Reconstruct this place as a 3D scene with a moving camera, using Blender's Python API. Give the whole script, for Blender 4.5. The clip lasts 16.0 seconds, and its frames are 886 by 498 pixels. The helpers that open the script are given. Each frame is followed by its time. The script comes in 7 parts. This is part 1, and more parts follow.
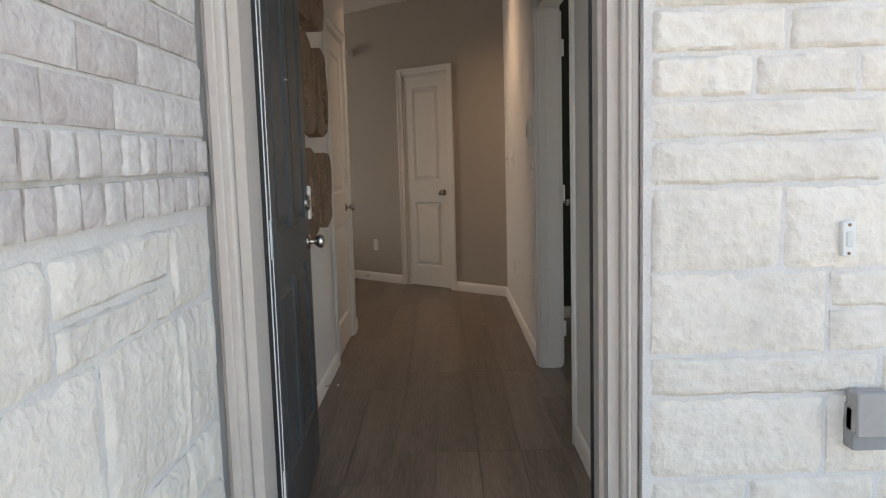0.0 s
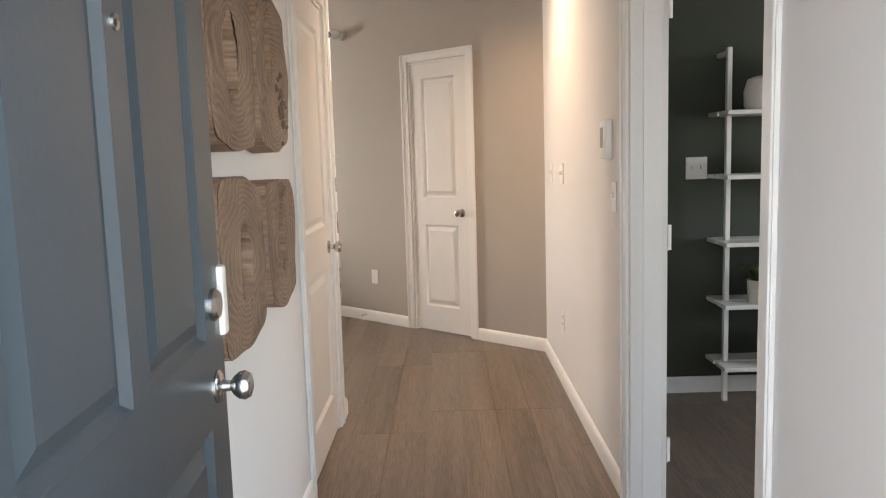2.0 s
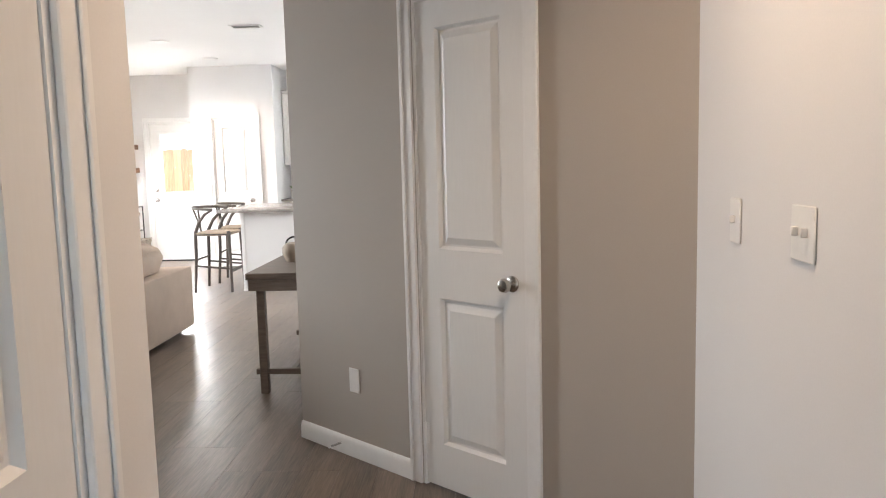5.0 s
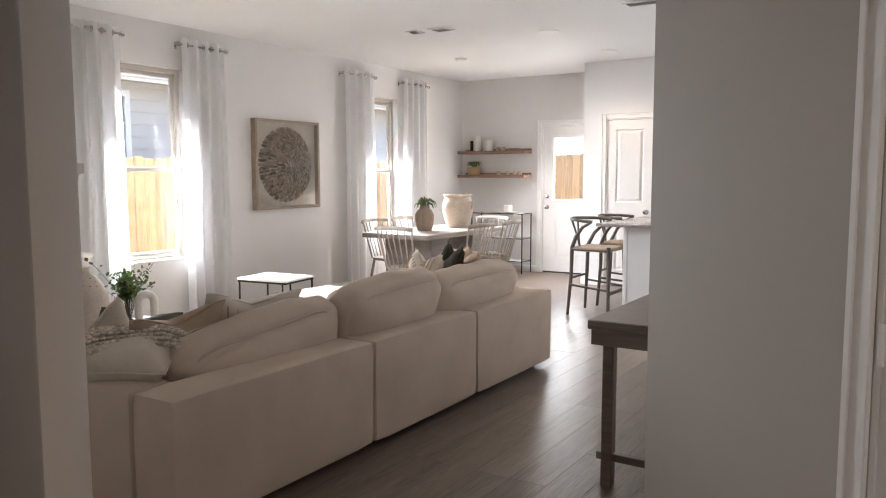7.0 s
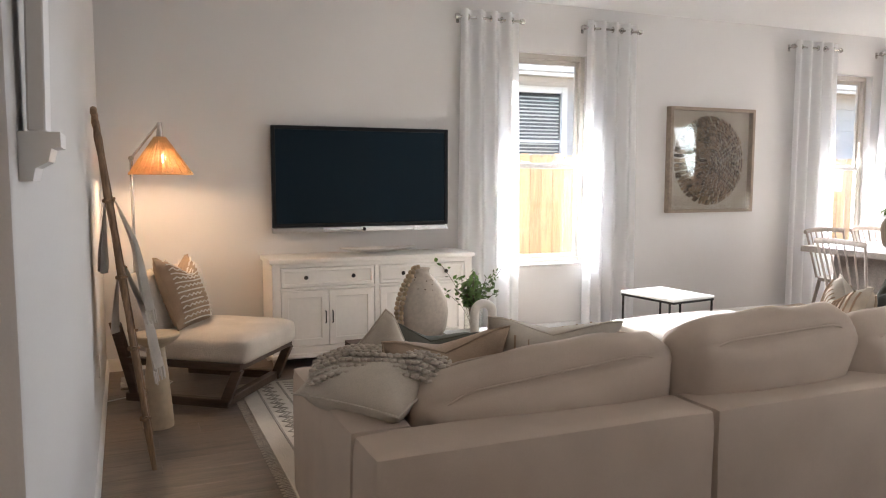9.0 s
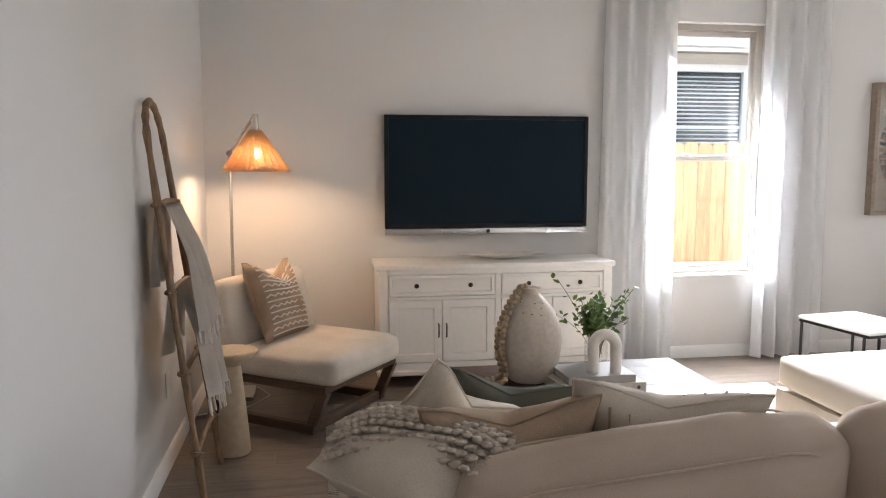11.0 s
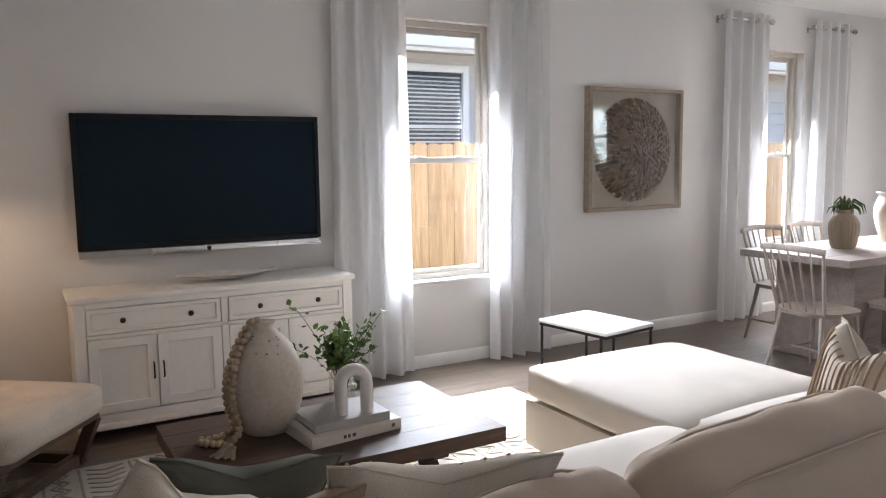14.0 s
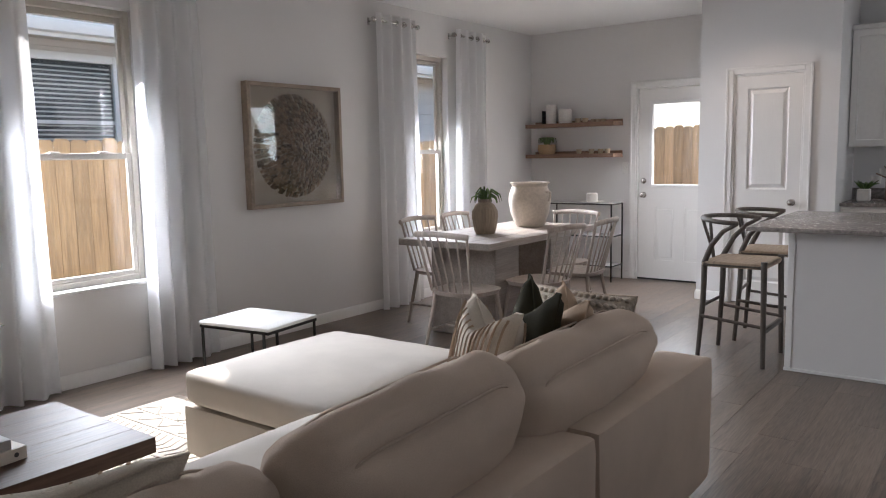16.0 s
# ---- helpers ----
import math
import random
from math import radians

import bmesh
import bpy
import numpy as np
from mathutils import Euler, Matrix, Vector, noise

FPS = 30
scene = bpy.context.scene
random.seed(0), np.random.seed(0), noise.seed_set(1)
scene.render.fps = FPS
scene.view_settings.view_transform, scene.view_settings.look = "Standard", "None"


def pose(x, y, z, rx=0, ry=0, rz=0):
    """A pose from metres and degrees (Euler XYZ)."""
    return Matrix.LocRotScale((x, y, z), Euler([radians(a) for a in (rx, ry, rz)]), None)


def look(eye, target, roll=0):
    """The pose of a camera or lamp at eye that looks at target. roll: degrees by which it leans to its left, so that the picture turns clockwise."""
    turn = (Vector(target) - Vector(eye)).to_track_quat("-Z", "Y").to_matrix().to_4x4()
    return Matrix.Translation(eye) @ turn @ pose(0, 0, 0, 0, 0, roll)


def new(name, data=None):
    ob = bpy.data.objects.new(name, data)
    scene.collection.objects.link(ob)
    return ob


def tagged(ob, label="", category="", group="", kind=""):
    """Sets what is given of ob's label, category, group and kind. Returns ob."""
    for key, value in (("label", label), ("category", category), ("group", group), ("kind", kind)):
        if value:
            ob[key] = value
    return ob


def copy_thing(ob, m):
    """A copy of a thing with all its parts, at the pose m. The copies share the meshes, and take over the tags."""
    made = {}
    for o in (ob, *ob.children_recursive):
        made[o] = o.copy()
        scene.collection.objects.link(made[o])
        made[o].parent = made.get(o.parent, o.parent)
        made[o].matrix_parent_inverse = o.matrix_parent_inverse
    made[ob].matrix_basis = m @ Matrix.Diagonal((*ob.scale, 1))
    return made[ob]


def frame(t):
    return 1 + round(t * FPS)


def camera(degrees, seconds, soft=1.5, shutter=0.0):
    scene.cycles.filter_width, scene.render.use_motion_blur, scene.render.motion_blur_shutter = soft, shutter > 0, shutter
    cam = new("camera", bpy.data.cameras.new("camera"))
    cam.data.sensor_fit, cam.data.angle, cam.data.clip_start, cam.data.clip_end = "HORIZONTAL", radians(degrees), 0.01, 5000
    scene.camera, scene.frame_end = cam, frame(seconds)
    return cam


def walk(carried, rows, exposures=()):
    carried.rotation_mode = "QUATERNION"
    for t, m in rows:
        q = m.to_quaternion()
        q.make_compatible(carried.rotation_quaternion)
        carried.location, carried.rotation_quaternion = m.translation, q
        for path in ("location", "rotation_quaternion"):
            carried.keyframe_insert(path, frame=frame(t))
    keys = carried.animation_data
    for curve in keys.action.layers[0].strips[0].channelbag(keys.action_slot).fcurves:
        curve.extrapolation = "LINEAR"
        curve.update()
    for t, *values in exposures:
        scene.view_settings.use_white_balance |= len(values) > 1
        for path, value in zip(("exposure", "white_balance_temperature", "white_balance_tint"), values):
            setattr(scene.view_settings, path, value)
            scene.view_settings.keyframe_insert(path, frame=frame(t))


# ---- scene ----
cam = camera(60.2, 16.0, soft=1.1)
PATH = [
    (0, (0.513, -0.344, 1.231), (0.506, 1.642, 0.998), -1.6),
    (0.5, (0.463, 0.078, 1.257), (0.45, 2.064, 1.019), -1.7),
    (1, (0.452, 0.521, 1.304), (0.439, 2.507, 1.063), -1.6),
    (1.5, (0.438, 0.917, 1.319), (0.424, 2.902, 1.078), -1.6),
    (2, (0.402, 1.305, 1.332), (0.389, 3.29, 1.093), -1.7),
    (2.5, (0.429, 1.715, 1.353), (0.42, 3.701, 1.115), -1.6),
    (3, (0.403, 2.173, 1.391), (0.403, 4.159, 1.155), -1.5),
    (3.2, (0.388, 2.342, 1.412), (0.396, 4.328, 1.175), -1.5),
    (5.3, (0.364, 4.249, 1.386), (0.229, 6.232, 1.163), -1.4),
    (5.5, (0.337, 4.387, 1.395), (0.132, 6.364, 1.178), -0.9),
    (6, (0.339, 4.765, 1.402), (-0.086, 6.708, 1.193), -0.5),
    (6.5, (0.26, 5.099, 1.383), (-0.489, 6.943, 1.186), -0.1),
    (7, (0.216, 5.406, 1.366), (-0.854, 7.084, 1.174), -0.1),
    (7.5, (0.175, 5.751, 1.369), (-1.177, 7.213, 1.179), 0.1),
    (8, (0.035, 6.02, 1.376), (-1.532, 7.247, 1.183), 0.4),
    (8.5, (-0.066, 6.307, 1.322), (-1.793, 7.299, 1.141), -0.0),
    (9, (-0.108, 6.529, 1.328), (-1.946, 7.296, 1.14), 0.1),
    (9.5, (-0.268, 6.678, 1.347), (-2.169, 7.267, 1.147), 0.3),
    (10, (-0.413, 6.801, 1.365), (-2.348, 7.258, 1.147), 0.3),
    (10.2, (-0.455, 6.869, 1.355), (-2.4, 7.28, 1.138), 0.4),
    (12.3, (-1.113, 7.177, 1.43), (-3.079, 7.471, 1.204), -0.2),
    (12.5, (-1.149, 7.167, 1.421), (-3.106, 7.514, 1.202), -0.2),
    (13, (-1.177, 7.17, 1.431), (-3.091, 7.703, 1.204), -0.5),
    (13.5, (-1.176, 7.183, 1.448), (-3.013, 7.939, 1.211), -0.6),
    (14, (-1.155, 7.204, 1.432), (-2.883, 8.184, 1.197), -0.7),
    (14.5, (-1.122, 7.253, 1.399), (-2.729, 8.421, 1.169), -1.2),
    (15, (-1.114, 7.278, 1.381), (-2.587, 8.611, 1.149), -1.2),
    (15.5, (-1.111, 7.306, 1.396), (-2.444, 8.777, 1.153), -1.1),
    (16, (-1.098, 7.33, 1.387), (-2.291, 8.917, 1.143), -1.1),
]
EXPOSURES = [(0, 1.9, 7700, 13), (0.5, 2.0, 7700, 13), (1.5, 3.0, 7700, 16), (2.5, 3.75, 6600, 10), (3.2, 3.65, 6450, 10), (5.5, 2.85, 6350, 10), (6, 2.6, 6400, 13), (7, 2.4, 6350, 12), (9, 2.55, 6350, 12), (12.5, 2.45, 6100, 11), (14, 1.98, 6050, 12), (14.5, 1.75, 6000, 11), (16, 1.3, 6100, 13)]
walk(cam, [(t, look(eye, target, roll)) for t, eye, target, roll in PATH], EXPOSURES)

# main numbers of the plan, in metres
WX = -5.70                                   # face of the window wall
WINDOWS = ((9.42, 10.20), (12.98, 13.58))    # window openings along that wall
SILL, HEAD, CEIL = 0.60, 2.345, 2.74
BACK = 15.22                                 # face of the back wall
LADDER_Y = 6.385                             # face of the wall behind the armchair
HALL_L, HALL_R = -0.165, 1.055
KITCHEN_WIN = -0.84
SUN_STRENGTH, SKY_STRENGTH, WINDOW_W, DOOR_W, HALL_LAMP_W, LAMP_W = 3.2, 0.15, 30, 0.6, 14, 2.7

# ---- daylight, lamps and world ----
world = bpy.data.worlds.new("world")
scene.world = world
world.use_nodes = True
wn = world.node_tree.nodes
sky = wn.new("ShaderNodeTexSky")
sky.sky_type = "NISHITA"
sky.sun_disc = False
SUN_ELEV, SUN_AZ = radians(40), radians(290.5)   # azimuth from +y, clockwise
sky.sun_elevation = SUN_ELEV
sky.sun_rotation = SUN_AZ
wn["Background"].inputs["Strength"].default_value = SKY_STRENGTH
world.node_tree.links.new(sky.outputs["Color"], wn["Background"].inputs["Color"])
sun = new("sun", bpy.data.lights.new("sun", "SUN"))
sun.data.energy = SUN_STRENGTH
sun.data.angle = radians(0.6)
sun.data.color = (1.0, 0.93, 0.83)
sun_dir = Vector((math.sin(SUN_AZ) * math.cos(SUN_ELEV), math.cos(SUN_AZ) * math.cos(SUN_ELEV), math.sin(SUN_ELEV)))
sun.matrix_world = look(sun_dir * 30, (0, 0, 0))


def area_light(name, m, sx, sy, watts, color=(1, 1, 1)):
    d = bpy.data.lights.new(name, "AREA")
    d.shape, d.size, d.size_y, d.energy, d.color = "RECTANGLE", sx, sy, watts, color
    ob = new(name, d)
    ob.matrix_world = m
    return ob


def point_light(name, at, watts, color, radius=0.03):
    d = bpy.data.lights.new(name, "POINT")
    d.energy, d.color, d.shadow_soft_size = watts, color, radius
    ob = new(name, d)
    ob.location = at
    return ob


# sky light coming in at the windows, set in their openings
for y0, y1 in WINDOWS:
    glow_in = area_light("window_light", look((WX - 0.125, (y0 + y1) / 2, 1.48), (-3.7, (y0 + y1) / 2, 0.1)), y1 - y0 - 0.1, 1.6, WINDOW_W, (0.94, 0.965, 1.0))
    glow_in.data.spread = radians(125)
area_light("window_light", look((KITCHEN_WIN, 15.36, 1.75), (KITCHEN_WIN, 13.0, 0.6)), 0.46, 0.90, WINDOW_W * 0.12, (0.9, 0.96, 1.0))
area_light("window_light", look((-3.87, 15.30, 1.5), (-3.87, 13.5, 0.3)), 0.5, 0.85, WINDOW_W * 0.25, (1, 0.95, 0.9))
# fill for the study, set at a window that is added out of view
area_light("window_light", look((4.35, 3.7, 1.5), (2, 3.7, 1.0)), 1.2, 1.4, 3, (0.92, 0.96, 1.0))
area_light("entrance_light", look((0.47, 1.90, 1.1), (0.47, 4, 0.9)), 0.9, 1.9, DOOR_W, (0.97, 0.98, 1.0))
HALL_CAN = (0.55, 5.55)
lamp_spot = bpy.data.lights.new("hall_lamp", "SPOT")
lamp_spot.energy, lamp_spot.color, lamp_spot.spot_size, lamp_spot.spot_blend, lamp_spot.shadow_soft_size = HALL_LAMP_W, (1.0, 0.72, 0.5), radians(140), 1.0, 0.06
hall_lamp = new("hall_lamp", lamp_spot)
hall_lamp.location = (HALL_CAN[0], HALL_CAN[1], CEIL - 0.03)

for at in ((-2.955, 12.28), (-2.893, 13.70)):
    can = bpy.data.lights.new("ceiling_lamp", "SPOT")
    can.energy, can.color, can.spot_size, can.spot_blend, can.shadow_soft_size = 8, (1.0, 0.78, 0.60), radians(130), 0.6, 0.05
    new("ceiling_lamp", can).location = (*at, CEIL - 0.03)

# ---- materials ----


def ramp(n, stops):
    r = n.new("ShaderNodeValToRGB")
    while len(r.color_ramp.elements) < len(stops):
        r.color_ramp.elements.new(0.5)
    for e, (p, c) in zip(r.color_ramp.elements, stops):
        e.position, e.color = p, (*c, 1)
    return r


def shade(c, f):
    return tuple(min(1.0, v * f) for v in c)


def material(name, color, rough=0.6, metal=0.0, vary=0.12, grain=60.0, blotch=3.0, bump=0.1, stretch=(1, 1, 1), per_object=0.0, spec=0.5, color2=None,
             translucent=0.0, per_island=0.0, rough_vary=0.08, bump_dist=0.002):
    """A surface with a fine grain and broader blotches, in metres."""
    m = bpy.data.materials.new(name)
    m.use_nodes = True
    n, l = m.node_tree.nodes, m.node_tree.links
    b = n["Principled BSDF"]
    b.inputs["Metallic"].default_value = metal
    b.inputs["Specular IOR Level"].default_value = spec
    tc, mp = n.new("ShaderNodeTexCoord"), n.new("ShaderNodeMapping")
    mp.inputs["Scale"].default_value = stretch
    l.new(tc.outputs["Object"], mp.inputs["Vector"])
    fine, broad = n.new("ShaderNodeTexNoise"), n.new("ShaderNodeTexNoise")
    fine.inputs["Scale"].default_value, fine.inputs["Detail"].default_value = grain, 5
    broad.inputs["Scale"].default_value, broad.inputs["Detail"].default_value = blotch, 4
    l.new(mp.outputs["Vector"], fine.inputs["Vector"])
    l.new(mp.outputs["Vector"], broad.inputs["Vector"])
    mix = n.new("ShaderNodeMath")
    mix.operation = "MULTIPLY_ADD"
    mix.inputs[1].default_value = 0.5
    half = n.new("ShaderNodeMath")
    half.operation = "MULTIPLY"
    half.inputs[1].default_value = 0.5
    l.new(fine.outputs["Fac"], mix.inputs[0])
    l.new(broad.outputs["Fac"], half.inputs[0])
    l.new(half.outputs[0], mix.inputs[2])
    fac = mix
    if per_object or per_island:
        if per_island:
            info = n.new("ShaderNodeNewGeometry")
            rnd = info.outputs["Random Per Island"]
        else:
            info = n.new("ShaderNodeObjectInfo")
            rnd = info.outputs["Random"]
        add = n.new("ShaderNodeMath")
        add.operation = "MULTIPLY_ADD"
        add.inputs[1].default_value = per_object or per_island
        l.new(rnd, add.inputs[0])
        l.new(mix.outputs[0], add.inputs[2])
        sub = n.new("ShaderNodeMath")
        sub.operation = "SUBTRACT"
        sub.inputs[1].default_value = (per_object or per_island) / 2
        l.new(add.outputs[0], sub.inputs[0])
        fac = sub
        off = n.new("ShaderNodeVectorMath")
        off.operation = "ADD"
        sc = n.new("ShaderNodeMath")
        sc.operation = "MULTIPLY"
        sc.inputs[1].default_value = 37.0
        l.new(rnd, sc.inputs[0])
        l.new(tc.outputs["Object"], off.inputs[0])
        l.new(sc.outputs[0], off.inputs[1])
        l.new(off.outputs[0], mp.inputs["Vector"])
    lo = color2 or shade(color, 1 - 2.2 * vary)
    r = ramp(n, [(0.3, lo), (0.7, shade(color, 1 + (0.6 * vary if not color2 else 0)))])
    l.new(fac.outputs[0], r.inputs["Fac"])
    l.new(r.outputs["Color"], b.inputs["Base Color"])
    rr = n.new("ShaderNodeMapRange")
    rr.inputs["To Min"].default_value, rr.inputs["To Max"].default_value = max(0.02, rough - rough_vary), min(1, rough + rough_vary)
    l.new(broad.outputs["Fac"], rr.inputs["Value"])
    l.new(rr.outputs["Result"], b.inputs["Roughness"])
    if bump:
        bp = n.new("ShaderNodeBump")
        bp.inputs["Strength"].default_value, bp.inputs["Distance"].default_value = bump, bump_dist
        l.new(fine.outputs["Fac"], bp.inputs["Height"])
        l.new(bp.outputs["Normal"], b.inputs["Normal"])
    if translucent:
        tr, ms = n.new("ShaderNodeBsdfTranslucent"), n.new("ShaderNodeMixShader")
        tr.inputs["Color"].default_value = (*color, 1)
        ms.inputs["Fac"].default_value = translucent
        l.new(b.outputs[0], ms.inputs[1])
        l.new(tr.outputs[0], ms.inputs[2])
        l.new(ms.outputs[0], n["Material Output"].inputs["Surface"])
    return m


def glass(name, tint=(0.975, 0.985, 0.98), rough=0.0, ior=1.45, thin=True):
    m = bpy.data.materials.new(name)
    m.use_nodes = True
    n, l = m.node_tree.nodes, m.node_tree.links
    b = n["Principled BSDF"]
    b.inputs["Base Color"].default_value = (*tint, 1)
    b.inputs["Roughness"].default_value = rough
    b.inputs["Transmission Weight"].default_value = 1.0
    b.inputs["IOR"].default_value = 1.06 if thin else ior
    if thin:
        tp, gl, ms, fr = n.new("ShaderNodeBsdfTransparent"), n.new("ShaderNodeBsdfGlossy"), n.new("ShaderNodeMixShader"), n.new("ShaderNodeLayerWeight")
        pw, ad = n.new("ShaderNodeMath"), n.new("ShaderNodeMath")
        pw.operation, pw.inputs[1].default_value = "POWER", 4.5
        ad.operation, ad.inputs[1].default_value, ad.inputs[2].default_value = "MULTIPLY_ADD", 0.55, 0.035
        fr.inputs["Blend"].default_value = 0.5
        gl.inputs["Roughness"].default_value = 0.02
        tp.inputs["Color"].default_value = (*tint, 1)
        l.new(fr.outputs["Facing"], pw.inputs[0])
        l.new(pw.outputs[0], ad.inputs[0])
        l.new(ad.outputs[0], ms.inputs["Fac"])
        l.new(tp.outputs[0], ms.inputs[1])
        l.new(gl.outputs[0], ms.inputs[2])
        l.new(ms.outputs[0], n["Material Output"].inputs["Surface"])
    return m


def glow(name, color, strength):
    m = bpy.data.materials.new(name)
    m.use_nodes = True
    b = m.node_tree.nodes["Principled BSDF"]
    b.inputs["Emission Color"].default_value = (*color, 1)
    b.inputs["Emission Strength"].default_value = strength
    b.inputs["Base Color"].default_value = (0.8, 0.8, 0.8, 1)
    return m


def ring_wood(name, light, dark, scale):
    """End grain: uneven growth rings round the x axis of the piece, with fine pores."""
    m = bpy.data.materials.new(name)
    m.use_nodes = True
    n, l = m.node_tree.nodes, m.node_tree.links
    b = n["Principled BSDF"]
    b.inputs["Roughness"].default_value = 0.6
    tc, info, off = n.new("ShaderNodeTexCoord"), n.new("ShaderNodeObjectInfo"), n.new("ShaderNodeCombineXYZ")
    sc, ad = n.new("ShaderNodeMath"), n.new("ShaderNodeVectorMath")
    sc.operation, sc.inputs[1].default_value = "MULTIPLY", 9.0
    l.new(info.outputs["Random"], sc.inputs[0])
    l.new(sc.outputs[0], off.inputs["X"])
    l.new(tc.outputs["Object"], ad.inputs[0])
    l.new(off.outputs[0], ad.inputs[1])
    wave = n.new("ShaderNodeTexWave")
    wave.wave_type, wave.rings_direction = "RINGS", "X"
    for key, value in (("Scale", scale), ("Distortion", 9.0), ("Detail", 3.0), ("Detail Scale", 0.35), ("Detail Roughness", 0.6)):
        wave.inputs[key].default_value = value
    pores, tone = n.new("ShaderNodeTexNoise"), n.new("ShaderNodeTexNoise")
    pores.inputs["Scale"].default_value, tone.inputs["Scale"].default_value = 140, 5
    for q in (wave, pores, tone):
        l.new(ad.outputs[0], q.inputs["Vector"])
    mix, mix2 = n.new("ShaderNodeMath"), n.new("ShaderNodeMath")
    mix.operation = mix2.operation = "MULTIPLY_ADD"
    mix.inputs[1].default_value, mix2.inputs[1].default_value = 0.22, 0.70
    half = n.new("ShaderNodeMath")
    half.operation, half.inputs[1].default_value = "MULTIPLY", 0.25
    l.new(pores.outputs["Fac"], half.inputs[0])
    l.new(wave.outputs["Fac"], mix.inputs[0])
    l.new(half.outputs[0], mix.inputs[2])
    l.new(tone.outputs["Fac"], mix2.inputs[0])
    l.new(mix.outputs[0], mix2.inputs[2])
    r = ramp(n, [(0.25, dark), (0.85, light)])
    l.new(mix2.outputs[0], r.inputs["Fac"])
    l.new(r.outputs["Color"], b.inputs["Base Color"])
    bp = n.new("ShaderNodeBump")
    bp.inputs["Strength"].default_value, bp.inputs["Distance"].default_value = 0.7, 0.006
    l.new(mix.outputs[0], bp.inputs["Height"])
    l.new(bp.outputs["Normal"], b.inputs["Normal"])
    return m


M = {}
M["wall"] = material("wall_paint", (0.70, 0.685, 0.67), 0.75, vary=0.02, grain=180, blotch=1.2, bump=0.12)
M["greige"] = material("greige_paint", (0.40, 0.36, 0.315), 0.72, vary=0.02, grain=180, blotch=1.2, bump=0.12)
M["green"] = material("dark_green_paint", (0.042, 0.05, 0.038), 0.7, vary=0.04, grain=180, blotch=1.2, bump=0.1)
M["ceiling"] = material("ceiling_paint", (0.80, 0.80, 0.79), 0.9, vary=0.02, grain=90, blotch=1, bump=0.3)
M["trim"] = material("white_trim_paint", (0.78, 0.77, 0.75), 0.38, vary=0.02, grain=40, blotch=2, bump=0.04)
M["door_white"] = material("white_door_paint", (0.74, 0.725, 0.70), 0.4, vary=0.02, grain=(140), blotch=2, bump=0.06, stretch=(1, 1, 0.1))
M["door_grey"] = material("slate_door_paint", (0.042, 0.057, 0.067), 0.33, vary=0.06, grain=120, blotch=2.5, bump=0.05)
M["plank"] = material("grey_brown_vinyl_plank", (0.205, 0.157, 0.123), 0.34, vary=0.30, grain=22, blotch=2.4, bump=0.14, stretch=(8, 0.42, 1), per_object=0.1, rough_vary=0.08)
M["plank_joint"] = material("dark_plank_joint", (0.05, 0.04, 0.033), 0.8)
M["chrome"] = material("satin_nickel", (0.56, 0.54, 0.51), 0.25, 1.0, vary=0.05)
M["dark_metal"] = material("blackened_metal", (0.03, 0.028, 0.027), 0.42, 0.7, vary=0.1)
M["steel"] = material("brushed_steel", (0.6, 0.6, 0.6), 0.28, 1.0, vary=0.06, stretch=(0.1, 1, 1))
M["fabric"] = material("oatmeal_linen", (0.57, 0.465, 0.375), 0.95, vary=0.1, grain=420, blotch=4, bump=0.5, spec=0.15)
M["fabric_white"] = material("cream_boucle", (0.71, 0.645, 0.57), 0.95, vary=0.12, grain=160, blotch=5, bump=0.8, spec=0.1, bump_dist=0.004)
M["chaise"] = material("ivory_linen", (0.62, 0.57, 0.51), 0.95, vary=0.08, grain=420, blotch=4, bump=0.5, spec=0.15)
M["pillow_tan"] = material("tan_pillow_linen", (0.42, 0.31, 0.22), 0.95, vary=0.14, grain=260, blotch=8, bump=0.7, spec=0.1)
M["pillow_cream"] = material("cream_pillow_cotton", (0.60, 0.53, 0.44), 0.95, vary=0.12, grain=260, blotch=8, bump=0.7, spec=0.1)
M["pillow_green"] = material("olive_pillow_velvet", (0.032, 0.029, 0.017), 0.9, vary=0.2, grain=300, blotch=8, bump=0.5, spec=0.1)
M["sage"] = material("sage_pillow_linen", (0.11, 0.108, 0.085), 0.95, vary=0.14, grain=300, blotch=8, bump=0.5, spec=0.1)
M["knit"] = material("cream_chunky_wool", (0.60, 0.52, 0.43), 0.95, vary=0.2, grain=90, blotch=14, bump=0.8, spec=0.1, bump_dist=0.004)
M["throw"] = material("ivory_woven_throw", (0.74, 0.69, 0.63), 0.95, vary=0.1, grain=200, blotch=10, bump=0.7, spec=0.1)
M["curtain"] = material("white_sheer_curtain", (0.93, 0.93, 0.93), 0.9, vary=0.02, grain=500, blotch=5, bump=0.15, translucent=0.48, spec=0.1)
M["dark_wood"] = material("dark_walnut_wood", (0.12, 0.075, 0.05), 0.42, vary=0.28, grain=10, blotch=2, bump=0.25, stretch=(9, 0.7, 9))
M["coffee_wood"] = material("espresso_oak_wood", (0.105, 0.064, 0.045), 0.52, spec=0.22, vary=0.28, grain=9, blotch=2, bump=0.7, stretch=(9, 0.7, 9))
M["grey_wood"] = material("grey_brown_wood", (0.18, 0.135, 0.105), 0.5, vary=0.22, grain=10, blotch=2, bump=0.2, stretch=(0.8, 8, 8))
M["stool_wood"] = material("weathered_grey_oak", (0.115, 0.095, 0.08), 0.5, vary=0.25, grain=14, blotch=4, bump=0.2, stretch=(6, 6, 0.7))
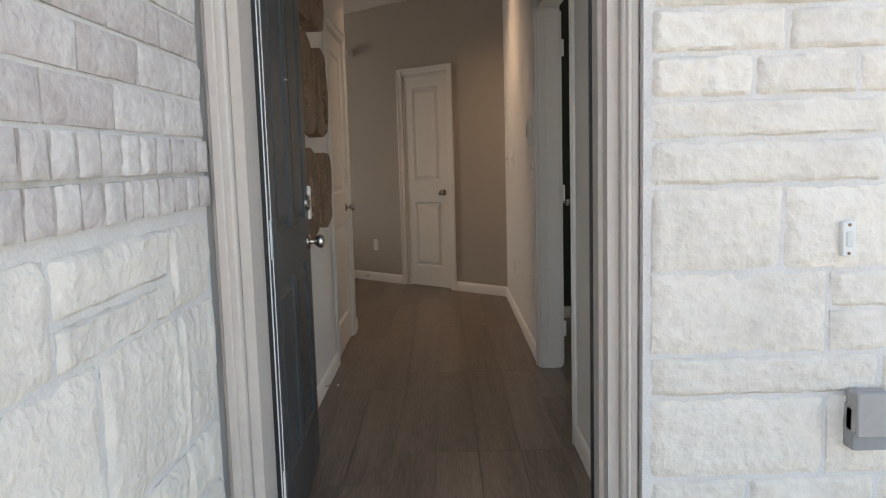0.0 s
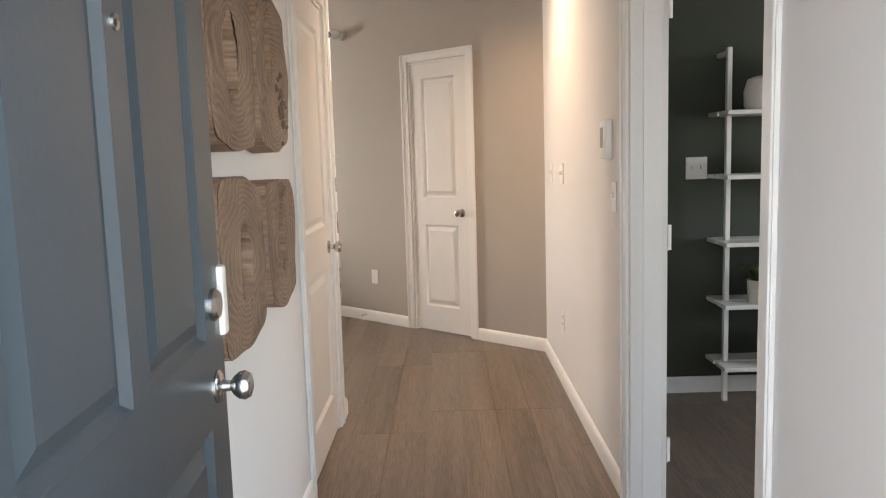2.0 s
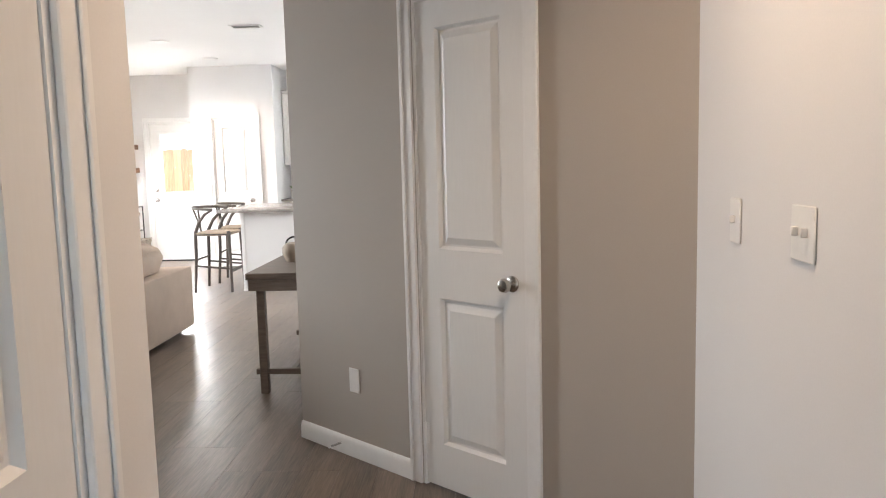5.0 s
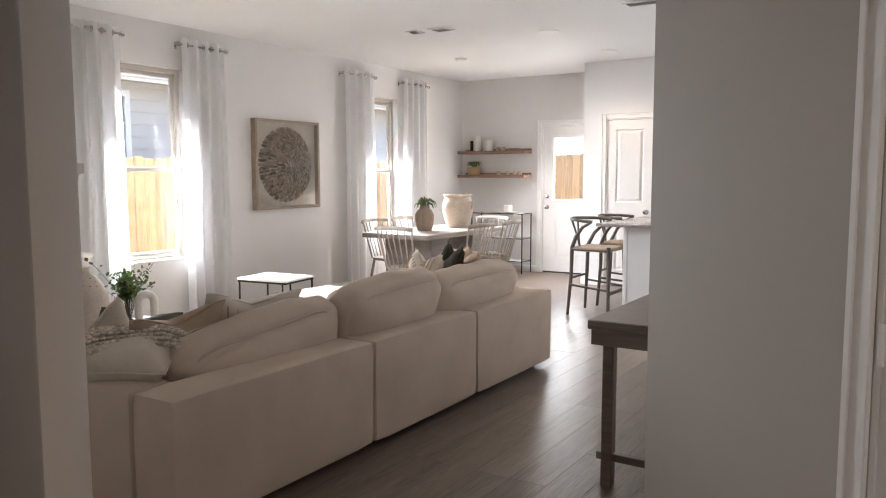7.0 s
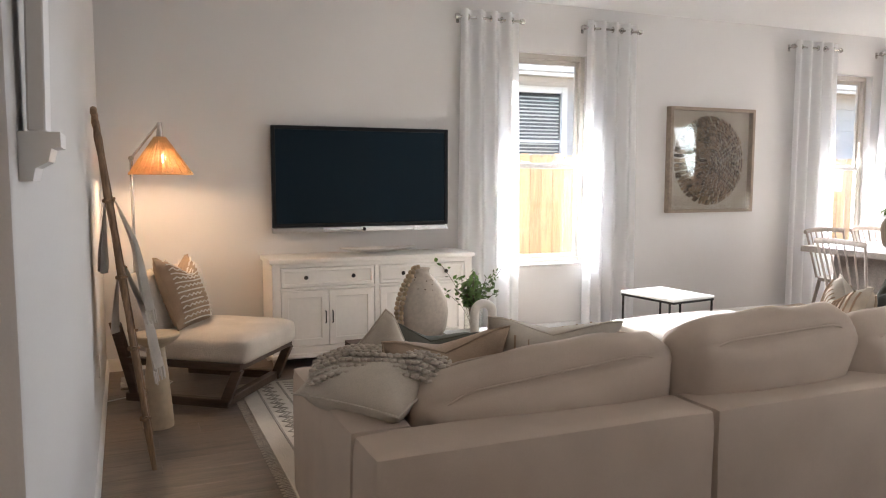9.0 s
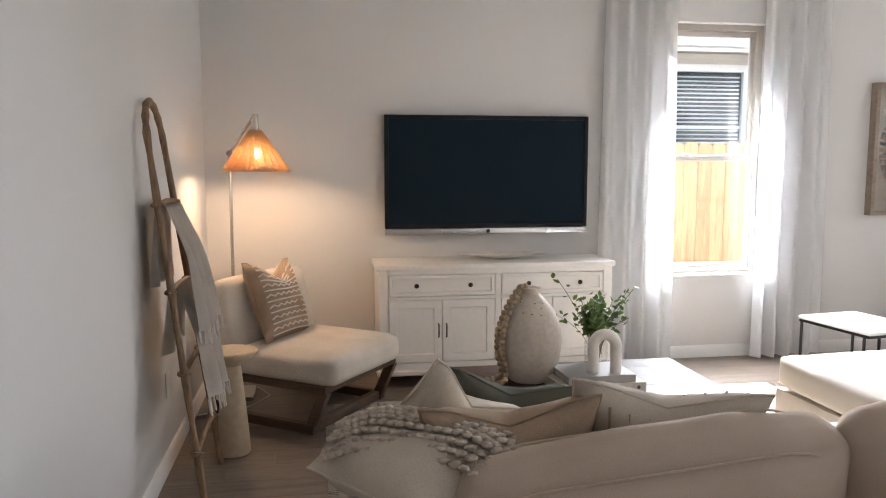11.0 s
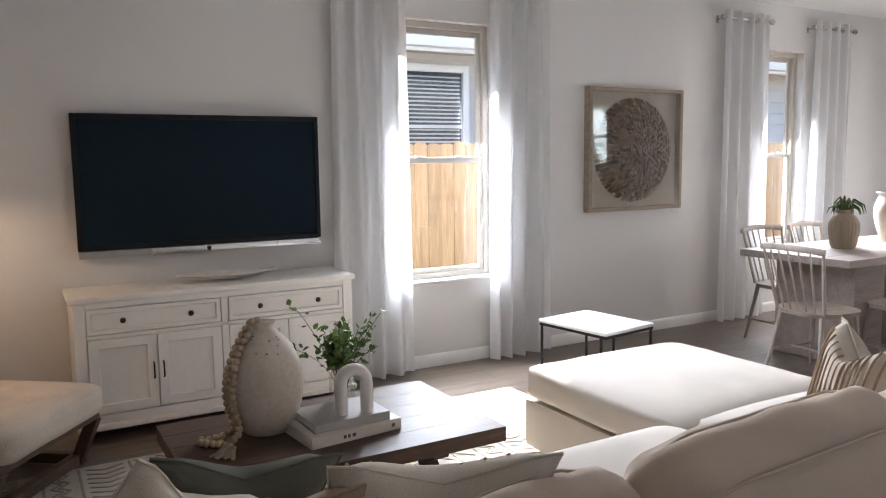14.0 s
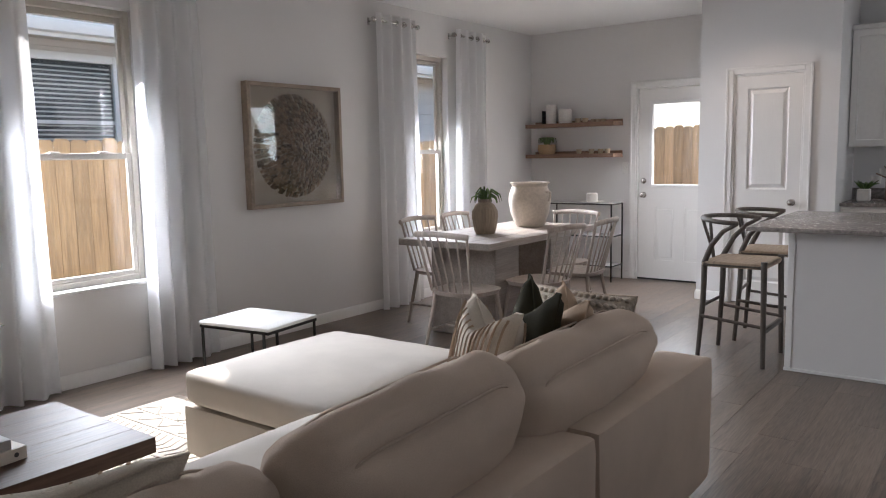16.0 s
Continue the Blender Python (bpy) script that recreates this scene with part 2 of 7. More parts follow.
M["pale_wood"] = material("whitewashed_oak", (0.46, 0.395, 0.34), 0.55, vary=0.16, grain=14, blotch=3, bump=0.2, stretch=(6, 6, 0.7))
M["dining_top"] = material("bleached_oak_top", (0.36, 0.31, 0.27), 0.4, vary=0.18, grain=10, blotch=2, bump=0.2, stretch=(8, 0.7, 8))
M["rattan"] = material("woven_rattan", (0.64, 0.45, 0.26), 0.6, vary=0.25, grain=60, blotch=8, bump=0.6, translucent=0.5)
M["rush"] = material("woven_paper_cord", (0.42, 0.33, 0.24), 0.85, vary=0.2, grain=20, blotch=6, bump=0.6, stretch=(1, 12, 1))
M["ladder"] = material("peeled_branch_wood", (0.30, 0.185, 0.10), 0.6, vary=0.3, grain=20, blotch=6, bump=0.4, stretch=(6, 6, 1))
M["shelf_wood"] = material("walnut_shelf_wood", (0.26, 0.15, 0.095), 0.5, vary=0.25, grain=10, blotch=2, bump=0.2, stretch=(0.7, 8, 8))
M["slab_wood"] = ring_wood("teak_slab_wood", (0.27, 0.178, 0.118), (0.07, 0.042, 0.028), 24.0)
M["slab_raw"] = material("pale_split_wood", (0.40, 0.27, 0.18), 0.7, vary=0.3, grain=16, blotch=6, bump=0.9, stretch=(1, 1, 7), color2=(0.12, 0.07, 0.045), bump_dist=0.008)
M["ceramic"] = material("cream_terracotta", (0.60, 0.53, 0.45), 0.8, vary=0.12, grain=50, blotch=7, bump=0.3)
M["ceramic_white"] = material("white_ceramic", (0.70, 0.67, 0.62), 0.55, vary=0.06, grain=50, blotch=7, bump=0.15)
M["ceramic_tan"] = material("ribbed_taupe_ceramic", (0.34, 0.27, 0.20), 0.7, vary=0.15, grain=30, blotch=6, bump=0.3, stretch=(3, 3, 0.4))
M["basket"] = material("grey_willow", (0.20, 0.17, 0.14), 0.8, vary=0.3, grain=40, blotch=12, bump=0.8, stretch=(0.5, 0.5, 4))
M["leaf"] = material("green_leaf", (0.12, 0.20, 0.05), 0.5, vary=0.35, grain=20, blotch=5, bump=0.1, per_island=0.5, translucent=0.25)
M["stem"] = material("brown_stem", (0.10, 0.07, 0.04), 0.7)
M["bead"] = material("tan_wooden_bead", (0.50, 0.38, 0.25), 0.6, vary=0.2, grain=30, blotch=9, per_object=0.15)
M["cone"] = material("travertine_resin", (0.58, 0.47, 0.33), 0.6, vary=0.1, grain=30, blotch=4, bump=0.15)
M["screen"] = material("dark_screen_glass", (0.008, 0.017, 0.026), 0.16, spec=0.06, vary=0.02, grain=3, blotch=1, bump=0, rough_vary=0.02)
M["bezel"] = material("black_gloss_bezel", (0.006, 0.006, 0.007), 0.32, spec=0.2, vary=0.02, bump=0)
M["console"] = material("white_painted_wood", (0.80, 0.775, 0.74), 0.45, vary=0.03, grain=30, blotch=3, bump=0.08)
M["marble"] = material("white_marble", (0.78, 0.77, 0.75), 0.2, vary=0.05, grain=4, blotch=2, bump=0.02)
M["granite"] = material("speckled_grey_granite", (0.42, 0.38, 0.35), 0.25, vary=0.3, grain=160, blotch=40, bump=0.02, color2=(0.10, 0.09, 0.085))
M["rug"] = material("ivory_wool_rug", (0.60, 0.54, 0.46), 1.0, vary=0.12, grain=180, blotch=5, bump=0.9, spec=0.05, bump_dist=0.004)
M["rug_grey"] = material("grey_wool_yarn", (0.37, 0.33, 0.285), 1.0, vary=0.15, grain=180, blotch=8, bump=0.9, spec=0.05, bump_dist=0.004)
M["book"] = material("cream_book_cover", (0.62, 0.57, 0.50), 0.6, vary=0.05)
M["book_grey"] = material("grey_book_cover", (0.36, 0.34, 0.32), 0.6, vary=0.05)
M["paper"] = material("book_pages", (0.70, 0.66, 0.58), 0.9, vary=0.1, grain=400, stretch=(0.1, 0.1, 1))
M["ink"] = material("dark_ink", (0.06, 0.06, 0.06), 0.7)
M["black"] = material("black_plastic", (0.015, 0.015, 0.016), 0.4, vary=0.05)
M["plastic"] = material("white_plastic", (0.74, 0.73, 0.70), 0.4, vary=0.02, bump=0.02)
M["art_back"] = material("linen_art_backing", (0.43, 0.37, 0.31), 0.95, vary=0.1, grain=300, blotch=5, bump=0.4)
M["art_chip"] = material("brown_wood_chip", (0.23, 0.155, 0.10), 0.6, vary=0.3, grain=20, blotch=9, per_island=0.5, bump=0.2)
M["art_frame"] = material("ashen_wood_frame", (0.33, 0.26, 0.20), 0.6, vary=0.16, grain=12, blotch=3, bump=0.2, stretch=(4, 4, 4))
M["fence"] = material("cedar_fence_board", (0.70, 0.48, 0.27), 0.8, vary=0.2, grain=10, blotch=2, bump=0.3, stretch=(8, 8, 0.6), per_object=0.25)
M["siding"] = material("greige_lap_siding", (0.58, 0.55, 0.52), 0.8, vary=0.05, grain=30, blotch=2, bump=0.15, stretch=(1, 0.2, 1))
M["soffit"] = material("tan_soffit_paint", (0.66, 0.58, 0.48), 0.7, vary=0.04)
M["shingle"] = material("brown_roof_shingle", (0.13, 0.115, 0.10), 0.9, vary=0.3, grain=60, blotch=8, bump=0.6)
M["dirt"] = material("packed_soil", (0.24, 0.18, 0.12), 0.95, vary=0.3, grain=20, blotch=2, bump=0.6)
M["concrete"] = material("porch_concrete", (0.62, 0.575, 0.52), 0.85, vary=0.12, grain=40, blotch=2, bump=0.3)
M["brick"] = material("whitewashed_brick", (0.70, 0.65, 0.60), 0.92, vary=0.1, grain=48, blotch=11, bump=1.0, per_object=0.16, color2=(0.46, 0.39, 0.36), bump_dist=0.008)
M["stone"] = material("cream_limestone", (0.80, 0.735, 0.645), 0.9, vary=0.09, grain=34, blotch=6, bump=1.0, per_object=0.2, color2=(0.64, 0.585, 0.515), bump_dist=0.012)
M["mortar"] = material("pale_mortar", (0.70, 0.665, 0.63), 0.95, vary=0.08, grain=120, blotch=9, bump=0.7, bump_dist=0.004)
M["glass"] = glass("window_glass")
M["vase_glass"] = glass("clear_vase_glass", thin=True)
M["bulb"] = glow("warm_bulb", (1.0, 0.62, 0.30), 12)
M["can_light"] = glow("recessed_lamp_lens", (1.0, 0.93, 0.82), 9)
M["blind"] = material("white_blind_slat", (0.60, 0.60, 0.58), 0.5, vary=0.03)
# near-black that stands for the shade inside the neighbour's window
M["room_shade"] = material("unlit_room_shade", (0.05, 0.055, 0.06), 0.8)
M["can_plain"] = material("pale_button_plastic", (0.7, 0.7, 0.66), 0.3)
M["outlet_grey"] = material("grey_outlet_plastic", (0.30, 0.30, 0.30), 0.5, vary=0.05)
M["entry_trim"] = material("cream_exterior_paint", (0.60, 0.53, 0.47), 0.5, vary=0.05, grain=40, blotch=3, bump=0.1)
M["cord"] = material("cream_jute_cord", (0.46, 0.38, 0.28), 0.9, vary=0.2, grain=120, blotch=20, bump=0.6)

# ---- building helpers ----


def box(bm, x0, x1, y0, y1, z0, z1, r=0.0, seg=1):
    """A box between two corners, with edges rounded by r."""
    got = bmesh.ops.create_cube(bm, size=1.0, matrix=Matrix.Translation(((x0 + x1) / 2, (y0 + y1) / 2, (z0 + z1) / 2)) @ Matrix.Diagonal((abs(x1 - x0), abs(y1 - y0), abs(z1 - z0), 1)))
    if r > 0:
        vs = set(got["verts"])
        es = [e for e in bm.edges if e.verts[0] in vs]
        bmesh.ops.bevel(bm, geom=es, offset=r, segments=seg, affect="EDGES", profile=0.5)
    return bm


def cyl(bm, a, b, r0, r1=None, n=14, cap=True):
    """A tapered round bar from a to b."""
    a, b = Vector(a), Vector(b)
    d = b - a
    bmesh.ops.create_cone(bm, cap_ends=cap, segments=n, radius1=r0, radius2=r0 if r1 is None else r1, depth=d.length,
                          matrix=Matrix.Translation((a + b) / 2) @ d.to_track_quat("Z", "Y").to_matrix().to_4x4())
    return bm


def tube(bm, pts, r, n=10, radii=None):
    """A round bar swept along points."""
    pts = [Vector(p) for p in pts]
    rings, side = [], None
    for i, p in enumerate(pts):
        t = (pts[min(i + 1, len(pts) - 1)] - pts[max(i - 1, 0)]).normalized()
        if side is None:
            side = t.orthogonal().normalized()
        side = (side - t * side.dot(t)).normalized()
        up = t.cross(side)
        rr = radii[i] if radii else r
        rings.append([bm.verts.new(p + rr * (math.cos(2 * math.pi * k / n) * side + math.sin(2 * math.pi * k / n) * up)) for k in range(n)])
    for u, v in zip(rings, rings[1:]):
        for k in range(n):
            bm.faces.new((u[k], u[(k + 1) % n], v[(k + 1) % n], v[k]))
    bm.faces.new(rings[0][::-1])
    bm.faces.new(rings[-1])
    return bm


def lathe(bm, profile, n=32, ribs=0, depth=0.0, at=(0, 0, 0)):
    """A turned body from (radius, height) pairs; ribs: flutes round it."""
    at = Vector(at)
    rings = []
    for r, z in profile:
        ring = []
        for k in range(n):
            a = 2 * math.pi * k / n
            rr = r * (1 - depth * (0.5 + 0.5 * math.cos(ribs * a))) if ribs else r
            ring.append(bm.verts.new(at + Vector((rr * math.cos(a), rr * math.sin(a), z))))
        rings.append(ring)
    for u, v in zip(rings, rings[1:]):
        for k in range(n):
            bm.faces.new((u[k], u[(k + 1) % n], v[(k + 1) % n], v[k]))
    if profile[0][0] > 1e-4:
        bm.faces.new(rings[0][::-1])
    if profile[-1][0] > 1e-4:
        bm.faces.new(rings[-1])
    return bm


def soft_box(bm, sx, sy, sz, r, bulge=(0, 0, 0), n=10, at=(0, 0, 0), rough=0.0, m=None):
    """An upholstered block: rounded edges, faces that swell by bulge along x, y and z, and slight unevenness."""
    tmp = bmesh.new()
    bmesh.ops.create_cube(tmp, size=2.0)
    bmesh.ops.subdivide_edges(tmp, edges=tmp.edges[:], cuts=n, use_grid_fill=True)
    half = Vector((sx / 2, sy / 2, sz / 2))
    for v in tmp.verts:
        u = v.co.copy()
        p = Vector((u.x * half.x, u.y * half.y, u.z * half.z))
        inner = Vector([max(-half[i] + r, min(half[i] - r, p[i])) for i in range(3)])
        d = p - inner
        if d.length > 1e-6:
            p = inner + d.normalized() * min(r, d.length)
        w = [1 - min(1.0, abs(c)) ** 2.5 for c in u]
        p.x += (1 if u.x > 0 else -1) * bulge[0] * w[1] * w[2] * abs(u.x)
        p.y += (1 if u.y > 0 else -1) * bulge[1] * w[0] * w[2] * abs(u.y)
        p.z += (1 if u.z > 0 else -1) * bulge[2] * w[0] * w[1] * abs(u.z)
        if rough:
            p += rough * noise.noise_vector(p * 5 + Vector(at))
        v.co = (m @ p if m else p) + Vector(at)
    merge(bm, tmp)
    return bm


def merge(bm, tmp):
    base = {v: bm.verts.new(v.co) for v in tmp.verts}
    for f in tmp.faces:
        try:
            bm.faces.new([base[v] for v in f.verts])
        except ValueError:
            pass
    tmp.free()


def pillow_shape(bm, w, h, t, n=14, sag=0.0, seed=0, chop=0.0):
    """A scatter cushion standing in the xz plane, its base on z = 0; chop: a karate dent in its top edge."""
    grid = {}
    for s in (1, -1):
        for i in range(n + 1):
            for j in range(n + 1):
                u, v = 2 * i / n - 1, 2 * j / n - 1
                edge = i in (0, n) or j in (0, n)
                if edge and s < 0:
                    grid[s, i, j] = grid[1, i, j]
                    continue
                pu, pv = 1 - 0.07 * (1 - v * v), 1 - 0.07 * (1 - u * u)
                d = t / 2 * ((1 - u ** 4) * (1 - v ** 4)) ** 0.6
                z = h / 2 + h / 2 * v * pv
                if chop:
                    z -= chop * max(0, v) ** 2 * max(0, 1 - abs(u) * 1.35)
                    d *= 1 + 0.25 * max(0, v) * max(0, 1 - abs(u) * 1.3)
                x = w / 2 * u * pu
                q = Vector((x * 4 + seed, z * 4, seed))
                x += 0.012 * noise.noise(q)
                d += 0.012 * noise.noise(q * 2.1) * (0 if edge else 1)
                grid[s, i, j] = bm.verts.new((x, s * d - sag * (v + 1) ** 2 / 4, z))
        for i in range(n):
            for j in range(n):
                q = [grid[s, i, j], grid[s, i + 1, j], grid[s, i + 1, j + 1], grid[s, i, j + 1]]
                bm.faces.new(q if s < 0 else q[::-1])
    return bm


def mesh_of(name, bm, mat, smooth=None, angle=40):
    me = bpy.data.meshes.new(name)
    bmesh.ops.recalc_face_normals(bm, faces=bm.faces[:])
    bm.to_mesh(me)
    bm.free()
    me.materials.append(M[mat] if isinstance(mat, str) else mat)
    me.polygons.foreach_set("use_smooth", [True] * len(me.polygons))
    me.set_sharp_from_angle(angle=radians(angle))
    return me


def thing(name, label, category, m=None, group="", kind=""):
    ob = new(name)
    ob.empty_display_size = 0.1
    if m is not None:
        ob.matrix_world = m
    return tagged(ob, label, category, group, kind)


def part(name, bm, mat, parent, label="", at=None, angle=40):
    ob = new(name, mesh_of(name, bm, mat, angle=angle))
    ob.parent = parent
    if at is not None:
        ob.matrix_basis = at
    if label:
        tagged(ob, label)
    return ob


def solo(name, bm, mat, label, category, m=None, group="", kind="", angle=40):
    ob = new(name, mesh_of(name, bm, mat, angle=angle))
    if m is not None:
        ob.matrix_world = m
    return tagged(ob, label, category, group, kind)


def B(*a, **k):
    return box(bmesh.new(), *a, **k)


def C(*a, **k):
    return cyl(bmesh.new(), *a, **k)


def T(*a, **k):
    return tube(bmesh.new(), *a, **k)


def L(*a, **k):
    return lathe(bmesh.new(), *a, **k)


def S(*a, **k):
    return soft_box(bmesh.new(), *a, **k)


def structure(name, bm, mat, label):
    return solo(name, bm, mat, label, "building part", kind="structure")

# ---- walls, openings, floor and ceiling ----


def wall_run(name, mat, label, a, b, thick, z1, holes=(), z0=0.0):
    """A wall from a to b in plan, thick to the left of that line, with holes (from, to, bottom, top) measured along it."""
    a, b = Vector((*a, 0)), Vector((*b, 0))
    d = b - a
    length = d.length
    bm = bmesh.new()
    xs = sorted({0.0, length, *[h[0] for h in holes], *[h[1] for h in holes]})
    for u, v in zip(xs, xs[1:]):
        mid = (u + v) / 2
        cuts = sorted((h[2], h[3]) for h in holes if h[0] < mid < h[1])
        z = z0
        for c0, c1 in cuts:
            if c0 > z + 1e-4:
                box(bm, u, v, 0, thick, z, c0)
            z = c1
        if z < z1 - 1e-4:
            box(bm, u, v, 0, thick, z, z1)
    bmesh.ops.remove_doubles(bm, verts=bm.verts[:], dist=1e-5)
    ob = structure(name, bm, mat, label)
    ob.matrix_world = Matrix.Translation(a) @ Matrix.Rotation(math.atan2(d.y, d.x), 4, "Z")
    return ob


W1, W2 = WINDOWS
# window wall: runs along +y, thickness away from the room
wall_run("wall_west", "wall", "pale greige painted living room wall with two windows", (WX, 6.20), (WX, BACK + 0.15), 0.15, CEIL,
         [(W1[0] - 6.20, W1[1] - 6.20, SILL, HEAD), (W2[0] - 6.20, W2[1] - 6.20, SILL, HEAD)])
BD0, BD1 = -4.38, -3.46
wall_run("wall_back", "wall", "pale greige back wall with garden door", (WX, BACK), (-0.30, BACK), 0.15, CEIL,
         [(BD0 - WX - 0.02, BD1 - WX + 0.02, 0, 2.06), (KITCHEN_WIN - 0.27 - WX, KITCHEN_WIN + 0.27 - WX, 1.25, 2.3)])
PY = 14.42
wall_run("wall_pantry", "wall", "cream painted pantry wall with a door", (-3.46, PY), (-2.31, PY), 0.12, CEIL, [(0.30, 0.885, 0, 2.04)])
structure("wall_pantry_side", B(-3.46, -3.34, PY + 0.12, BACK, 0, CEIL), "wall", "cream painted pantry side wall")
structure("wall_pantry_return", B(-2.43, -2.31, PY + 0.12, BACK, 0, CEIL), "wall", "cream painted pantry return wall")
structure("wall_ladder", B(WX, -1.34, LADDER_Y - 0.115, LADDER_Y, 0, CEIL, r=0.012, seg=2), "wall", "pale greige wall behind the armchair")
structure("wall_corridor", B(-4.2, HALL_L - 0.115, 5.06, 5.175, 0, CEIL), "wall", "pale greige corridor wall")
structure("wall_corridor_end", B(-4.2, -4.08, 5.175, LADDER_Y - 0.115, 0, CEIL), "wall", "pale greige wall at the end of the corridor")
# hall
CD0, CD1 = 4.25, 5.00
wall_run("wall_hall_left", "wall", "white painted hall wall with a closet door", (HALL_L, 1.85), (HALL_L, 5.225), 0.115, CEIL, [(CD0 - 1.85, CD1 - 1.85, 0, 2.045)])
OD0, OD1 = 2.87, 4.04
wall_run("wall_hall_right", "wall", "white painted hall wall with a doorway to the study", (HALL_R, 6.38), (HALL_R, 1.85), 0.115, CEIL, [(6.38 - OD1, 6.38 - OD0, 0, 2.06)])
DA, DB = Vector((1.055, 6.38)), Vector((-0.525, 7.785))
DDIR = (DB - DA).normalized()
DLEN = (DB - DA).length
HD0, HD1 = 0.654, 1.232
wall_run("wall_diagonal", "greige", "taupe painted angled wall with a closet door", DB, DA, 0.12, CEIL, [(DLEN - HD1, DLEN - HD0, 0, 2.04)])
structure("wall_desk", B(-0.51, -0.39, 7.83, BACK, 0, CEIL), "wall", "pale greige wall behind the desk")
structure("wall_closet_back", B(-0.39, 1.6, 8.2, 8.3, 0, CEIL), "wall", "white closet back wall")
structure("wall_closet_rear", B(-1.1, -0.98, 3.4, 5.06, 0, CEIL), "wall", "white closet rear wall")
# study
structure("wall_study_back", B(1.17, 4.5, 5.42, 5.54, 0, CEIL), "green", "dark green painted study wall")
structure("wall_study_lining", B(1.17, 1.182, OD1 + 0.16, 5.42, 0, CEIL), "green", "dark green painted study wall beside the doorway")
# the opening in this unseen wall is added for the study's fill light
wall_run("wall_study_east", "green", "dark green painted study wall out of view, with an added window", (4.5, 1.85), (4.5, 5.42), 0.12, CEIL, [(1.2, 2.5, 0.7, 2.2)])
# front wall with the entrance
FD0, FD1, FY0, FY1 = 0.0, 0.94, 1.66, 1.85
wall_run("wall_front", "wall", "front wall of the house with the entrance", (-0.30, FY0), (4.6, FY0), FY1 - FY0, CEIL + 0.3, [(0.268, 1.272, -0.15, 2.072)], z0=-0.15)
structure("wall_porch_side", B(-0.32, -0.135, -0.7, FY0, -0.15, CEIL + 0.3), "mortar", "pale mortar porch side wall behind the masonry")
# pale ground added out of view as a reflector for the porch
structure("bounce_slab", B(-6, 12, -22, -2.6, -0.30, -0.22), "concrete", "pale concrete slab out of view, added to bounce sunlight onto the porch")
structure("porch_floor", B(-0.135, 4.6, -2.6, FY1 - 0.02, -0.20, -0.05, r=0.01), "concrete", "grey concrete porch floor")
structure("ceiling", B(-5.9, 4.7, FY0, BACK + 0.2, CEIL, CEIL + 0.06), "ceiling", "white textured ceiling")
structure("roof", B(-6.1, 4.9, FY0 - 0.15, BACK + 0.4, CEIL + 0.37, CEIL + 0.5), "shingle", "brown shingle roof slab")
structure("subfloor", B(-5.9, 4.7, FY1 - 0.02, BACK + 0.2, -0.18, -0.006), "plank_joint", "dark subfloor showing in the plank joints")
structure("ground", B(-80, 80, -60, 90, -0.36, -0.30), "dirt", "bare packed soil round the house")


def baseboard(a, b, flip=1):
    """A moulded white skirting along a wall from a to b; flip: which side it stands on."""
    a, b = Vector((*a, 0)), Vector((*b, 0))
    d = b - a
    bm = bmesh.new()
    prof = [(0, 0), (0.014, 0), (0.014, 0.062), (0.010, 0.074), (0.006, 0.084), (0, 0.088)]
    ends = []
    for s in (0, d.length):
        ends.append([bm.verts.new((s, flip * p, z)) for p, z in prof])
    for i in range(len(prof)):
        j = (i + 1) % len(prof)
        bm.faces.new((ends[0][i], ends[1][i], ends[1][j], ends[0][j]))
    bm.faces.new(ends[0])
    bm.faces.new(ends[1])
    ob = structure("baseboard", bm, "trim", "white painted moulded baseboard")
    ob.matrix_world = Matrix.Translation(a) @ Matrix.Rotation(math.atan2(d.y, d.x), 4, "Z")


baseboard((WX, LADDER_Y), (WX, BACK), -1)
baseboard((WX, LADDER_Y), (-1.34, LADDER_Y), 1)
baseboard((-1.34, LADDER_Y - 0.115), (-1.34, LADDER_Y), -1)
baseboard((-1.34, LADDER_Y - 0.115), (-4.08, LADDER_Y - 0.115), 1)
baseboard((WX, BACK), (BD0 - 0.07, BACK), -1)
baseboard((-3.46, PY), (-3.22, PY), -1)
baseboard((-2.51, PY), (-2.31, PY), -1)
baseboard((-3.46, PY), (-3.46, BACK), 1)
baseboard((HALL_L, FY1), (HALL_L, CD0 - 0.065), -1)
baseboard((HALL_L, CD1 + 0.065), (HALL_L, 5.225), -1)
baseboard((HALL_L, 5.225), (HALL_L - 0.115, 5.225), -1)
baseboard((HALL_L - 0.115, 5.175), (-4.08, 5.175), -1)
baseboard((HALL_R, 6.38), (HALL_R, OD1 + 0.065), -1)
baseboard((HALL_R, OD0 - 0.065), (HALL_R, FY1), -1)
p0, p1 = DA + DDIR * (HD0 - 0.06), DA + DDIR * (HD1 + 0.06)
baseboard(DA, p0, 1)
baseboard(p1, DB, 1)
baseboard((-0.51, 7.83), (-0.51, BACK), 1)
baseboard((1.185, 5.42), (4.5, 5.42), -1)


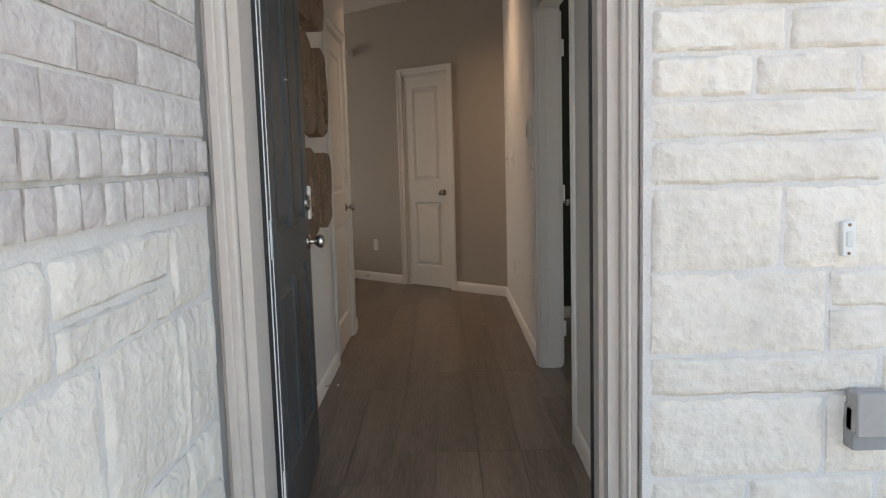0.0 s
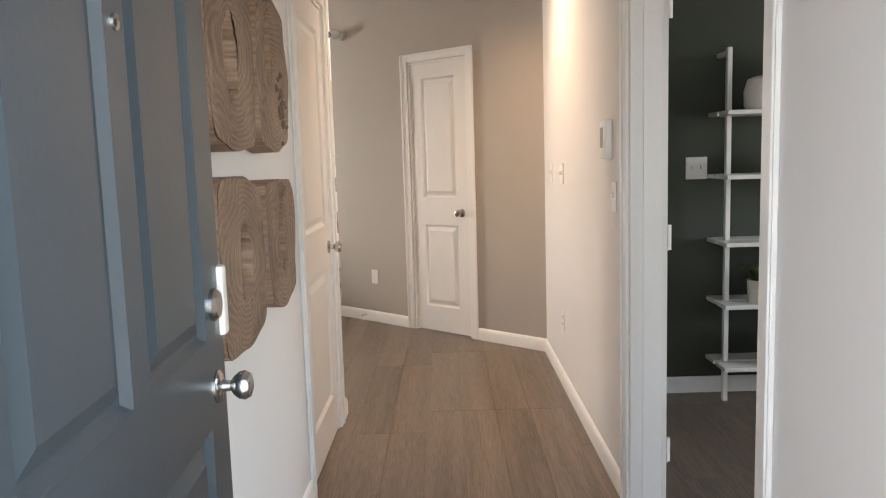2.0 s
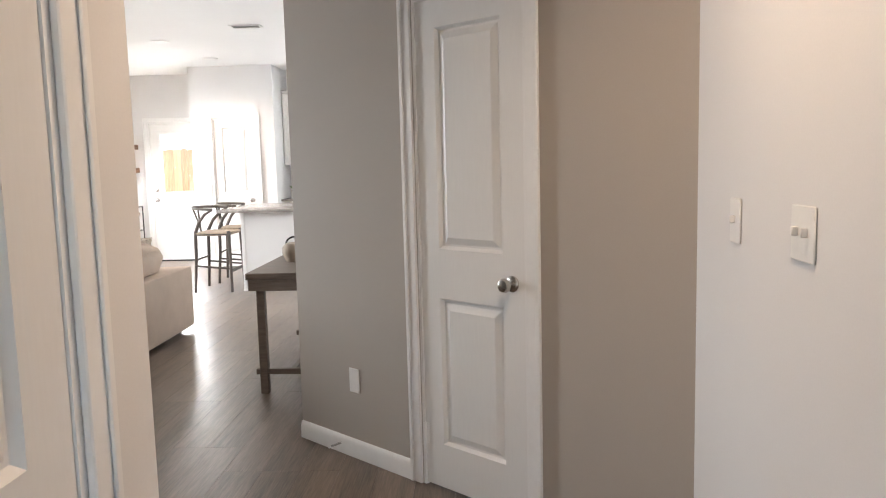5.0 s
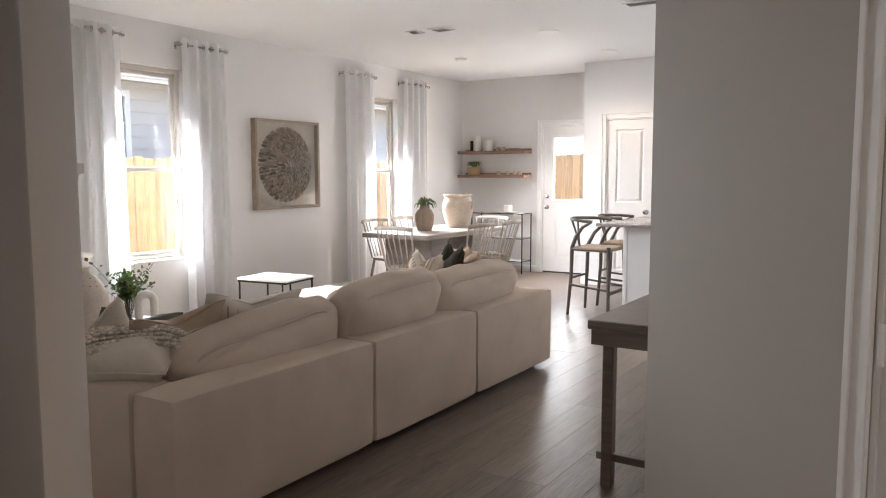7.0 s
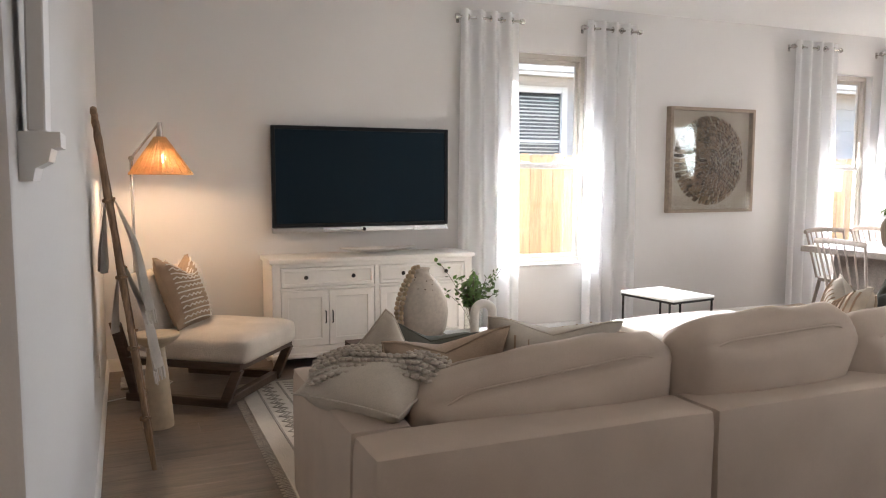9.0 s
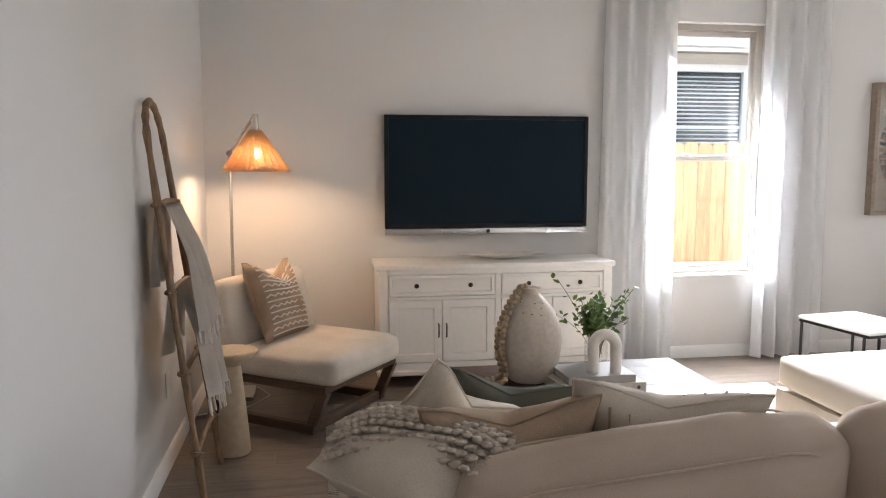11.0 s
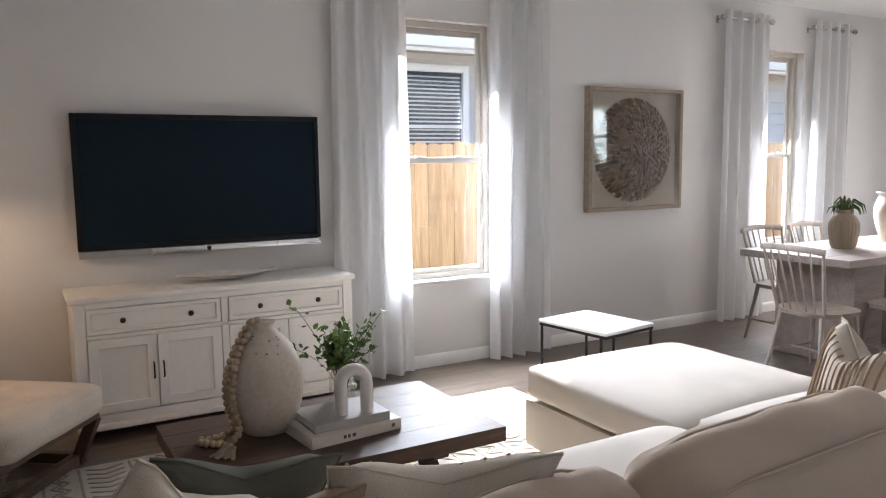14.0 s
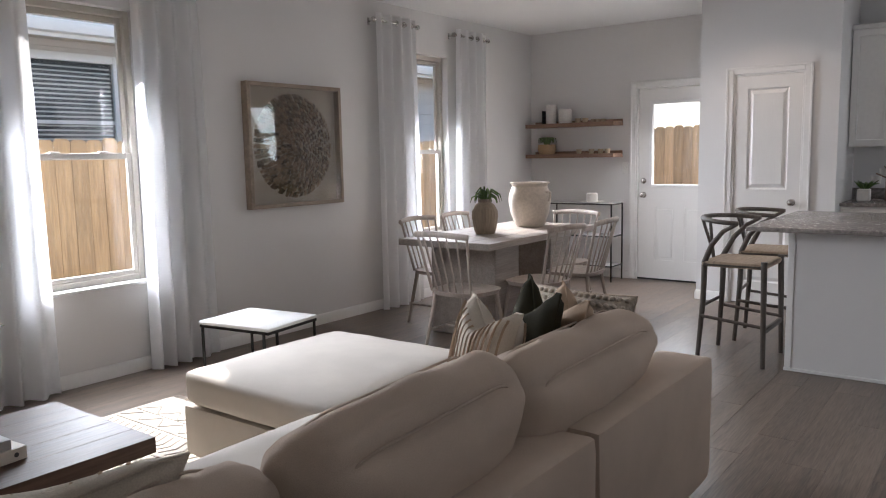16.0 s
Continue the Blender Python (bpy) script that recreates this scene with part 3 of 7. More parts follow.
def casing(m, w, h, depth=0.12, cw=0.062, both=True):
    """White door trim round an opening w wide and h high; origin at the opening's bottom left, wall going back along +y."""
    root = thing("door_trim", "white painted moulded door casing and jamb", "door trim", m, kind="structure")
    bm = bmesh.new()
    for side in ((-0.014, 0.0), (depth, depth + 0.014)) if both else ((-0.014, 0.0),):
        y0, y1 = side
        box(bm, -cw, -0.002, y0, y1, 0, h + cw, r=0.003)
        box(bm, w + 0.002, w + cw, y0, y1, 0, h + cw, r=0.003)
        box(bm, -0.002, w + 0.002, y0, y1, h + 0.002, h + cw, r=0.003)
        if y0 < 0:
            box(bm, -cw - 0.004, -cw + 0.016, y0 - 0.007, y0, 0, h + cw, r=0.003)
            box(bm, w + cw - 0.016, w + cw + 0.004, y0 - 0.007, y0, 0, h + cw, r=0.003)
            box(bm, -cw + 0.016, w + cw - 0.016, y0 - 0.007, y0, h + cw - 0.02, h + cw, r=0.003)
    part("casing", bm, "trim", root)
    bm = bmesh.new()
    box(bm, -0.002, 0.014, 0, depth, 0, h)
    box(bm, w - 0.014, w + 0.002, 0, depth, 0, h)
    box(bm, 0.014, w - 0.014, 0, depth, h - 0.014, h)
    box(bm, 0.014, 0.024, 0.045, 0.08, 0, h - 0.014)
    box(bm, w - 0.024, w - 0.014, 0.045, 0.08, 0, h - 0.014)
    part("jamb", bm, "trim", root)
    return root


def door_slab(w, h, t, panels, proud=0.0145):
    """A moulded door, hinge edge on x = 0, front face at y = 0; panels: (x0, x1, z0, z1) of sunk fields with raised centres."""
    bm = bmesh.new()
    box(bm, 0, w, proud + 0.002, t - proud - 0.002, 0, h)
    for y0, y1 in ((0, proud + 0.002), (t - proud - 0.002, t)):
        xs = sorted({0, w, *[p[0] for p in panels], *[p[1] for p in panels]})
        for u, v in zip(xs, xs[1:]):
            mid, z = (u + v) / 2, 0.0
            for p in sorted([p for p in panels if p[0] < mid < p[1]], key=lambda p: p[2]):
                box(bm, u, v, y0, y1, z, p[2])
                z = p[3]
            box(bm, u, v, y0, y1, z, h)
    bmesh.ops.remove_doubles(bm, verts=bm.verts[:], dist=1e-5)
    for x0, x1, z0, z1 in panels:
        for front in (True, False):
            rings = []
            for inset, depth in ((0.0, 0.0006), (0.012, 0.0135), (0.020, 0.0142), (0.048, 0.003)):
                y = depth if front else t - depth
                rings.append([bm.verts.new((x, y, z)) for x, z in ((x0 + inset, z0 + inset), (x1 - inset, z0 + inset), (x1 - inset, z1 - inset), (x0 + inset, z1 - inset))])
            for lo, hi in zip(rings, rings[1:]):
                for i in range(4):
                    bm.faces.new((lo[i], lo[(i + 1) % 4], hi[(i + 1) % 4], hi[i]))
            bm.faces.new(rings[-1])
    return bm


def knob(parent, x, y, z, side=-1, mat="chrome"):
    """A round door knob on the face at y, pointing along side."""
    prof = [(0.031, 0), (0.031, 0.004), (0.026, 0.008), (0.011, 0.011), (0.010, 0.026), (0.018, 0.032), (0.026, 0.042), (0.0275, 0.052), (0.022, 0.062), (0.010, 0.066), (0.0, 0.0665)]
    k = part("knob", L(prof, 24), mat, parent, "satin nickel door knob")
    k.matrix_basis = Matrix.Translation((x, y, z)) @ Matrix.Rotation(radians(90 if side < 0 else -90), 4, "X")
    return k


def hinges(parent, x, y, h, mat="chrome"):
    for z in (0.22, h / 2, h - 0.2):
        bm = C((x, y, z - 0.045), (x, y, z + 0.045), 0.007, n=10)
        box(bm, x - 0.018, x + 0.018, y + 0.004, y + 0.007, z - 0.045, z + 0.045)
        part("hinge", bm, mat, parent)


def two_panel(name, w, h, m, label, knob_x, hinge_x, white_hinge=True):
    root = thing(name, label, "door", m, kind="structure")
    e = 0.105
    part("slab", door_slab(w, h, 0.036, [(e, w - e, 0.19, 0.815), (e, w - e, 1.02, h - 0.11)]), "door_white", root, angle=12)
    knob(root, knob_x, 0, 0.91)
    hinges(root, hinge_x, -0.006, h, "trim")
    return root


def frame_at(p, d, z=0):
    """A pose at p in plan whose x axis runs along d."""
    return Matrix.Translation((p[0], p[1], z)) @ Matrix.Rotation(math.atan2(d[1], d[0]), 4, "Z")


# closet door in the angled wall: seen from the hall, x runs from its left to its right
PL = DA + DDIR * HD1
casing(frame_at(PL, -DDIR), HD1 - HD0, 2.04)
two_panel("door_1", HD1 - HD0 - 0.032, 2.012, frame_at(PL, -DDIR) @ Matrix.Translation((0.016, 0.004, 0.012)),
          "white two-panel closet door, closed, in the angled taupe wall", HD1 - HD0 - 0.032 - 0.06, 0.0)
# closet door in the left hall wall (facing +x): x runs along +y
casing(frame_at((HALL_L, CD0), (0, 1)), CD1 - CD0, 2.045, 0.115)
two_panel("door_2", CD1 - CD0 - 0.032, 2.015, frame_at((HALL_L, CD0), (0, 1)) @ Matrix.Translation((0.016, 0.004, 0.012)),
          "white two-panel closet door, closed, in the hall wall", CD1 - CD0 - 0.032 - 0.06, 0.0)
# pantry door (facing -y)
casing(frame_at((-3.16, PY), (1, 0)), 0.585, 2.04)
two_panel("door_3", 0.553, 2.012, frame_at((-3.16, PY), (1, 0)) @ Matrix.Translation((0.016, 0.004, 0.012)),
          "white two-panel pantry door, closed, beside the kitchen island", 0.553 - 0.06, 0.0)
# study doorway: trim, and its door swung right back against the wall inside
casing(frame_at((HALL_R, OD1), (0, -1)), OD1 - OD0, 2.06, 0.115)
sd = thing("door_4", "white study door, swung fully open", "door", frame_at((HALL_R + 0.135, OD1 - 0.012), (math.sin(radians(8)), math.cos(radians(8)))) @ Matrix.Translation((0.01, 0, 0.012)), kind="structure")
part("slab", door_slab(0.80, 2.02, 0.036, [(0.105, 0.695, 0.19, 0.78), (0.105, 0.695, 0.955, 1.91)]), "door_white", sd, angle=12)
knob(sd, 0.74, 0.0, 0.91, -1)
hinges(sd, -0.004, -0.006, 2.02, "trim")

# entrance: frame, threshold and slate door, swung open into the hall
fr = thing("entry_frame", "white painted exterior door frame with brick mould", "door frame", kind="structure")
bm = bmesh.new()
for x0, x1 in ((FD0 - 0.088, FD0 - 0.03), (FD1 + 0.03, FD1 + 0.075)):
    box(bm, x0, x1, FY0 - 0.035, FY0 + 0.0, -0.12, 2.15, r=0.006)
    box(bm, x0 + 0.012, x1 - 0.02, FY0 - 0.047, FY0 - 0.035, -0.12, 2.13, r=0.004)
box(bm, FD0 - 0.03, FD1 + 0.03, FY0 - 0.035, FY0, 2.08, 2.15, r=0.006)
part("brick_mould", bm, "entry_trim", fr)
bm = bmesh.new()
box(bm, FD0 - 0.03, FD0, FY0, FY1, -0.02, 2.07)
box(bm, FD1, FD1 + 0.03, FY0, FY1, -0.02, 2.07)
box(bm, FD0, FD1, FY0, FY1, 2.04, 2.07)
box(bm, FD1 - 0.012, FD1, FY0 + 0.06, FY1 - 0.055, -0.02, 2.04)
part("jamb", bm, "entry_trim", fr)
part("weatherstrip", B(FD1 - 0.020, FD1 - 0.012, FY1 - 0.055, FY1 - 0.043, 0, 2.04), "black", fr)
# black strip standing in for the dark, shaded gap beside the hinges
part("hinge_gap_strip", B(FD0 + 0.0005, FD0 + 0.012, FY1 - 0.050, FY1 + 0.002, 0.012, 2.035), "black", fr)
for y in (FY1 - 0.050, FY1 - 0.008):
    part("seal_bead", B(FD0 + 0.012, FD0 + 0.0155, y, y + 0.0045, 0.012, 2.035, r=0.001), "trim", fr, "white painted bead along the black strip at the hinge")
part("threshold", B(FD0, FD1, FY0 - 0.02, FY1 + 0.01, -0.055, 0.012, r=0.005), "dark_metal", fr)
part("inner_casing", box(B(FD1 + 0.012, FD1 + 0.07, FY1, FY1 + 0.014, 0, 2.12, r=0.003), FD0 - 0.08, FD0 - 0.005, FY1, FY1 + 0.014, 0, 2.12, r=0.003), "trim", fr)
fd = thing("front_door", "slate grey four-panel front door, standing wide open into the hall", "door",
           frame_at((FD0 + 0.008, FY1 + 0.005), (math.sin(radians(-3.0)), math.cos(radians(-3.0)))) @ Matrix.Translation((0.0, 0, 0.015)), kind="structure")
dw = 0.90
ps = []
for x0, x1 in ((0.115, 0.415), (0.485, 0.785)):
    ps += [(x0, x1, 0.22, 0.84), (x0, x1, 1.0, 1.90)]
part("slab", door_slab(dw, 2.015, 0.044, ps, 0.0145), "door_grey", fd, angle=12)
part("edge_strip", B(-0.002, 0, 0.012, 0.020, 0, 2.015), "trim", fd, "pale weather seal along the hinge edge")
knob(fd, dw - 0.065, 0, 0.905)
knob(fd, dw - 0.065, 0.044, 0.905, 1)
bm = L([(0.03, 0), (0.03, 0.008), (0.024, 0.014), (0.0, 0.015)], 20)
db = part("deadbolt", bm, "chrome", fd)
db.matrix_basis = Matrix.Translation((dw - 0.065, 0, 1.06)) @ Matrix.Rotation(radians(90), 4, "X")
kp = part("keypad", box(B(dw - 0.10, dw - 0.03, 0.044, 0.066, 1.0, 1.14, r=0.008, seg=2), dw - 0.075, dw - 0.055, 0.066, 0.082, 1.05, 1.09, r=0.004), "chrome", fd, "satin nickel deadbolt housing")
part("latch_guard", B(dw - 0.020, dw + 0.012, -0.012, 0.056, 0.99, 1.125, r=0.007, seg=2), "can_plain", fd, "cream block over the lock at the door edge")
vb = part("peephole", L([(0.011, 0), (0.011, 0.004), (0.006, 0.006), (0, 0.006)], 16), "chrome", fd)
vb.matrix_basis = Matrix.Translation((dw / 2, 0, 1.5)) @ Matrix.Rotation(radians(90), 4, "X")
for z in (0.25, 1.0, 1.78):
    bm = B(0.002, 0.06, -0.003, 0.0005, z - 0.055, z + 0.055, r=0.001)
    cyl(bm, (-0.004, -0.004, z - 0.055), (-0.004, -0.004, z + 0.055), 0.008, n=10)
    h = part("hinge", bm, "door_grey", fd, "painted door hinge with screws")
    bm = bmesh.new()
    for k in (-0.035, 0, 0.035):
        cyl(bm, (0.035, -0.005, z + k), (0.035, -0.003, z + k), 0.004, n=8)
    part("screw", bm, "chrome", h)
    part("jamb_leaf", B(-0.026, -0.010, -0.007, -0.001, z - 0.058, z + 0.058, r=0.002), "trim", h, "chipped white jamb leaf")

# garden door with a half light (facing -y)
casing(frame_at((BD0 - 0.02, BACK), (1, 0)), BD1 - BD0 + 0.04, 2.06, 0.15)
gd = thing("door_5", "white half-glazed garden door, closed", "door", frame_at((BD0, BACK + 0.02), (1, 0), 0.02), kind="structure")
gw, gh = BD1 - BD0, 2.02
bm = bmesh.new()
gx0, gx1, gz0, gz1 = 0.14, gw - 0.14, 1.0, 1.87
box(bm, 0, gx0, 0, 0.044, 0, gh)
box(bm, gx1, gw, 0, 0.044, 0, gh)
box(bm, gx0, gx1, 0, 0.044, gz1, gh)
box(bm, gx0, gx1, 0, 0.044, 0.86, gz0)
for x0, x1 in ((gx0, gx0 + 0.05), (gw / 2 - 0.05, gw / 2 + 0.05), (gx1 - 0.05, gx1)):
    box(bm, x0, x1, 0, 0.044, 0, 0.86)
for x0, x1 in ((gx0 + 0.05, gw / 2 - 0.05), (gw / 2 + 0.05, gx1 - 0.05)):
    box(bm, x0, x1, 0, 0.044, 0, 0.2)
    box(bm, x0, x1, 0, 0.044, 0.78, 0.86)
    box(bm, x0, x1, 0.009, 0.036, 0.2, 0.78)
    box(bm, x0 + 0.03, x1 - 0.03, 0.003, 0.04, 0.23, 0.75, r=0.004)
part("slab", bm, "door_white", gd)
bm = bmesh.new()
for a, b, c, d in ((gx0 - 0.02, gx0 + 0.012, gz0 - 0.02, gz1 + 0.02), (gx1 - 0.012, gx1 + 0.02, gz0 - 0.02, gz1 + 0.02), (gx0 + 0.012, gx1 - 0.012, gz0 - 0.02, gz0 + 0.012), (gx0 + 0.012, gx1 - 0.012, gz1 - 0.012, gz1 + 0.02)):
    box(bm, a, b, -0.008, 0.05, c, d, r=0.003)
part("light_frame", bm, "trim", gd)
gp = part("pane", B(gx0, gx1, 0.020, 0.024, gz0, gz1), "glass", gd)
gp.visible_shadow = False
knob(gd, 0.06, 0, 0.90)
db = part("deadbolt", L([(0.03, 0), (0.03, 0.01), (0.022, 0.016), (0.0, 0.017)], 20), "chrome", gd)
db.matrix_basis = Matrix.Translation((0.06, 0, 1.05)) @ Matrix.Rotation(radians(90), 4, "X")
hinges(gd, gw, -0.004, gh, "trim")
part("sweep", B(0, gw, -0.004, 0.04, -0.018, -0.001), "black", gd)


def window_unit(name, m, w, h, label):
    """A single-hung vinyl window: x along the wall, y outwards, origin at the bottom left of the opening."""
    root = thing(name, label, "window", m, kind="structure")
    bm = bmesh.new()
    f = 0.042
    for a, b, c, d in ((0, f, 0, h), (w - f, w, 0, h), (f, w - f, 0, f), (f, w - f, h - f, h)):
        box(bm, a, b, 0.07, 0.14, c, d, r=0.004)
    part("frame", bm, "window_frame", root)
    mid = h * 0.47
    for nm, z0, z1, y in (("lower_sash", f, mid + 0.02, 0.078), ("upper_sash", mid - 0.02, h - f, 0.105)):
        bm = bmesh.new()
        s = 0.03
        for a, b, c, d in ((f, f + s, z0, z1), (w - f - s, w - f, z0, z1), (f + s, w - f - s, z0, z0 + s), (f + s, w - f - s, z1 - s - 0.008, z1)):
            box(bm, a, b, y, y + 0.024, c, d, r=0.003)
        sash = part(nm, bm, "window_frame", root)
        pane = part("pane", B(f + s, w - f - s, y + 0.010, y + 0.014, z0 + s, z1 - s - 0.008), "glass", sash)
        pane.visible_shadow = False
    bm = bmesh.new()
    for x in (w * 0.3, w * 0.7):
        box(bm, x - 0.03, x + 0.03, 0.066, 0.09, mid + 0.018, mid + 0.032, r=0.003)
    part("sash_lock", bm, "window_frame", root)
    part("sill", B(0.002, w - 0.002, -0.028, 0.07, -0.018, 0.004, r=0.005), "trim", root, "white painted window sill")
    return root


M["window_frame"] = material("almond_vinyl_frame", (0.52, 0.48, 0.42), 0.5, vary=0.03)
for i, (a, b) in enumerate(WINDOWS):
    window_unit("window_%d" % (i + 1), frame_at((WX, a), (0, 1), SILL), b - a, HEAD - SILL, "almond single-hung window looking onto a cedar fence")
window_unit("window_3", frame_at((KITCHEN_WIN - 0.27, BACK), (1, 0), 1.25), 0.54, 1.05, "almond single-hung kitchen window")
# added window, out of view, to go with the study's fill light
window_unit("window_4", frame_at((4.5, 4.35), (0, -1), 0.7) @ Matrix.Translation((0, 0, 0)), 1.3, 1.5, "almond single-hung study window, unseen, added to let light in")

# ---- living room: large furniture ----


def seam(bm, pts, r=0.004):
    return tube(bm, pts, r, 6)


# sectional sofa
SX0, SX1, SY0, SY1 = -3.16, -2.04, 7.13, 10.41
sofa = thing("sectional_sofa", "oatmeal linen sectional sofa with chaise and loose back cushions", "sofa", Matrix.Translation((SX1, SY0, 0)))
ox, oy = SX1, SY0
cuts = (7.13, 8.33, 9.34, 10.41)
for a, b, slump, cx, low, ends in zip(cuts, cuts[1:], (6.5, 3.0, 1.0), (-2.40, -2.315, -2.31), (0.535, 0.615, 0.585), ((7.38, 8.36), (8.34, 9.17), (9.15, 10.14))):
    bm = bmesh.new()
    soft_box(bm, 0.245, b - a - 0.008, 0.52, 0.03, (0.004, 0.0, 0.006), 8, (SX1 - 0.1225 - ox, (a + b) / 2 - oy, 0.30), 0.003)
    part("back_frame", bm, "fabric", sofa)
    bm = bmesh.new()
    soft_box(bm, SX1 - 0.25 - SX0, b - a - 0.008, 0.24, 0.02, (0, 0, 0), 6, ((SX0 + SX1 - 0.25) / 2 - ox, (a + b) / 2 - oy, 0.16), 0.002)
    part("seat_base", bm, "fabric", sofa)
    y0, y1 = max(a, 7.36), min(b, 10.18)
    bm = bmesh.new()
    soft_box(bm, 0.80, y1 - y0 - 0.01, 0.16, 0.045, (0.012, 0, 0.022), 10, (-3.185 + 0.4 + 0.0 - ox, (y0 + y1) / 2 - oy, 0.36), 0.004)
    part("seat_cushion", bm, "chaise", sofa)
    bm = bmesh.new()
    c0, c1 = ends
    tilt = Matrix.Rotation(radians(20), 4, "Y") @ Matrix.Rotation(radians(slump), 4, "X")
    soft_box(bm, 0.22, c1 - c0, 0.38, 0.09, (0.06, 0.02, 0.035), 18, (cx - ox, (c0 + c1) / 2 - oy, low), 0.017, tilt)
    cu = part("back_cushion", bm, "fabric", sofa, angle=80)
    for s in (-1, 1):
        hw = (c1 - c0) / 2 - 0.09
        pts = [tilt @ Vector((s * 0.082, q * hw, 0.186 - 0.05 * max(0, abs(q) - 0.7) ** 2 * 8)) + Vector((cx - ox, (c0 + c1) / 2 - oy, low)) for q in [k / 8 - 1 for k in range(17)]]
        part("piping", T(pts, 0.004, 6), "fabric", cu)
for y0, y1 in ((SY0, 7.35), (10.19, SY1)):
    bm = bmesh.new()
    soft_box(bm, SX1 - 0.25 - SX0, y1 - y0, 0.52, 0.03, (0, 0.004, 0.006), 8, ((SX0 + SX1 - 0.25) / 2 - ox, (y0 + y1) / 2 - oy, 0.30), 0.003)
    part("arm", bm, "fabric", sofa)
bm = bmesh.new()
soft_box(bm, 0.92, 1.0, 0.24, 0.02, (0, 0, 0), 6, (-4.09 + 0.46 - ox, 9.81 - oy, 0.16), 0.002)
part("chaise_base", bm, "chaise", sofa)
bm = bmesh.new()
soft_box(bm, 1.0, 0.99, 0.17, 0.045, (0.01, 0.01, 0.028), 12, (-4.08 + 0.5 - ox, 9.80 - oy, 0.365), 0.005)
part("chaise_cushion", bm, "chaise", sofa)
part("chaise_seam", T([(-4.08 - ox, 9.32 - oy, 0.30), (-4.085 - ox, 9.8 - oy, 0.298), (-4.08 - ox, 10.28 - oy, 0.30)], 0.004, 6), "fabric", sofa)
for x, y in ((-3.05, 7.25), (-2.15, 7.25), (-2.15, 10.3), (-4.0, 9.4), (-4.0, 10.2), (-2.15, 8.7), (-3.05, 10.3)):
    part("foot", C((x - ox, y - oy, 0), (x - ox, y - oy, 0.05), 0.022, 0.03, 12), "dark_wood", sofa)


def cushion_thing(label, mat, m, w=0.5, h=0.5, t=0.16, chop=0.0, seed=0, stripes=None, group="scatter cushions on the sofa", trim=None):
    root = thing("scatter_cushion", label, "cushion", m, group)
    part("cover", pillow_shape(bmesh.new(), w, h, t, 14, 0.0, seed, chop), mat, root, angle=80)
    bm = bmesh.new()
    n = 40
    rim = []
    for k in range(n):
        a = k / n * 4
        e, f = int(a), a - int(a)
        u, v = ((2 * f - 1, -1), (1, 2 * f - 1), (1 - 2 * f, 1), (-1, 1 - 2 * f))[e]
        pu, pv = 1 - 0.07 * (1 - v * v), 1 - 0.07 * (1 - u * u)
        z = h / 2 + h / 2 * v * pv
        if chop:
            z -= chop * max(0, v) ** 2 * max(0, 1 - abs(u) * 1.35)
        rim.append((w / 2 * u * pu, 0, z))
    tube(bm, rim + rim[:1], 0.004, 6)
    part("piping", bm, trim or mat, root)
    if stripes:
        sm, count, kind = stripes
        for k in range(count):
            bm = bmesh.new()
            q = (k + 0.8) / (count + 0.6) * 2 - 1
            for s in (-1, 1):
                pts = []
                for i in range(15):
                    p = (i / 14 * 2 - 1) * 0.86
                    u, v = (p, q) if kind == "rows" else (q, p)
                    d = t / 2 * ((1 - u ** 4) * (1 - v ** 4)) ** 0.6 + 0.004
                    z = h / 2 + h / 2 * v * (1 - 0.07 * (1 - u * u))
                    if chop:
                        z -= chop * max(0, v) ** 2 * max(0, 1 - abs(u) * 1.35)
                    zig = 0.006 * (1 if i % 2 else -1) if kind == "rows" and k % 2 else 0
                    pts.append((w / 2 * u * (1 - 0.07 * (1 - v * v)), s * d, z + zig))
                tube(bm, pts, 0.0045, 6)
            part("stitched_stripe", bm, sm, root)
    return root


def lean(x, y, z, yaw, back=18, roll=0):
    """A cushion's pose: faces the direction yaw (degrees from +y, to the left), leaning back."""
    return pose(x, y, z) @ Matrix.Rotation(radians(yaw), 4, "Z") @ Matrix.Rotation(radians(back), 4, "X") @ Matrix.Rotation(radians(roll), 4, "Y")


# sofa faces -x; cushions lean towards its back
cushion_thing("cream cotton cushion slumped over the sofa corner", "pillow_cream", lean(-2.45, 7.16, 0.595, 36, -78, 2), 0.44, 0.34, 0.18, 0.0, 1, group="")
cushion_thing("cream linen cushion standing on the sofa seat", "pillow_cream", lean(-2.87, 7.35, 0.49, 94, 24, 35), 0.40, 0.34, 0.14, 0.07, 2)
cushion_thing("sage green linen cushion on the sofa seat", "sage", lean(-3.03, 7.60, 0.44, 90, 22, 13), 0.48, 0.32, 0.13, 0.06, 3)
cushion_thing("tan linen cushion with dark piping on the sofa", "pillow_tan", lean(-2.66, 7.58, 0.44, 86, 26, -4), 0.46, 0.39, 0.14, 0.07, 4)
cushion_thing("cream cushion with pleated stripes on the sofa", "pillow_cream", lean(-2.66, 7.98, 0.44, 74, 28, 4), 0.50, 0.43, 0.14, 0.06, 5, ("pillow_tan", 9, "cols"))
cushion_thing("tan cushion with fine pleated stripes on the sofa", "pillow_cream", lean(-2.62, 9.50, 0.455, 146, 14, 0), 0.46, 0.42, 0.15, 0.10, 6, ("pillow_tan", 13, "cols"))
cushion_thing("olive velvet cushion with a dented top on the sofa", "pillow_green", lean(-2.56, 9.74, 0.455, 134, 12, 0), 0.46, 0.46, 0.13, 0.13, 7)
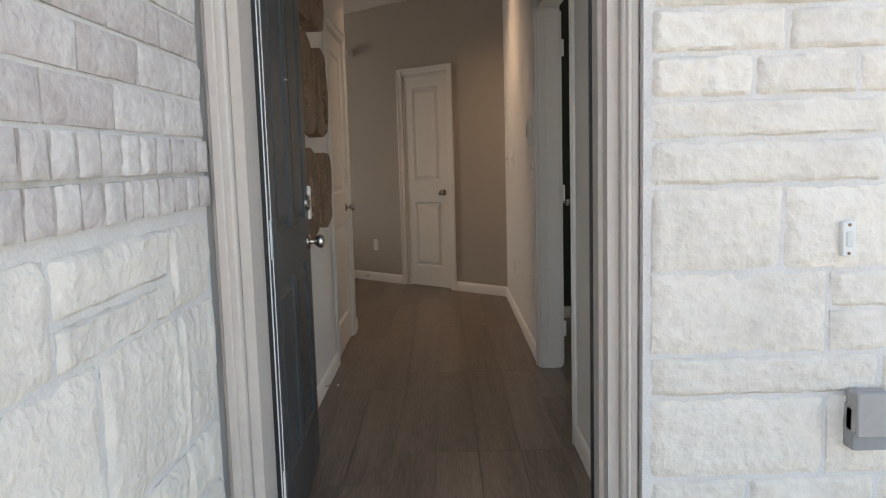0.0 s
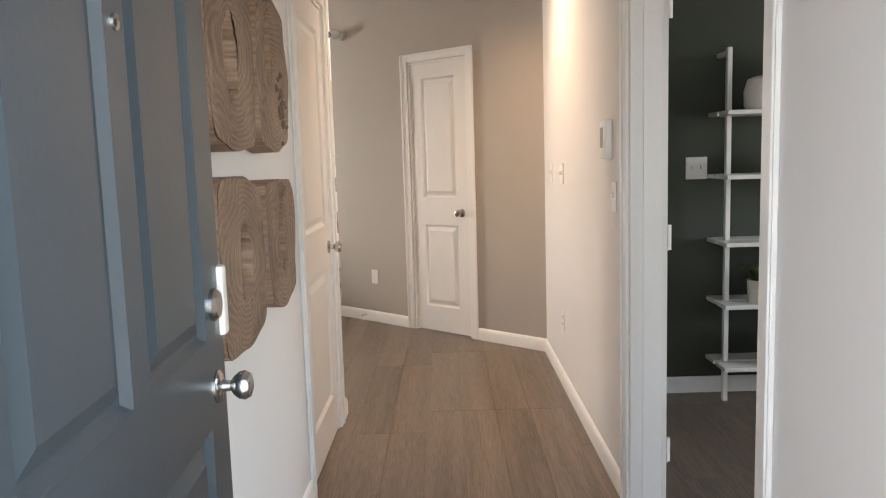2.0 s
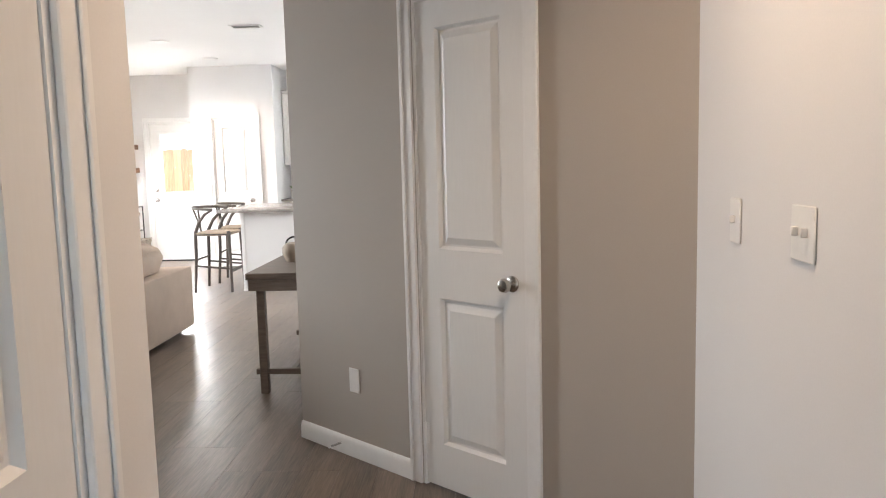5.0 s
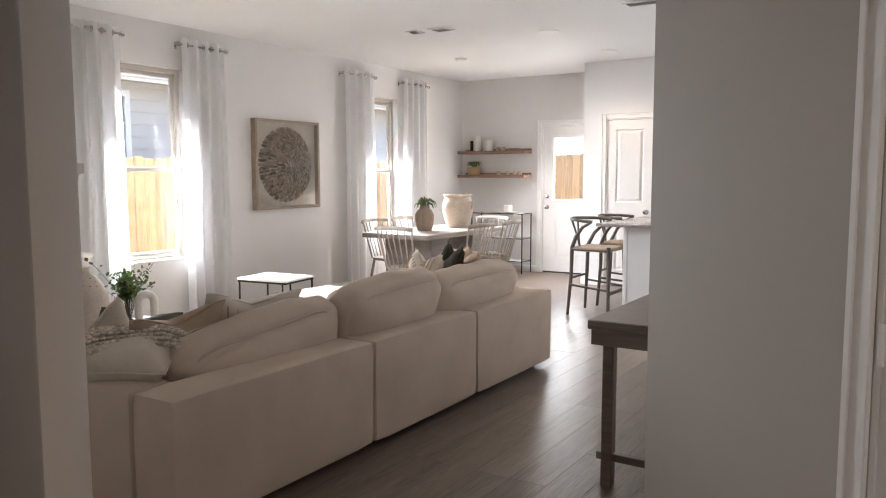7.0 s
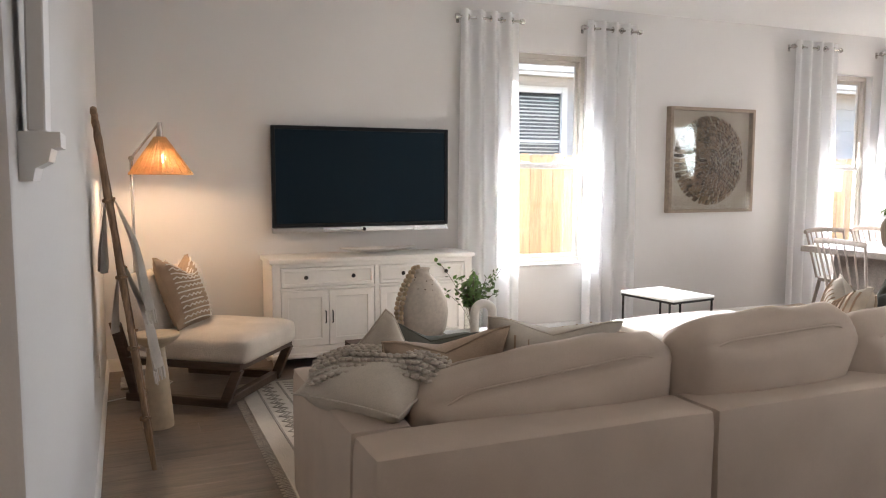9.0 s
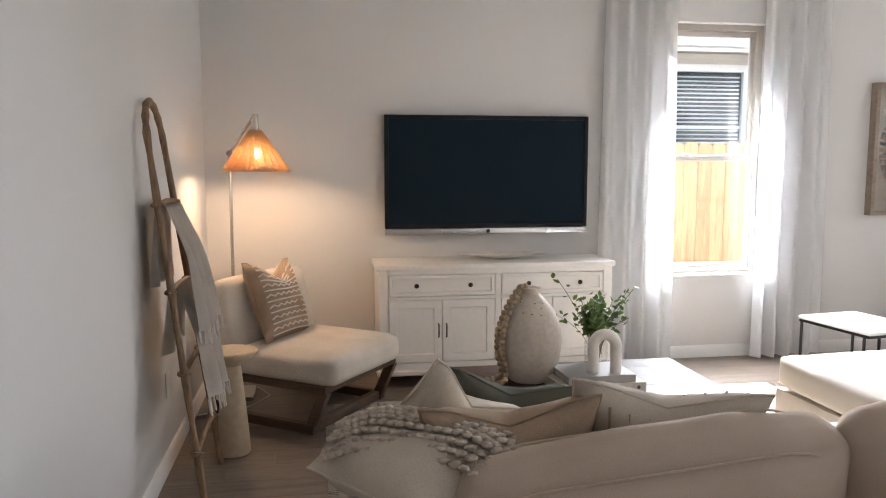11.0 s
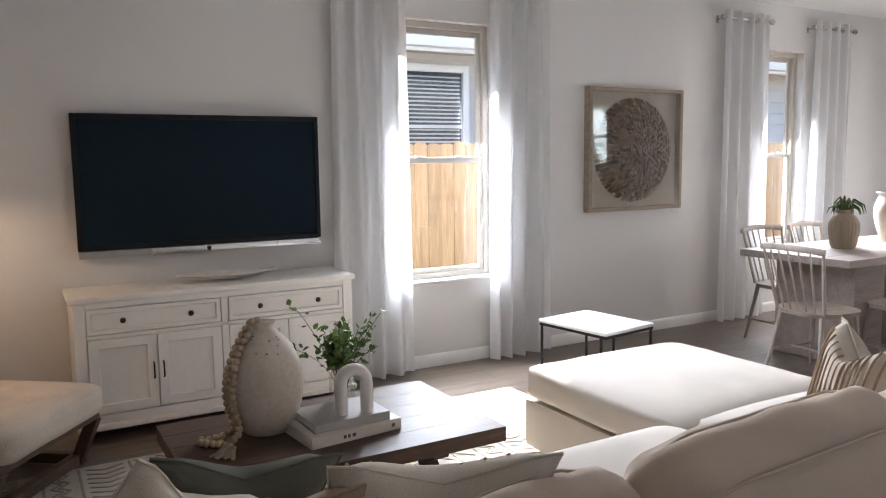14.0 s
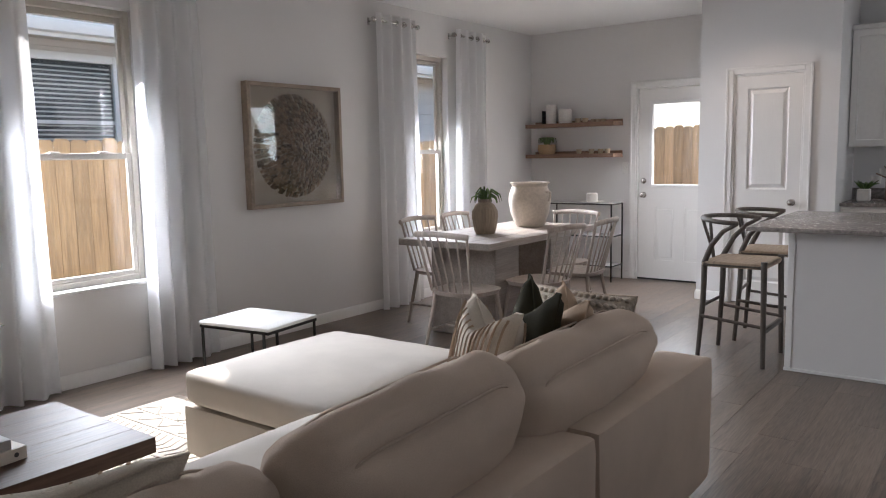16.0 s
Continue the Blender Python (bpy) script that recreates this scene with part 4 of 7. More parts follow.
cushion_thing("plain beige linen cushion behind the olive one", "pillow_tan", lean(-2.47, 9.86, 0.455, 130, 10, 0), 0.44, 0.42, 0.13, 0.08, 8)
knit_cushion = cushion_thing("chunky knitted cream lumbar cushion on the sofa", "knit", lean(-2.52, 10.08, 0.475, 172, 12, 0), 0.52, 0.36, 0.16, 0.0, 9)
bm = bmesh.new()
for i in range(17):
    for j in range(11):
        u, v = (i / 8 - 1) * 0.9, (j / 5 - 1) * 0.88
        d = 0.08 * ((1 - u ** 4) * (1 - v ** 4)) ** 0.6
        for side in (-1, 1):
            got = bmesh.ops.create_icosphere(bm, subdivisions=1, radius=1.0)
            bmesh.ops.transform(bm, matrix=Matrix.Translation((0.26 * u + 0.012 * (j % 2), side * d, 0.18 + 0.18 * v)) @ Matrix.Rotation(0.5 * (-1) ** j, 4, "Y") @ Matrix.Diagonal((0.016, 0.011, 0.011, 1)), verts=got["verts"])
tagged(part("loop_knit", bm, "knit", knit_cushion, angle=80), "raised wool loops", kind="stuff")

# chunky knitted throw lying over the near corner of the sofa: rows of thick loops
throw = thing("knitted_throw", "chunky cream knitted throw draped over the sofa corner", "throw", pose(-2.57, 7.33, 0.724, 2, 0, 64))
bm = bmesh.new()
tr = random.Random(3)


def throw_z(u, v):
    return 0.012 - 0.07 * max(0, abs(v) - 0.3) ** 1.3 - 0.10 * max(0, abs(u) - 0.5) ** 1.2


for i in range(19):
    for j in range(11):
        u, v = i / 9 - 1, j / 5 - 1
        c = Vector((0.225 * u + 0.010 * (j % 2), 0.135 * v - 0.02 * u, throw_z(u, v)))
        got = bmesh.ops.create_icosphere(bm, subdivisions=1, radius=1.0)
        mm = Matrix.Translation(c) @ Matrix.Rotation(tr.uniform(-0.7, 0.7), 4, "Z") @ Matrix.Diagonal((0.019, 0.0115, 0.010, 1))
        bmesh.ops.transform(bm, matrix=mm, verts=got["verts"])
part("loop_knit", bm, "knit", throw, angle=80)
bm = bmesh.new()
g = {}
for i in range(21):
    for j in range(15):
        u, v = i / 10 - 1, j / 7 - 1
        g[i, j] = bm.verts.new((0.24 * u, 0.145 * v - 0.02 * u, throw_z(u, v) - 0.008))
for i in range(20):
    for j in range(14):
        bm.faces.new((g[i, j], g[i + 1, j], g[i + 1, j + 1], g[i, j + 1]))
bmesh.ops.solidify(bm, geom=bm.faces[:], thickness=0.006)
part("backing", bm, "knit", throw, angle=80)

# rug
RX0, RX1, RY0, RY1 = -5.0, -2.45, 7.15, 9.85
rug = thing("area_rug", "ivory and grey flatwoven rug with zigzag bands", "rug", Matrix.Translation((RX0, RY0, 0)))
part("weave", B(0, RX1 - RX0, 0, RY1 - RY0, 0.001, 0.010, r=0.003), "rug", rug)
bm = bmesh.new()


def flat_line(bm, pts, w, z=0.0105, t=0.0025):
    for (x0, y0), (x1, y1) in zip(pts, pts[1:]):
        d = Vector((x1 - x0, y1 - y0, 0))
        s = d.normalized().cross(Vector((0, 0, 1))) * w / 2
        a, b = Vector((x0, y0, z)), Vector((x1, y1, z))
        lo = [bm.verts.new(p) for p in (a - s, a + s, b + s, b - s)]
        hi = [bm.verts.new(v.co + Vector((0, 0, t))) for v in lo]
        bm.faces.new(hi)
        for i in range(4):
            bm.faces.new((lo[i], lo[(i + 1) % 4], hi[(i + 1) % 4], hi[i]))


xw = RX1 - RX0
band, y = 0, 0.10
while y < RY1 - RY0 - 0.2:
    flat_line(bm, [(0.03, y), (xw - 0.03, y)], 0.012)
    if band % 3 == 0:
        for s in (0.03, 0.06):
            flat_line(bm, [(0.03 + k * 0.045, y + s + 0.045 * (k % 2)) for k in range(int((xw - 0.06) / 0.045))], 0.010)
        y += 0.15
    elif band % 3 == 1:
        for k in range(int((xw - 0.1) / 0.055)):
            flat_line(bm, [(0.05 + k * 0.055, y + 0.03), (0.085 + k * 0.055, y + 0.11)], 0.011)
            flat_line(bm, [(0.05 + k * 0.055, y + 0.19), (0.085 + k * 0.055, y + 0.11)], 0.011)
        y += 0.22
    else:
        for s in (0.02, 0.13):
            flat_line(bm, [(0.03 + k * 0.09, y + s + 0.09 * (k % 2)) for k in range(int((xw - 0.06) / 0.09))], 0.011)
        flat_line(bm, [(0.03, y + 0.125), (xw - 0.03, y + 0.125)], 0.006)
        y += 0.25
    band += 1
part("pattern", bm, "rug_grey", rug, "grey zigzag and herringbone yarn bands")
bm = bmesh.new()
for k in range(150):
    x = k / 149 * xw
    for y0, s in ((0, -1), (RY1 - RY0, 1)):
        tube(bm, [(x, y0, 0.006), (x + 0.004 * math.sin(k), y0 + s * 0.03, 0.004), (x + 0.006 * math.sin(3 * k), y0 + s * 0.05, 0.003)], 0.0022, 4)
tagged(part("fringe", bm, "rug", rug), "short ivory fringe", kind="stuff")

# coffee table
CX0, CX1, CY0, CY1, CZ = -4.19, -3.48, 7.64, 8.79, 0.42
ct = thing("coffee_table", "dark espresso oak coffee table with trestle legs", "coffee table", Matrix.Translation(((CX0 + CX1) / 2, (CY0 + CY1) / 2, 0.0125)))
hw, hl = (CX1 - CX0) / 2, (CY1 - CY0) / 2
for k in range(5):
    x0 = -hw + k * 2 * hw / 5
    part("top_board", B(x0 + 0.0002, x0 + 2 * hw / 5 - 0.0002, -hl, hl, CZ - 0.07, CZ - 0.0125, r=0.0012), "coffee_wood", ct)
for s in (-1, 1):
    bm = bmesh.new()
    box(bm, -hw + 0.08, hw - 0.08, s * (hl - 0.24) - 0.035, s * (hl - 0.24) + 0.035, CZ - 0.12, CZ - 0.07, r=0.004)
    part("cross_rail", bm, "coffee_wood", ct)
    for q in (-1, 1):
        bm = bmesh.new()
        box(bm, -0.035, 0.035, -0.03, 0.03, 0, CZ - 0.12, r=0.004)
        for v in bm.verts:
            f = 1 - v.co.z / (CZ - 0.12)
            v.co += Vector((q * (hw - 0.22) + q * 0.10 * f, s * (hl - 0.24) + s * 0.05 * f, 0))
        part("leg", bm, "coffee_wood", ct)
part("stretcher", B(-0.03, 0.03, -hl + 0.24, hl - 0.24, 0.10, 0.15, r=0.004), "coffee_wood", ct)

# console under the television
KX0, KX1, KY0, KY1, KZ = WX + 0.018, -5.30, 7.42, 8.95, 0.765
con = thing("sideboard", "white painted sideboard with two drawers and four panelled doors", "sideboard", Matrix.Translation((KX0, KY0, 0)))
kw, kd = KY1 - KY0, KX1 - KX0
bm = bmesh.new()
box(bm, 0, kd - 0.02, 0.02, kw - 0.02, 0.10, KZ - 0.03)
part("body", bm, "console", con)
part("top", B(-0.002, kd + 0.012, 0, kw, KZ - 0.032, KZ, r=0.006, seg=2), "console", con)
bm = bmesh.new()
box(bm, kd - 0.02, kd, 0.02, 0.075, 0.10, KZ - 0.032, r=0.002)
box(bm, kd - 0.02, kd, kw - 0.075, kw - 0.02, 0.10, KZ - 0.032, r=0.002)
box(bm, kd - 0.02, kd, kw / 2 - 0.018, kw / 2 + 0.018, 0.15, KZ - 0.062, r=0.002)
box(bm, kd - 0.02, kd, 0.075, kw - 0.075, KZ - 0.062, KZ - 0.032, r=0.002)
box(bm, kd - 0.02, kd, 0.075, kw - 0.075, 0.10, 0.15, r=0.002)
box(bm, kd - 0.02, kd, 0.075, kw - 0.075, 0.545, 0.565, r=0.002)
part("face_frame", bm, "console", con)
part("plinth", B(0.0, kd + 0.014, 0.005, kw - 0.005, 0.07, 0.105, r=0.008), "console", con)


def panelled(w, h, t=0.018, rail=0.045):
    """A framed front lying in the yz plane, its face towards +x, origin at its lower corner."""
    bm = bmesh.new()
    rings = []
    for inset, x in ((0.0, 0.0), (0.0, t - 0.002), (0.002, t), (rail - 0.003, t), (rail, t - 0.002), (rail + 0.002, t * 0.35), (rail + 0.012, t * 0.25)):
        rings.append([bm.verts.new((x, y, z)) for y, z in ((inset, inset), (w - inset, inset), (w - inset, h - inset), (inset, h - inset))])
    for lo, hi in zip(rings, rings[1:]):
        for i in range(4):
            bm.faces.new((lo[i], lo[(i + 1) % 4], hi[(i + 1) % 4], hi[i]))
    bm.faces.new(rings[0][::-1])
    bm.faces.new(rings[-1])
    return bm


dw2 = (kw / 2 - 0.018 - 0.075)
for s in range(2):
    y0 = 0.075 if s == 0 else kw / 2 + 0.018
    dr = part("drawer", panelled(dw2 - 0.010, 0.128, 0.014, 0.022), "console", con, angle=15, at=Matrix.Translation((kd - 0.012, y0 + 0.005, 0.570)))
    for q in (0.25, 0.75):
        kb = part("knob", L([(0.005, 0), (0.005, 0.012), (0.013, 0.016), (0.015, 0.022), (0.010, 0.028), (0, 0.029)], 16), "dark_metal", dr, "dark metal knob")
        kb.matrix_basis = Matrix.Translation((0.014, dw2 * q, 0.066)) @ Matrix.Rotation(radians(90), 4, "Y")
    for q in range(2):
        w = dw2 / 2 - 0.0065
        dd = part("door", panelled(w, 0.388, 0.014, 0.05), "console", con, angle=15, at=Matrix.Translation((kd - 0.012, y0 + 0.004 + q * (w + 0.005), 0.154)))
        hy = w - 0.022 if q == 0 else 0.022
        bm = T([(0.014, hy, 0.155), (0.032, hy, 0.16), (0.032, hy, 0.235), (0.014, hy, 0.24)], 0.0045, 8)
        part("pull_handle", bm, "dark_metal", dd, "dark metal bar handle")
for y in (0.05, kw - 0.05):
    for x in (0.05, kd - 0.05):
        part("foot", C((x, y, 0), (x, y, 0.075), 0.020, 0.032, 14), "console", con)

# television
tv = thing("television", "large wall-mounted television, switched off, with a silver bottom bar", "television", Matrix.Translation((WX, 8.19, 1.305)))
part("housing", B(0.035, 0.062, -0.66, 0.66, -0.34, 0.37, r=0.006), "black", tv)
bm = bmesh.new()
for a, b, c, d in ((-0.682, -0.655, -0.345, 0.388), (0.655, 0.682, -0.345, 0.388), (-0.655, 0.655, 0.361, 0.388), (-0.655, 0.655, -0.345, -0.318)):
    box(bm, 0.045, 0.078, a, b, c, d, r=0.003)
part("bezel", bm, "bezel", tv)
part("screen", B(0.062, 0.070, -0.655, 0.655, -0.318, 0.361), "screen", tv)
part("speaker_bar", B(0.045, 0.080, -0.68, 0.68, -0.385, -0.347, r=0.005, seg=2), "steel", tv, "brushed silver bar under the screen")
part("badge", C((0.080, 0, -0.366), (0.082, 0, -0.366), 0.013, n=20), "bezel", tv)
part("wall_bracket", B(0.0, 0.036, -0.3, 0.3, -0.2, 0.2), "black", tv)

# shallow dish on the sideboard
bm = bmesh.new()
g = {}
for i in range(25):
    for j in range(9):
        u, v = i / 12 - 1, j / 4 - 1
        g[i, j] = bm.verts.new((0.085 * v * (1 - 0.85 * u * u), 0.29 * u, 0.012 + 0.035 * u * u + 0.03 * v * v * (1 - u * u)))
for i in range(24):
    for j in range(8):
        bm.faces.new((g[i, j], g[i + 1, j], g[i + 1, j + 1], g[i, j + 1]))
bmesh.ops.remove_doubles(bm, verts=bm.verts[:], dist=0.0008)
bmesh.ops.solidify(bm, geom=bm.faces[:], thickness=0.008)
solo("boat_dish", bm, "ceramic_white", "long boat-shaped pale ceramic dish on the sideboard", "dish", Matrix.Translation((-5.48, 8.25, KZ - 0.004)), angle=80)

# slipper armchair
ac = thing("armchair", "cream boucle slipper chair on a dark walnut sled frame", "armchair", pose(-4.93, 7.03, 0.013, 0, 0, -36.0))
# local +y is the way the chair faces
part("seat", S(0.70, 0.66, 0.16, 0.05, (0.01, 0.012, 0.015), 10, (0, 0.05, 0.325), 0.004), "fabric_white", ac, angle=80)
bm = bmesh.new()
soft_box(bm, 0.70, 0.16, 0.46, 0.05, (0.01, 0.02, 0.01), 10, (0, -0.32, 0.52), 0.004, Matrix.Rotation(radians(14), 4, "X"))
part("backrest", bm, "fabric_white", ac, angle=80)
for s in (-1, 1):
    bm = bmesh.new()
    box(bm, s * 0.33 - 0.022, s * 0.33 + 0.022, -0.42, 0.34, 0.22, 0.262, r=0.004)
    part("side_rail", bm, "dark_wood", ac)
    bm = bmesh.new()
    box(bm, s * 0.33 - 0.022, s * 0.33 + 0.022, -0.40, 0.26, 0.0, 0.05, r=0.004)
    part("runner", bm, "dark_wood", ac)
    bm = bmesh.new()
    box(bm, -0.022, 0.022, -0.03, 0.03, 0.0, 0.22, r=0.004)
    for v in bm.verts:
        v.co += Vector((s * 0.33, 0.22 + 0.10 * v.co.z / 0.22, 0.0))
    part("front_leg", bm, "dark_wood", ac)
    bm = bmesh.new()
    box(bm, -0.022, 0.022, -0.03, 0.03, 0.0, 0.46, r=0.004)
    for v in bm.verts:
        v.co += Vector((s * 0.33, -0.33 - 0.14 * v.co.z / 0.46, 0.0))
    part("rear_leg", bm, "dark_wood", ac)
part("front_rail", B(-0.33, 0.33, 0.30, 0.34, 0.22, 0.262, r=0.004), "dark_wood", ac)
part("front_runner", B(-0.33, 0.33, 0.20, 0.25, 0.0, 0.05, r=0.004), "dark_wood", ac)
cushion_thing("oatmeal cushion woven with cream zigzag rows on the armchair", "pillow_tan", pose(-4.93, 7.03, 0.013, 0, 0, -36.0) @ lean(0.04, -0.12, 0.405, 8, 20, -3), 0.46, 0.45, 0.16, 0.13, 12, ("throw", 14, "rows"), group="cushion on the armchair")

# stone-look drinks table
dt = thing("drinks_table", "small cream mushroom-shaped drinks table", "side table", Matrix.Translation((-4.36, 6.66, 0)))
part("stem", L([(0.078, 0), (0.080, 0.01), (0.072, 0.12), (0.055, 0.32), (0.043, 0.43)], 32), "cone", dt)
part("top", L([(0.043, 0.43), (0.070, 0.445), (0.105, 0.468), (0.121, 0.486), (0.123, 0.496), (0.116, 0.503), (0.0, 0.505)], 40), "cone", dt)

# branch ladder with throws
ld = thing("blanket_ladder", "bent branch blanket ladder leaning on the wall", "ladder", Matrix.Translation((-3.97, 6.372, 0)))


def ladder_pt(x, z):
    return Vector((x, 0.245 - 0.205 * z / 1.66, z))


lw = 0.155
pts = []
lr = random.Random(8)
for k in range(9):
    z = k / 8 * 1.42
    pts.append(ladder_pt(-lw - 0.10 * (1 - z / 1.5) + 0.006 * lr.uniform(-1, 1), z + 0.0))
for k in range(1, 14):
    a = math.pi - k / 14 * math.pi
    pts.append(ladder_pt(lw * math.cos(a), 1.46 + 0.17 * math.sin(a)))
for k in range(9):
    z = 1.42 - k / 8 * 1.42
    pts.append(ladder_pt(lw + 0.10 * (1 - z / 1.5) + 0.006 * lr.uniform(-1, 1), z))
part("bent_rail", T(pts, 0.015, 10, [0.014 + 0.003 * math.sin(3.1 * i) for i in range(len(pts))]), "ladder", ld)
for z in (0.24, 0.56, 0.88, 1.22):
    w = lw + 0.10 * (1 - z / 1.5) + 0.02
    part("rung", T([ladder_pt(-w, z), ladder_pt(0, z + 0.008), ladder_pt(w, z)], 0.012, 8), "ladder", ld)
    for s in (-1, 1):
        bm = bmesh.new()
        c = ladder_pt(s * (w - 0.02), z)
        tube(bm, [c + Vector((0.020 * math.cos(a), 0.022 * math.sin(a), 0.004 * math.sin(2 * a))) for a in [k / 10 * 2 * math.pi for k in range(11)]], 0.006, 6)
        part("cane_binding", bm, "ladder", ld)


def hung_cloth(x0, x1, zc, front, back, fold, seed):
    """A throw folded over a rung at zc, with wavy drapes and tassel fringe."""
    bm = bmesh.new()
    n, mrows = 22, 26
    g = {}
    for i in range(n + 1):
        u = i / n
        for j in range(mrows + 1):
            s = j / mrows * (front + back)
            x = x0 + (x1 - x0) * u
            if s < back:
                side, d = -1, back - s
            else:
                side, d = 1, s - back
            c = ladder_pt(0, zc)
            y = c.y + side * (0.016 + 0.02 * min(1, d * 4)) + fold * math.sin(u * 15 + seed + d * 2) * min(1, d * 3)
            if side < 0:
                y = max(y, 0.012)
            else:
                y += 0.03 * min(1, d * 5) + 0.17 * d
            z = c.z + 0.014 - d
            g[i, j] = bm.verts.new((x + 0.03 * d * math.sin(seed + u * 4) + 0.10 * d * (u - 0.5), y, z))
    for i in range(n):
        for j in range(mrows):
            bm.faces.new((g[i, j], g[i + 1, j], g[i + 1, j + 1], g[i, j + 1]))
    ends = [(g[i, mrows].co.copy()) for i in range(n + 1)]
    bmesh.ops.solidify(bm, geom=bm.faces[:], thickness=0.007)
    return bm, ends


for nm, x0, x1, zc, f, b, sd in (("upper", -0.19, 0.15, 1.22, 0.52, 0.34, 0.4), ("lower", -0.23, 0.16, 0.88, 0.46, 0.28, 2.2)):
    root = thing("woven_throw", "ivory woven throw with tassel fringe hanging on the ladder", "throw", Matrix.Translation((-3.97, 6.372, 0)), "throws on the ladder")
    bm, ends = hung_cloth(x0, x1, zc, f, b, 0.024, sd)
    part("cloth", bm, "throw", root, angle=80)
    bm = bmesh.new()
    for e in ends:
        tube(bm, [e, e + Vector((0.004, 0.004, -0.03)), e + Vector((0.002, 0.008, -0.06))], 0.004, 5)
    tagged(part("fringe", bm, "throw", root), "knotted fringe", kind="stuff")

# floor lamp
fl = thing("floor_lamp", "brushed metal floor lamp with a woven rattan shade, lit", "floor lamp", Matrix.Translation((-5.30, 6.58, 0)))
part("base", B(-0.13, 0.13, -0.11, 0.11, 0, 0.022, r=0.005), "chrome", fl)
part("pole", C((0, 0, 0.022), (0, 0, 1.44), 0.010, n=14), "chrome", fl)
part("sleeve", L([(0.016, 0.50), (0.020, 0.51), (0.020, 0.63), (0.026, 0.64), (0.026, 0.655), (0.012, 0.66)], 18), "chrome", fl)
part("elbow", C((-0.02, 0.0, 1.44), (0.02, 0.0, 1.44), 0.017, n=14), "chrome", fl)
part("arm", T([(0, 0, 1.44), (0.10, 0.085, 1.55), (0.19, 0.155, 1.64)], 0.008, 10), "chrome", fl)
part("socket", C((0.20, 0.165, 1.655), (0.20, 0.165, 1.545), 0.014, 0.022, 14), "chrome", fl)
SH = (0.20, 0.165)
sh = bmesh.new()
for k in range(48):
    a = k / 48 * 2 * math.pi
    tube(sh, [(SH[0] + r * math.cos(a), SH[1] + r * math.sin(a), z) for r, z in ((0.032, 1.565), (0.107, 1.455), (0.184, 1.345))], 0.0034, 4)
for k in range(40):
    f = k / 39
    r, z = 0.032 + 0.152 * f, 1.565 - 0.22 * f
    tube(sh, [(SH[0] + (r + 0.002 * (-1) ** q) * math.cos(q / 48 * 2 * math.pi), SH[1] + (r + 0.002 * (-1) ** q) * math.sin(q / 48 * 2 * math.pi), z) for q in range(49)], 0.0034, 4)
part("shade", sh, "rattan", fl, "woven rattan cone shade")
part("shade_rim", T([(SH[0] + 0.184 * math.cos(q / 32 * 2 * math.pi), SH[1] + 0.184 * math.sin(q / 32 * 2 * math.pi), 1.343) for q in range(33)], 0.006, 6), "rattan", fl)
bm = bmesh.new()
bmesh.ops.create_uvsphere(bm, u_segments=16, v_segments=10, radius=0.03, matrix=Matrix.Translation((SH[0], SH[1], 1.44)))
part("bulb", bm, "bulb", fl, "glowing bulb")
part("bulb_neck", C((SH[0], SH[1], 1.545), (SH[0], SH[1], 1.465), 0.012, n=10), "chrome", fl)
point_light("lamp_light", (-5.30 + SH[0], 6.58 + SH[1], 1.38), LAMP_W, (1.0, 0.68, 0.42), 0.03)
part("cord", T([(-0.1, 0.0, 0.012), (-0.12, 0.12, 0.006), (0.05, 0.2, 0.006), (0.25, 0.1, 0.006), (0.34, -0.12, 0.006), (0.40, -0.21, 0.01)], 0.0035, 6), "plastic", fl, "pale lamp cord on the floor")

# C-shaped accent table
at = thing("accent_table", "small white marble-topped accent table with thin dark legs", "side table", pose(-4.35, 9.98, 0, 0, 0, 8))
part("top", B(-0.245, 0.245, -0.20, 0.20, 0.512, 0.532, r=0.008, seg=2), "marble", at)
bm = bmesh.new()
for a, b, c, d in ((-0.24, 0.24, -0.195, -0.180), (-0.24, 0.24, 0.180, 0.195), (-0.24, -0.225, -0.18, 0.18), (0.225, 0.24, -0.18, 0.18)):
    box(bm, a, b, c, d, 0.497, 0.511)
part("apron_frame", bm, "dark_metal", at)
for x, y in ((-0.23, -0.185), (0.20, -0.185), (0.23, -0.12), (-0.23, 0.185), (0.23, 0.185)):
    part("leg", C((x, y, 0), (x, y, 0.50), 0.008, n=10), "dark_metal", at)


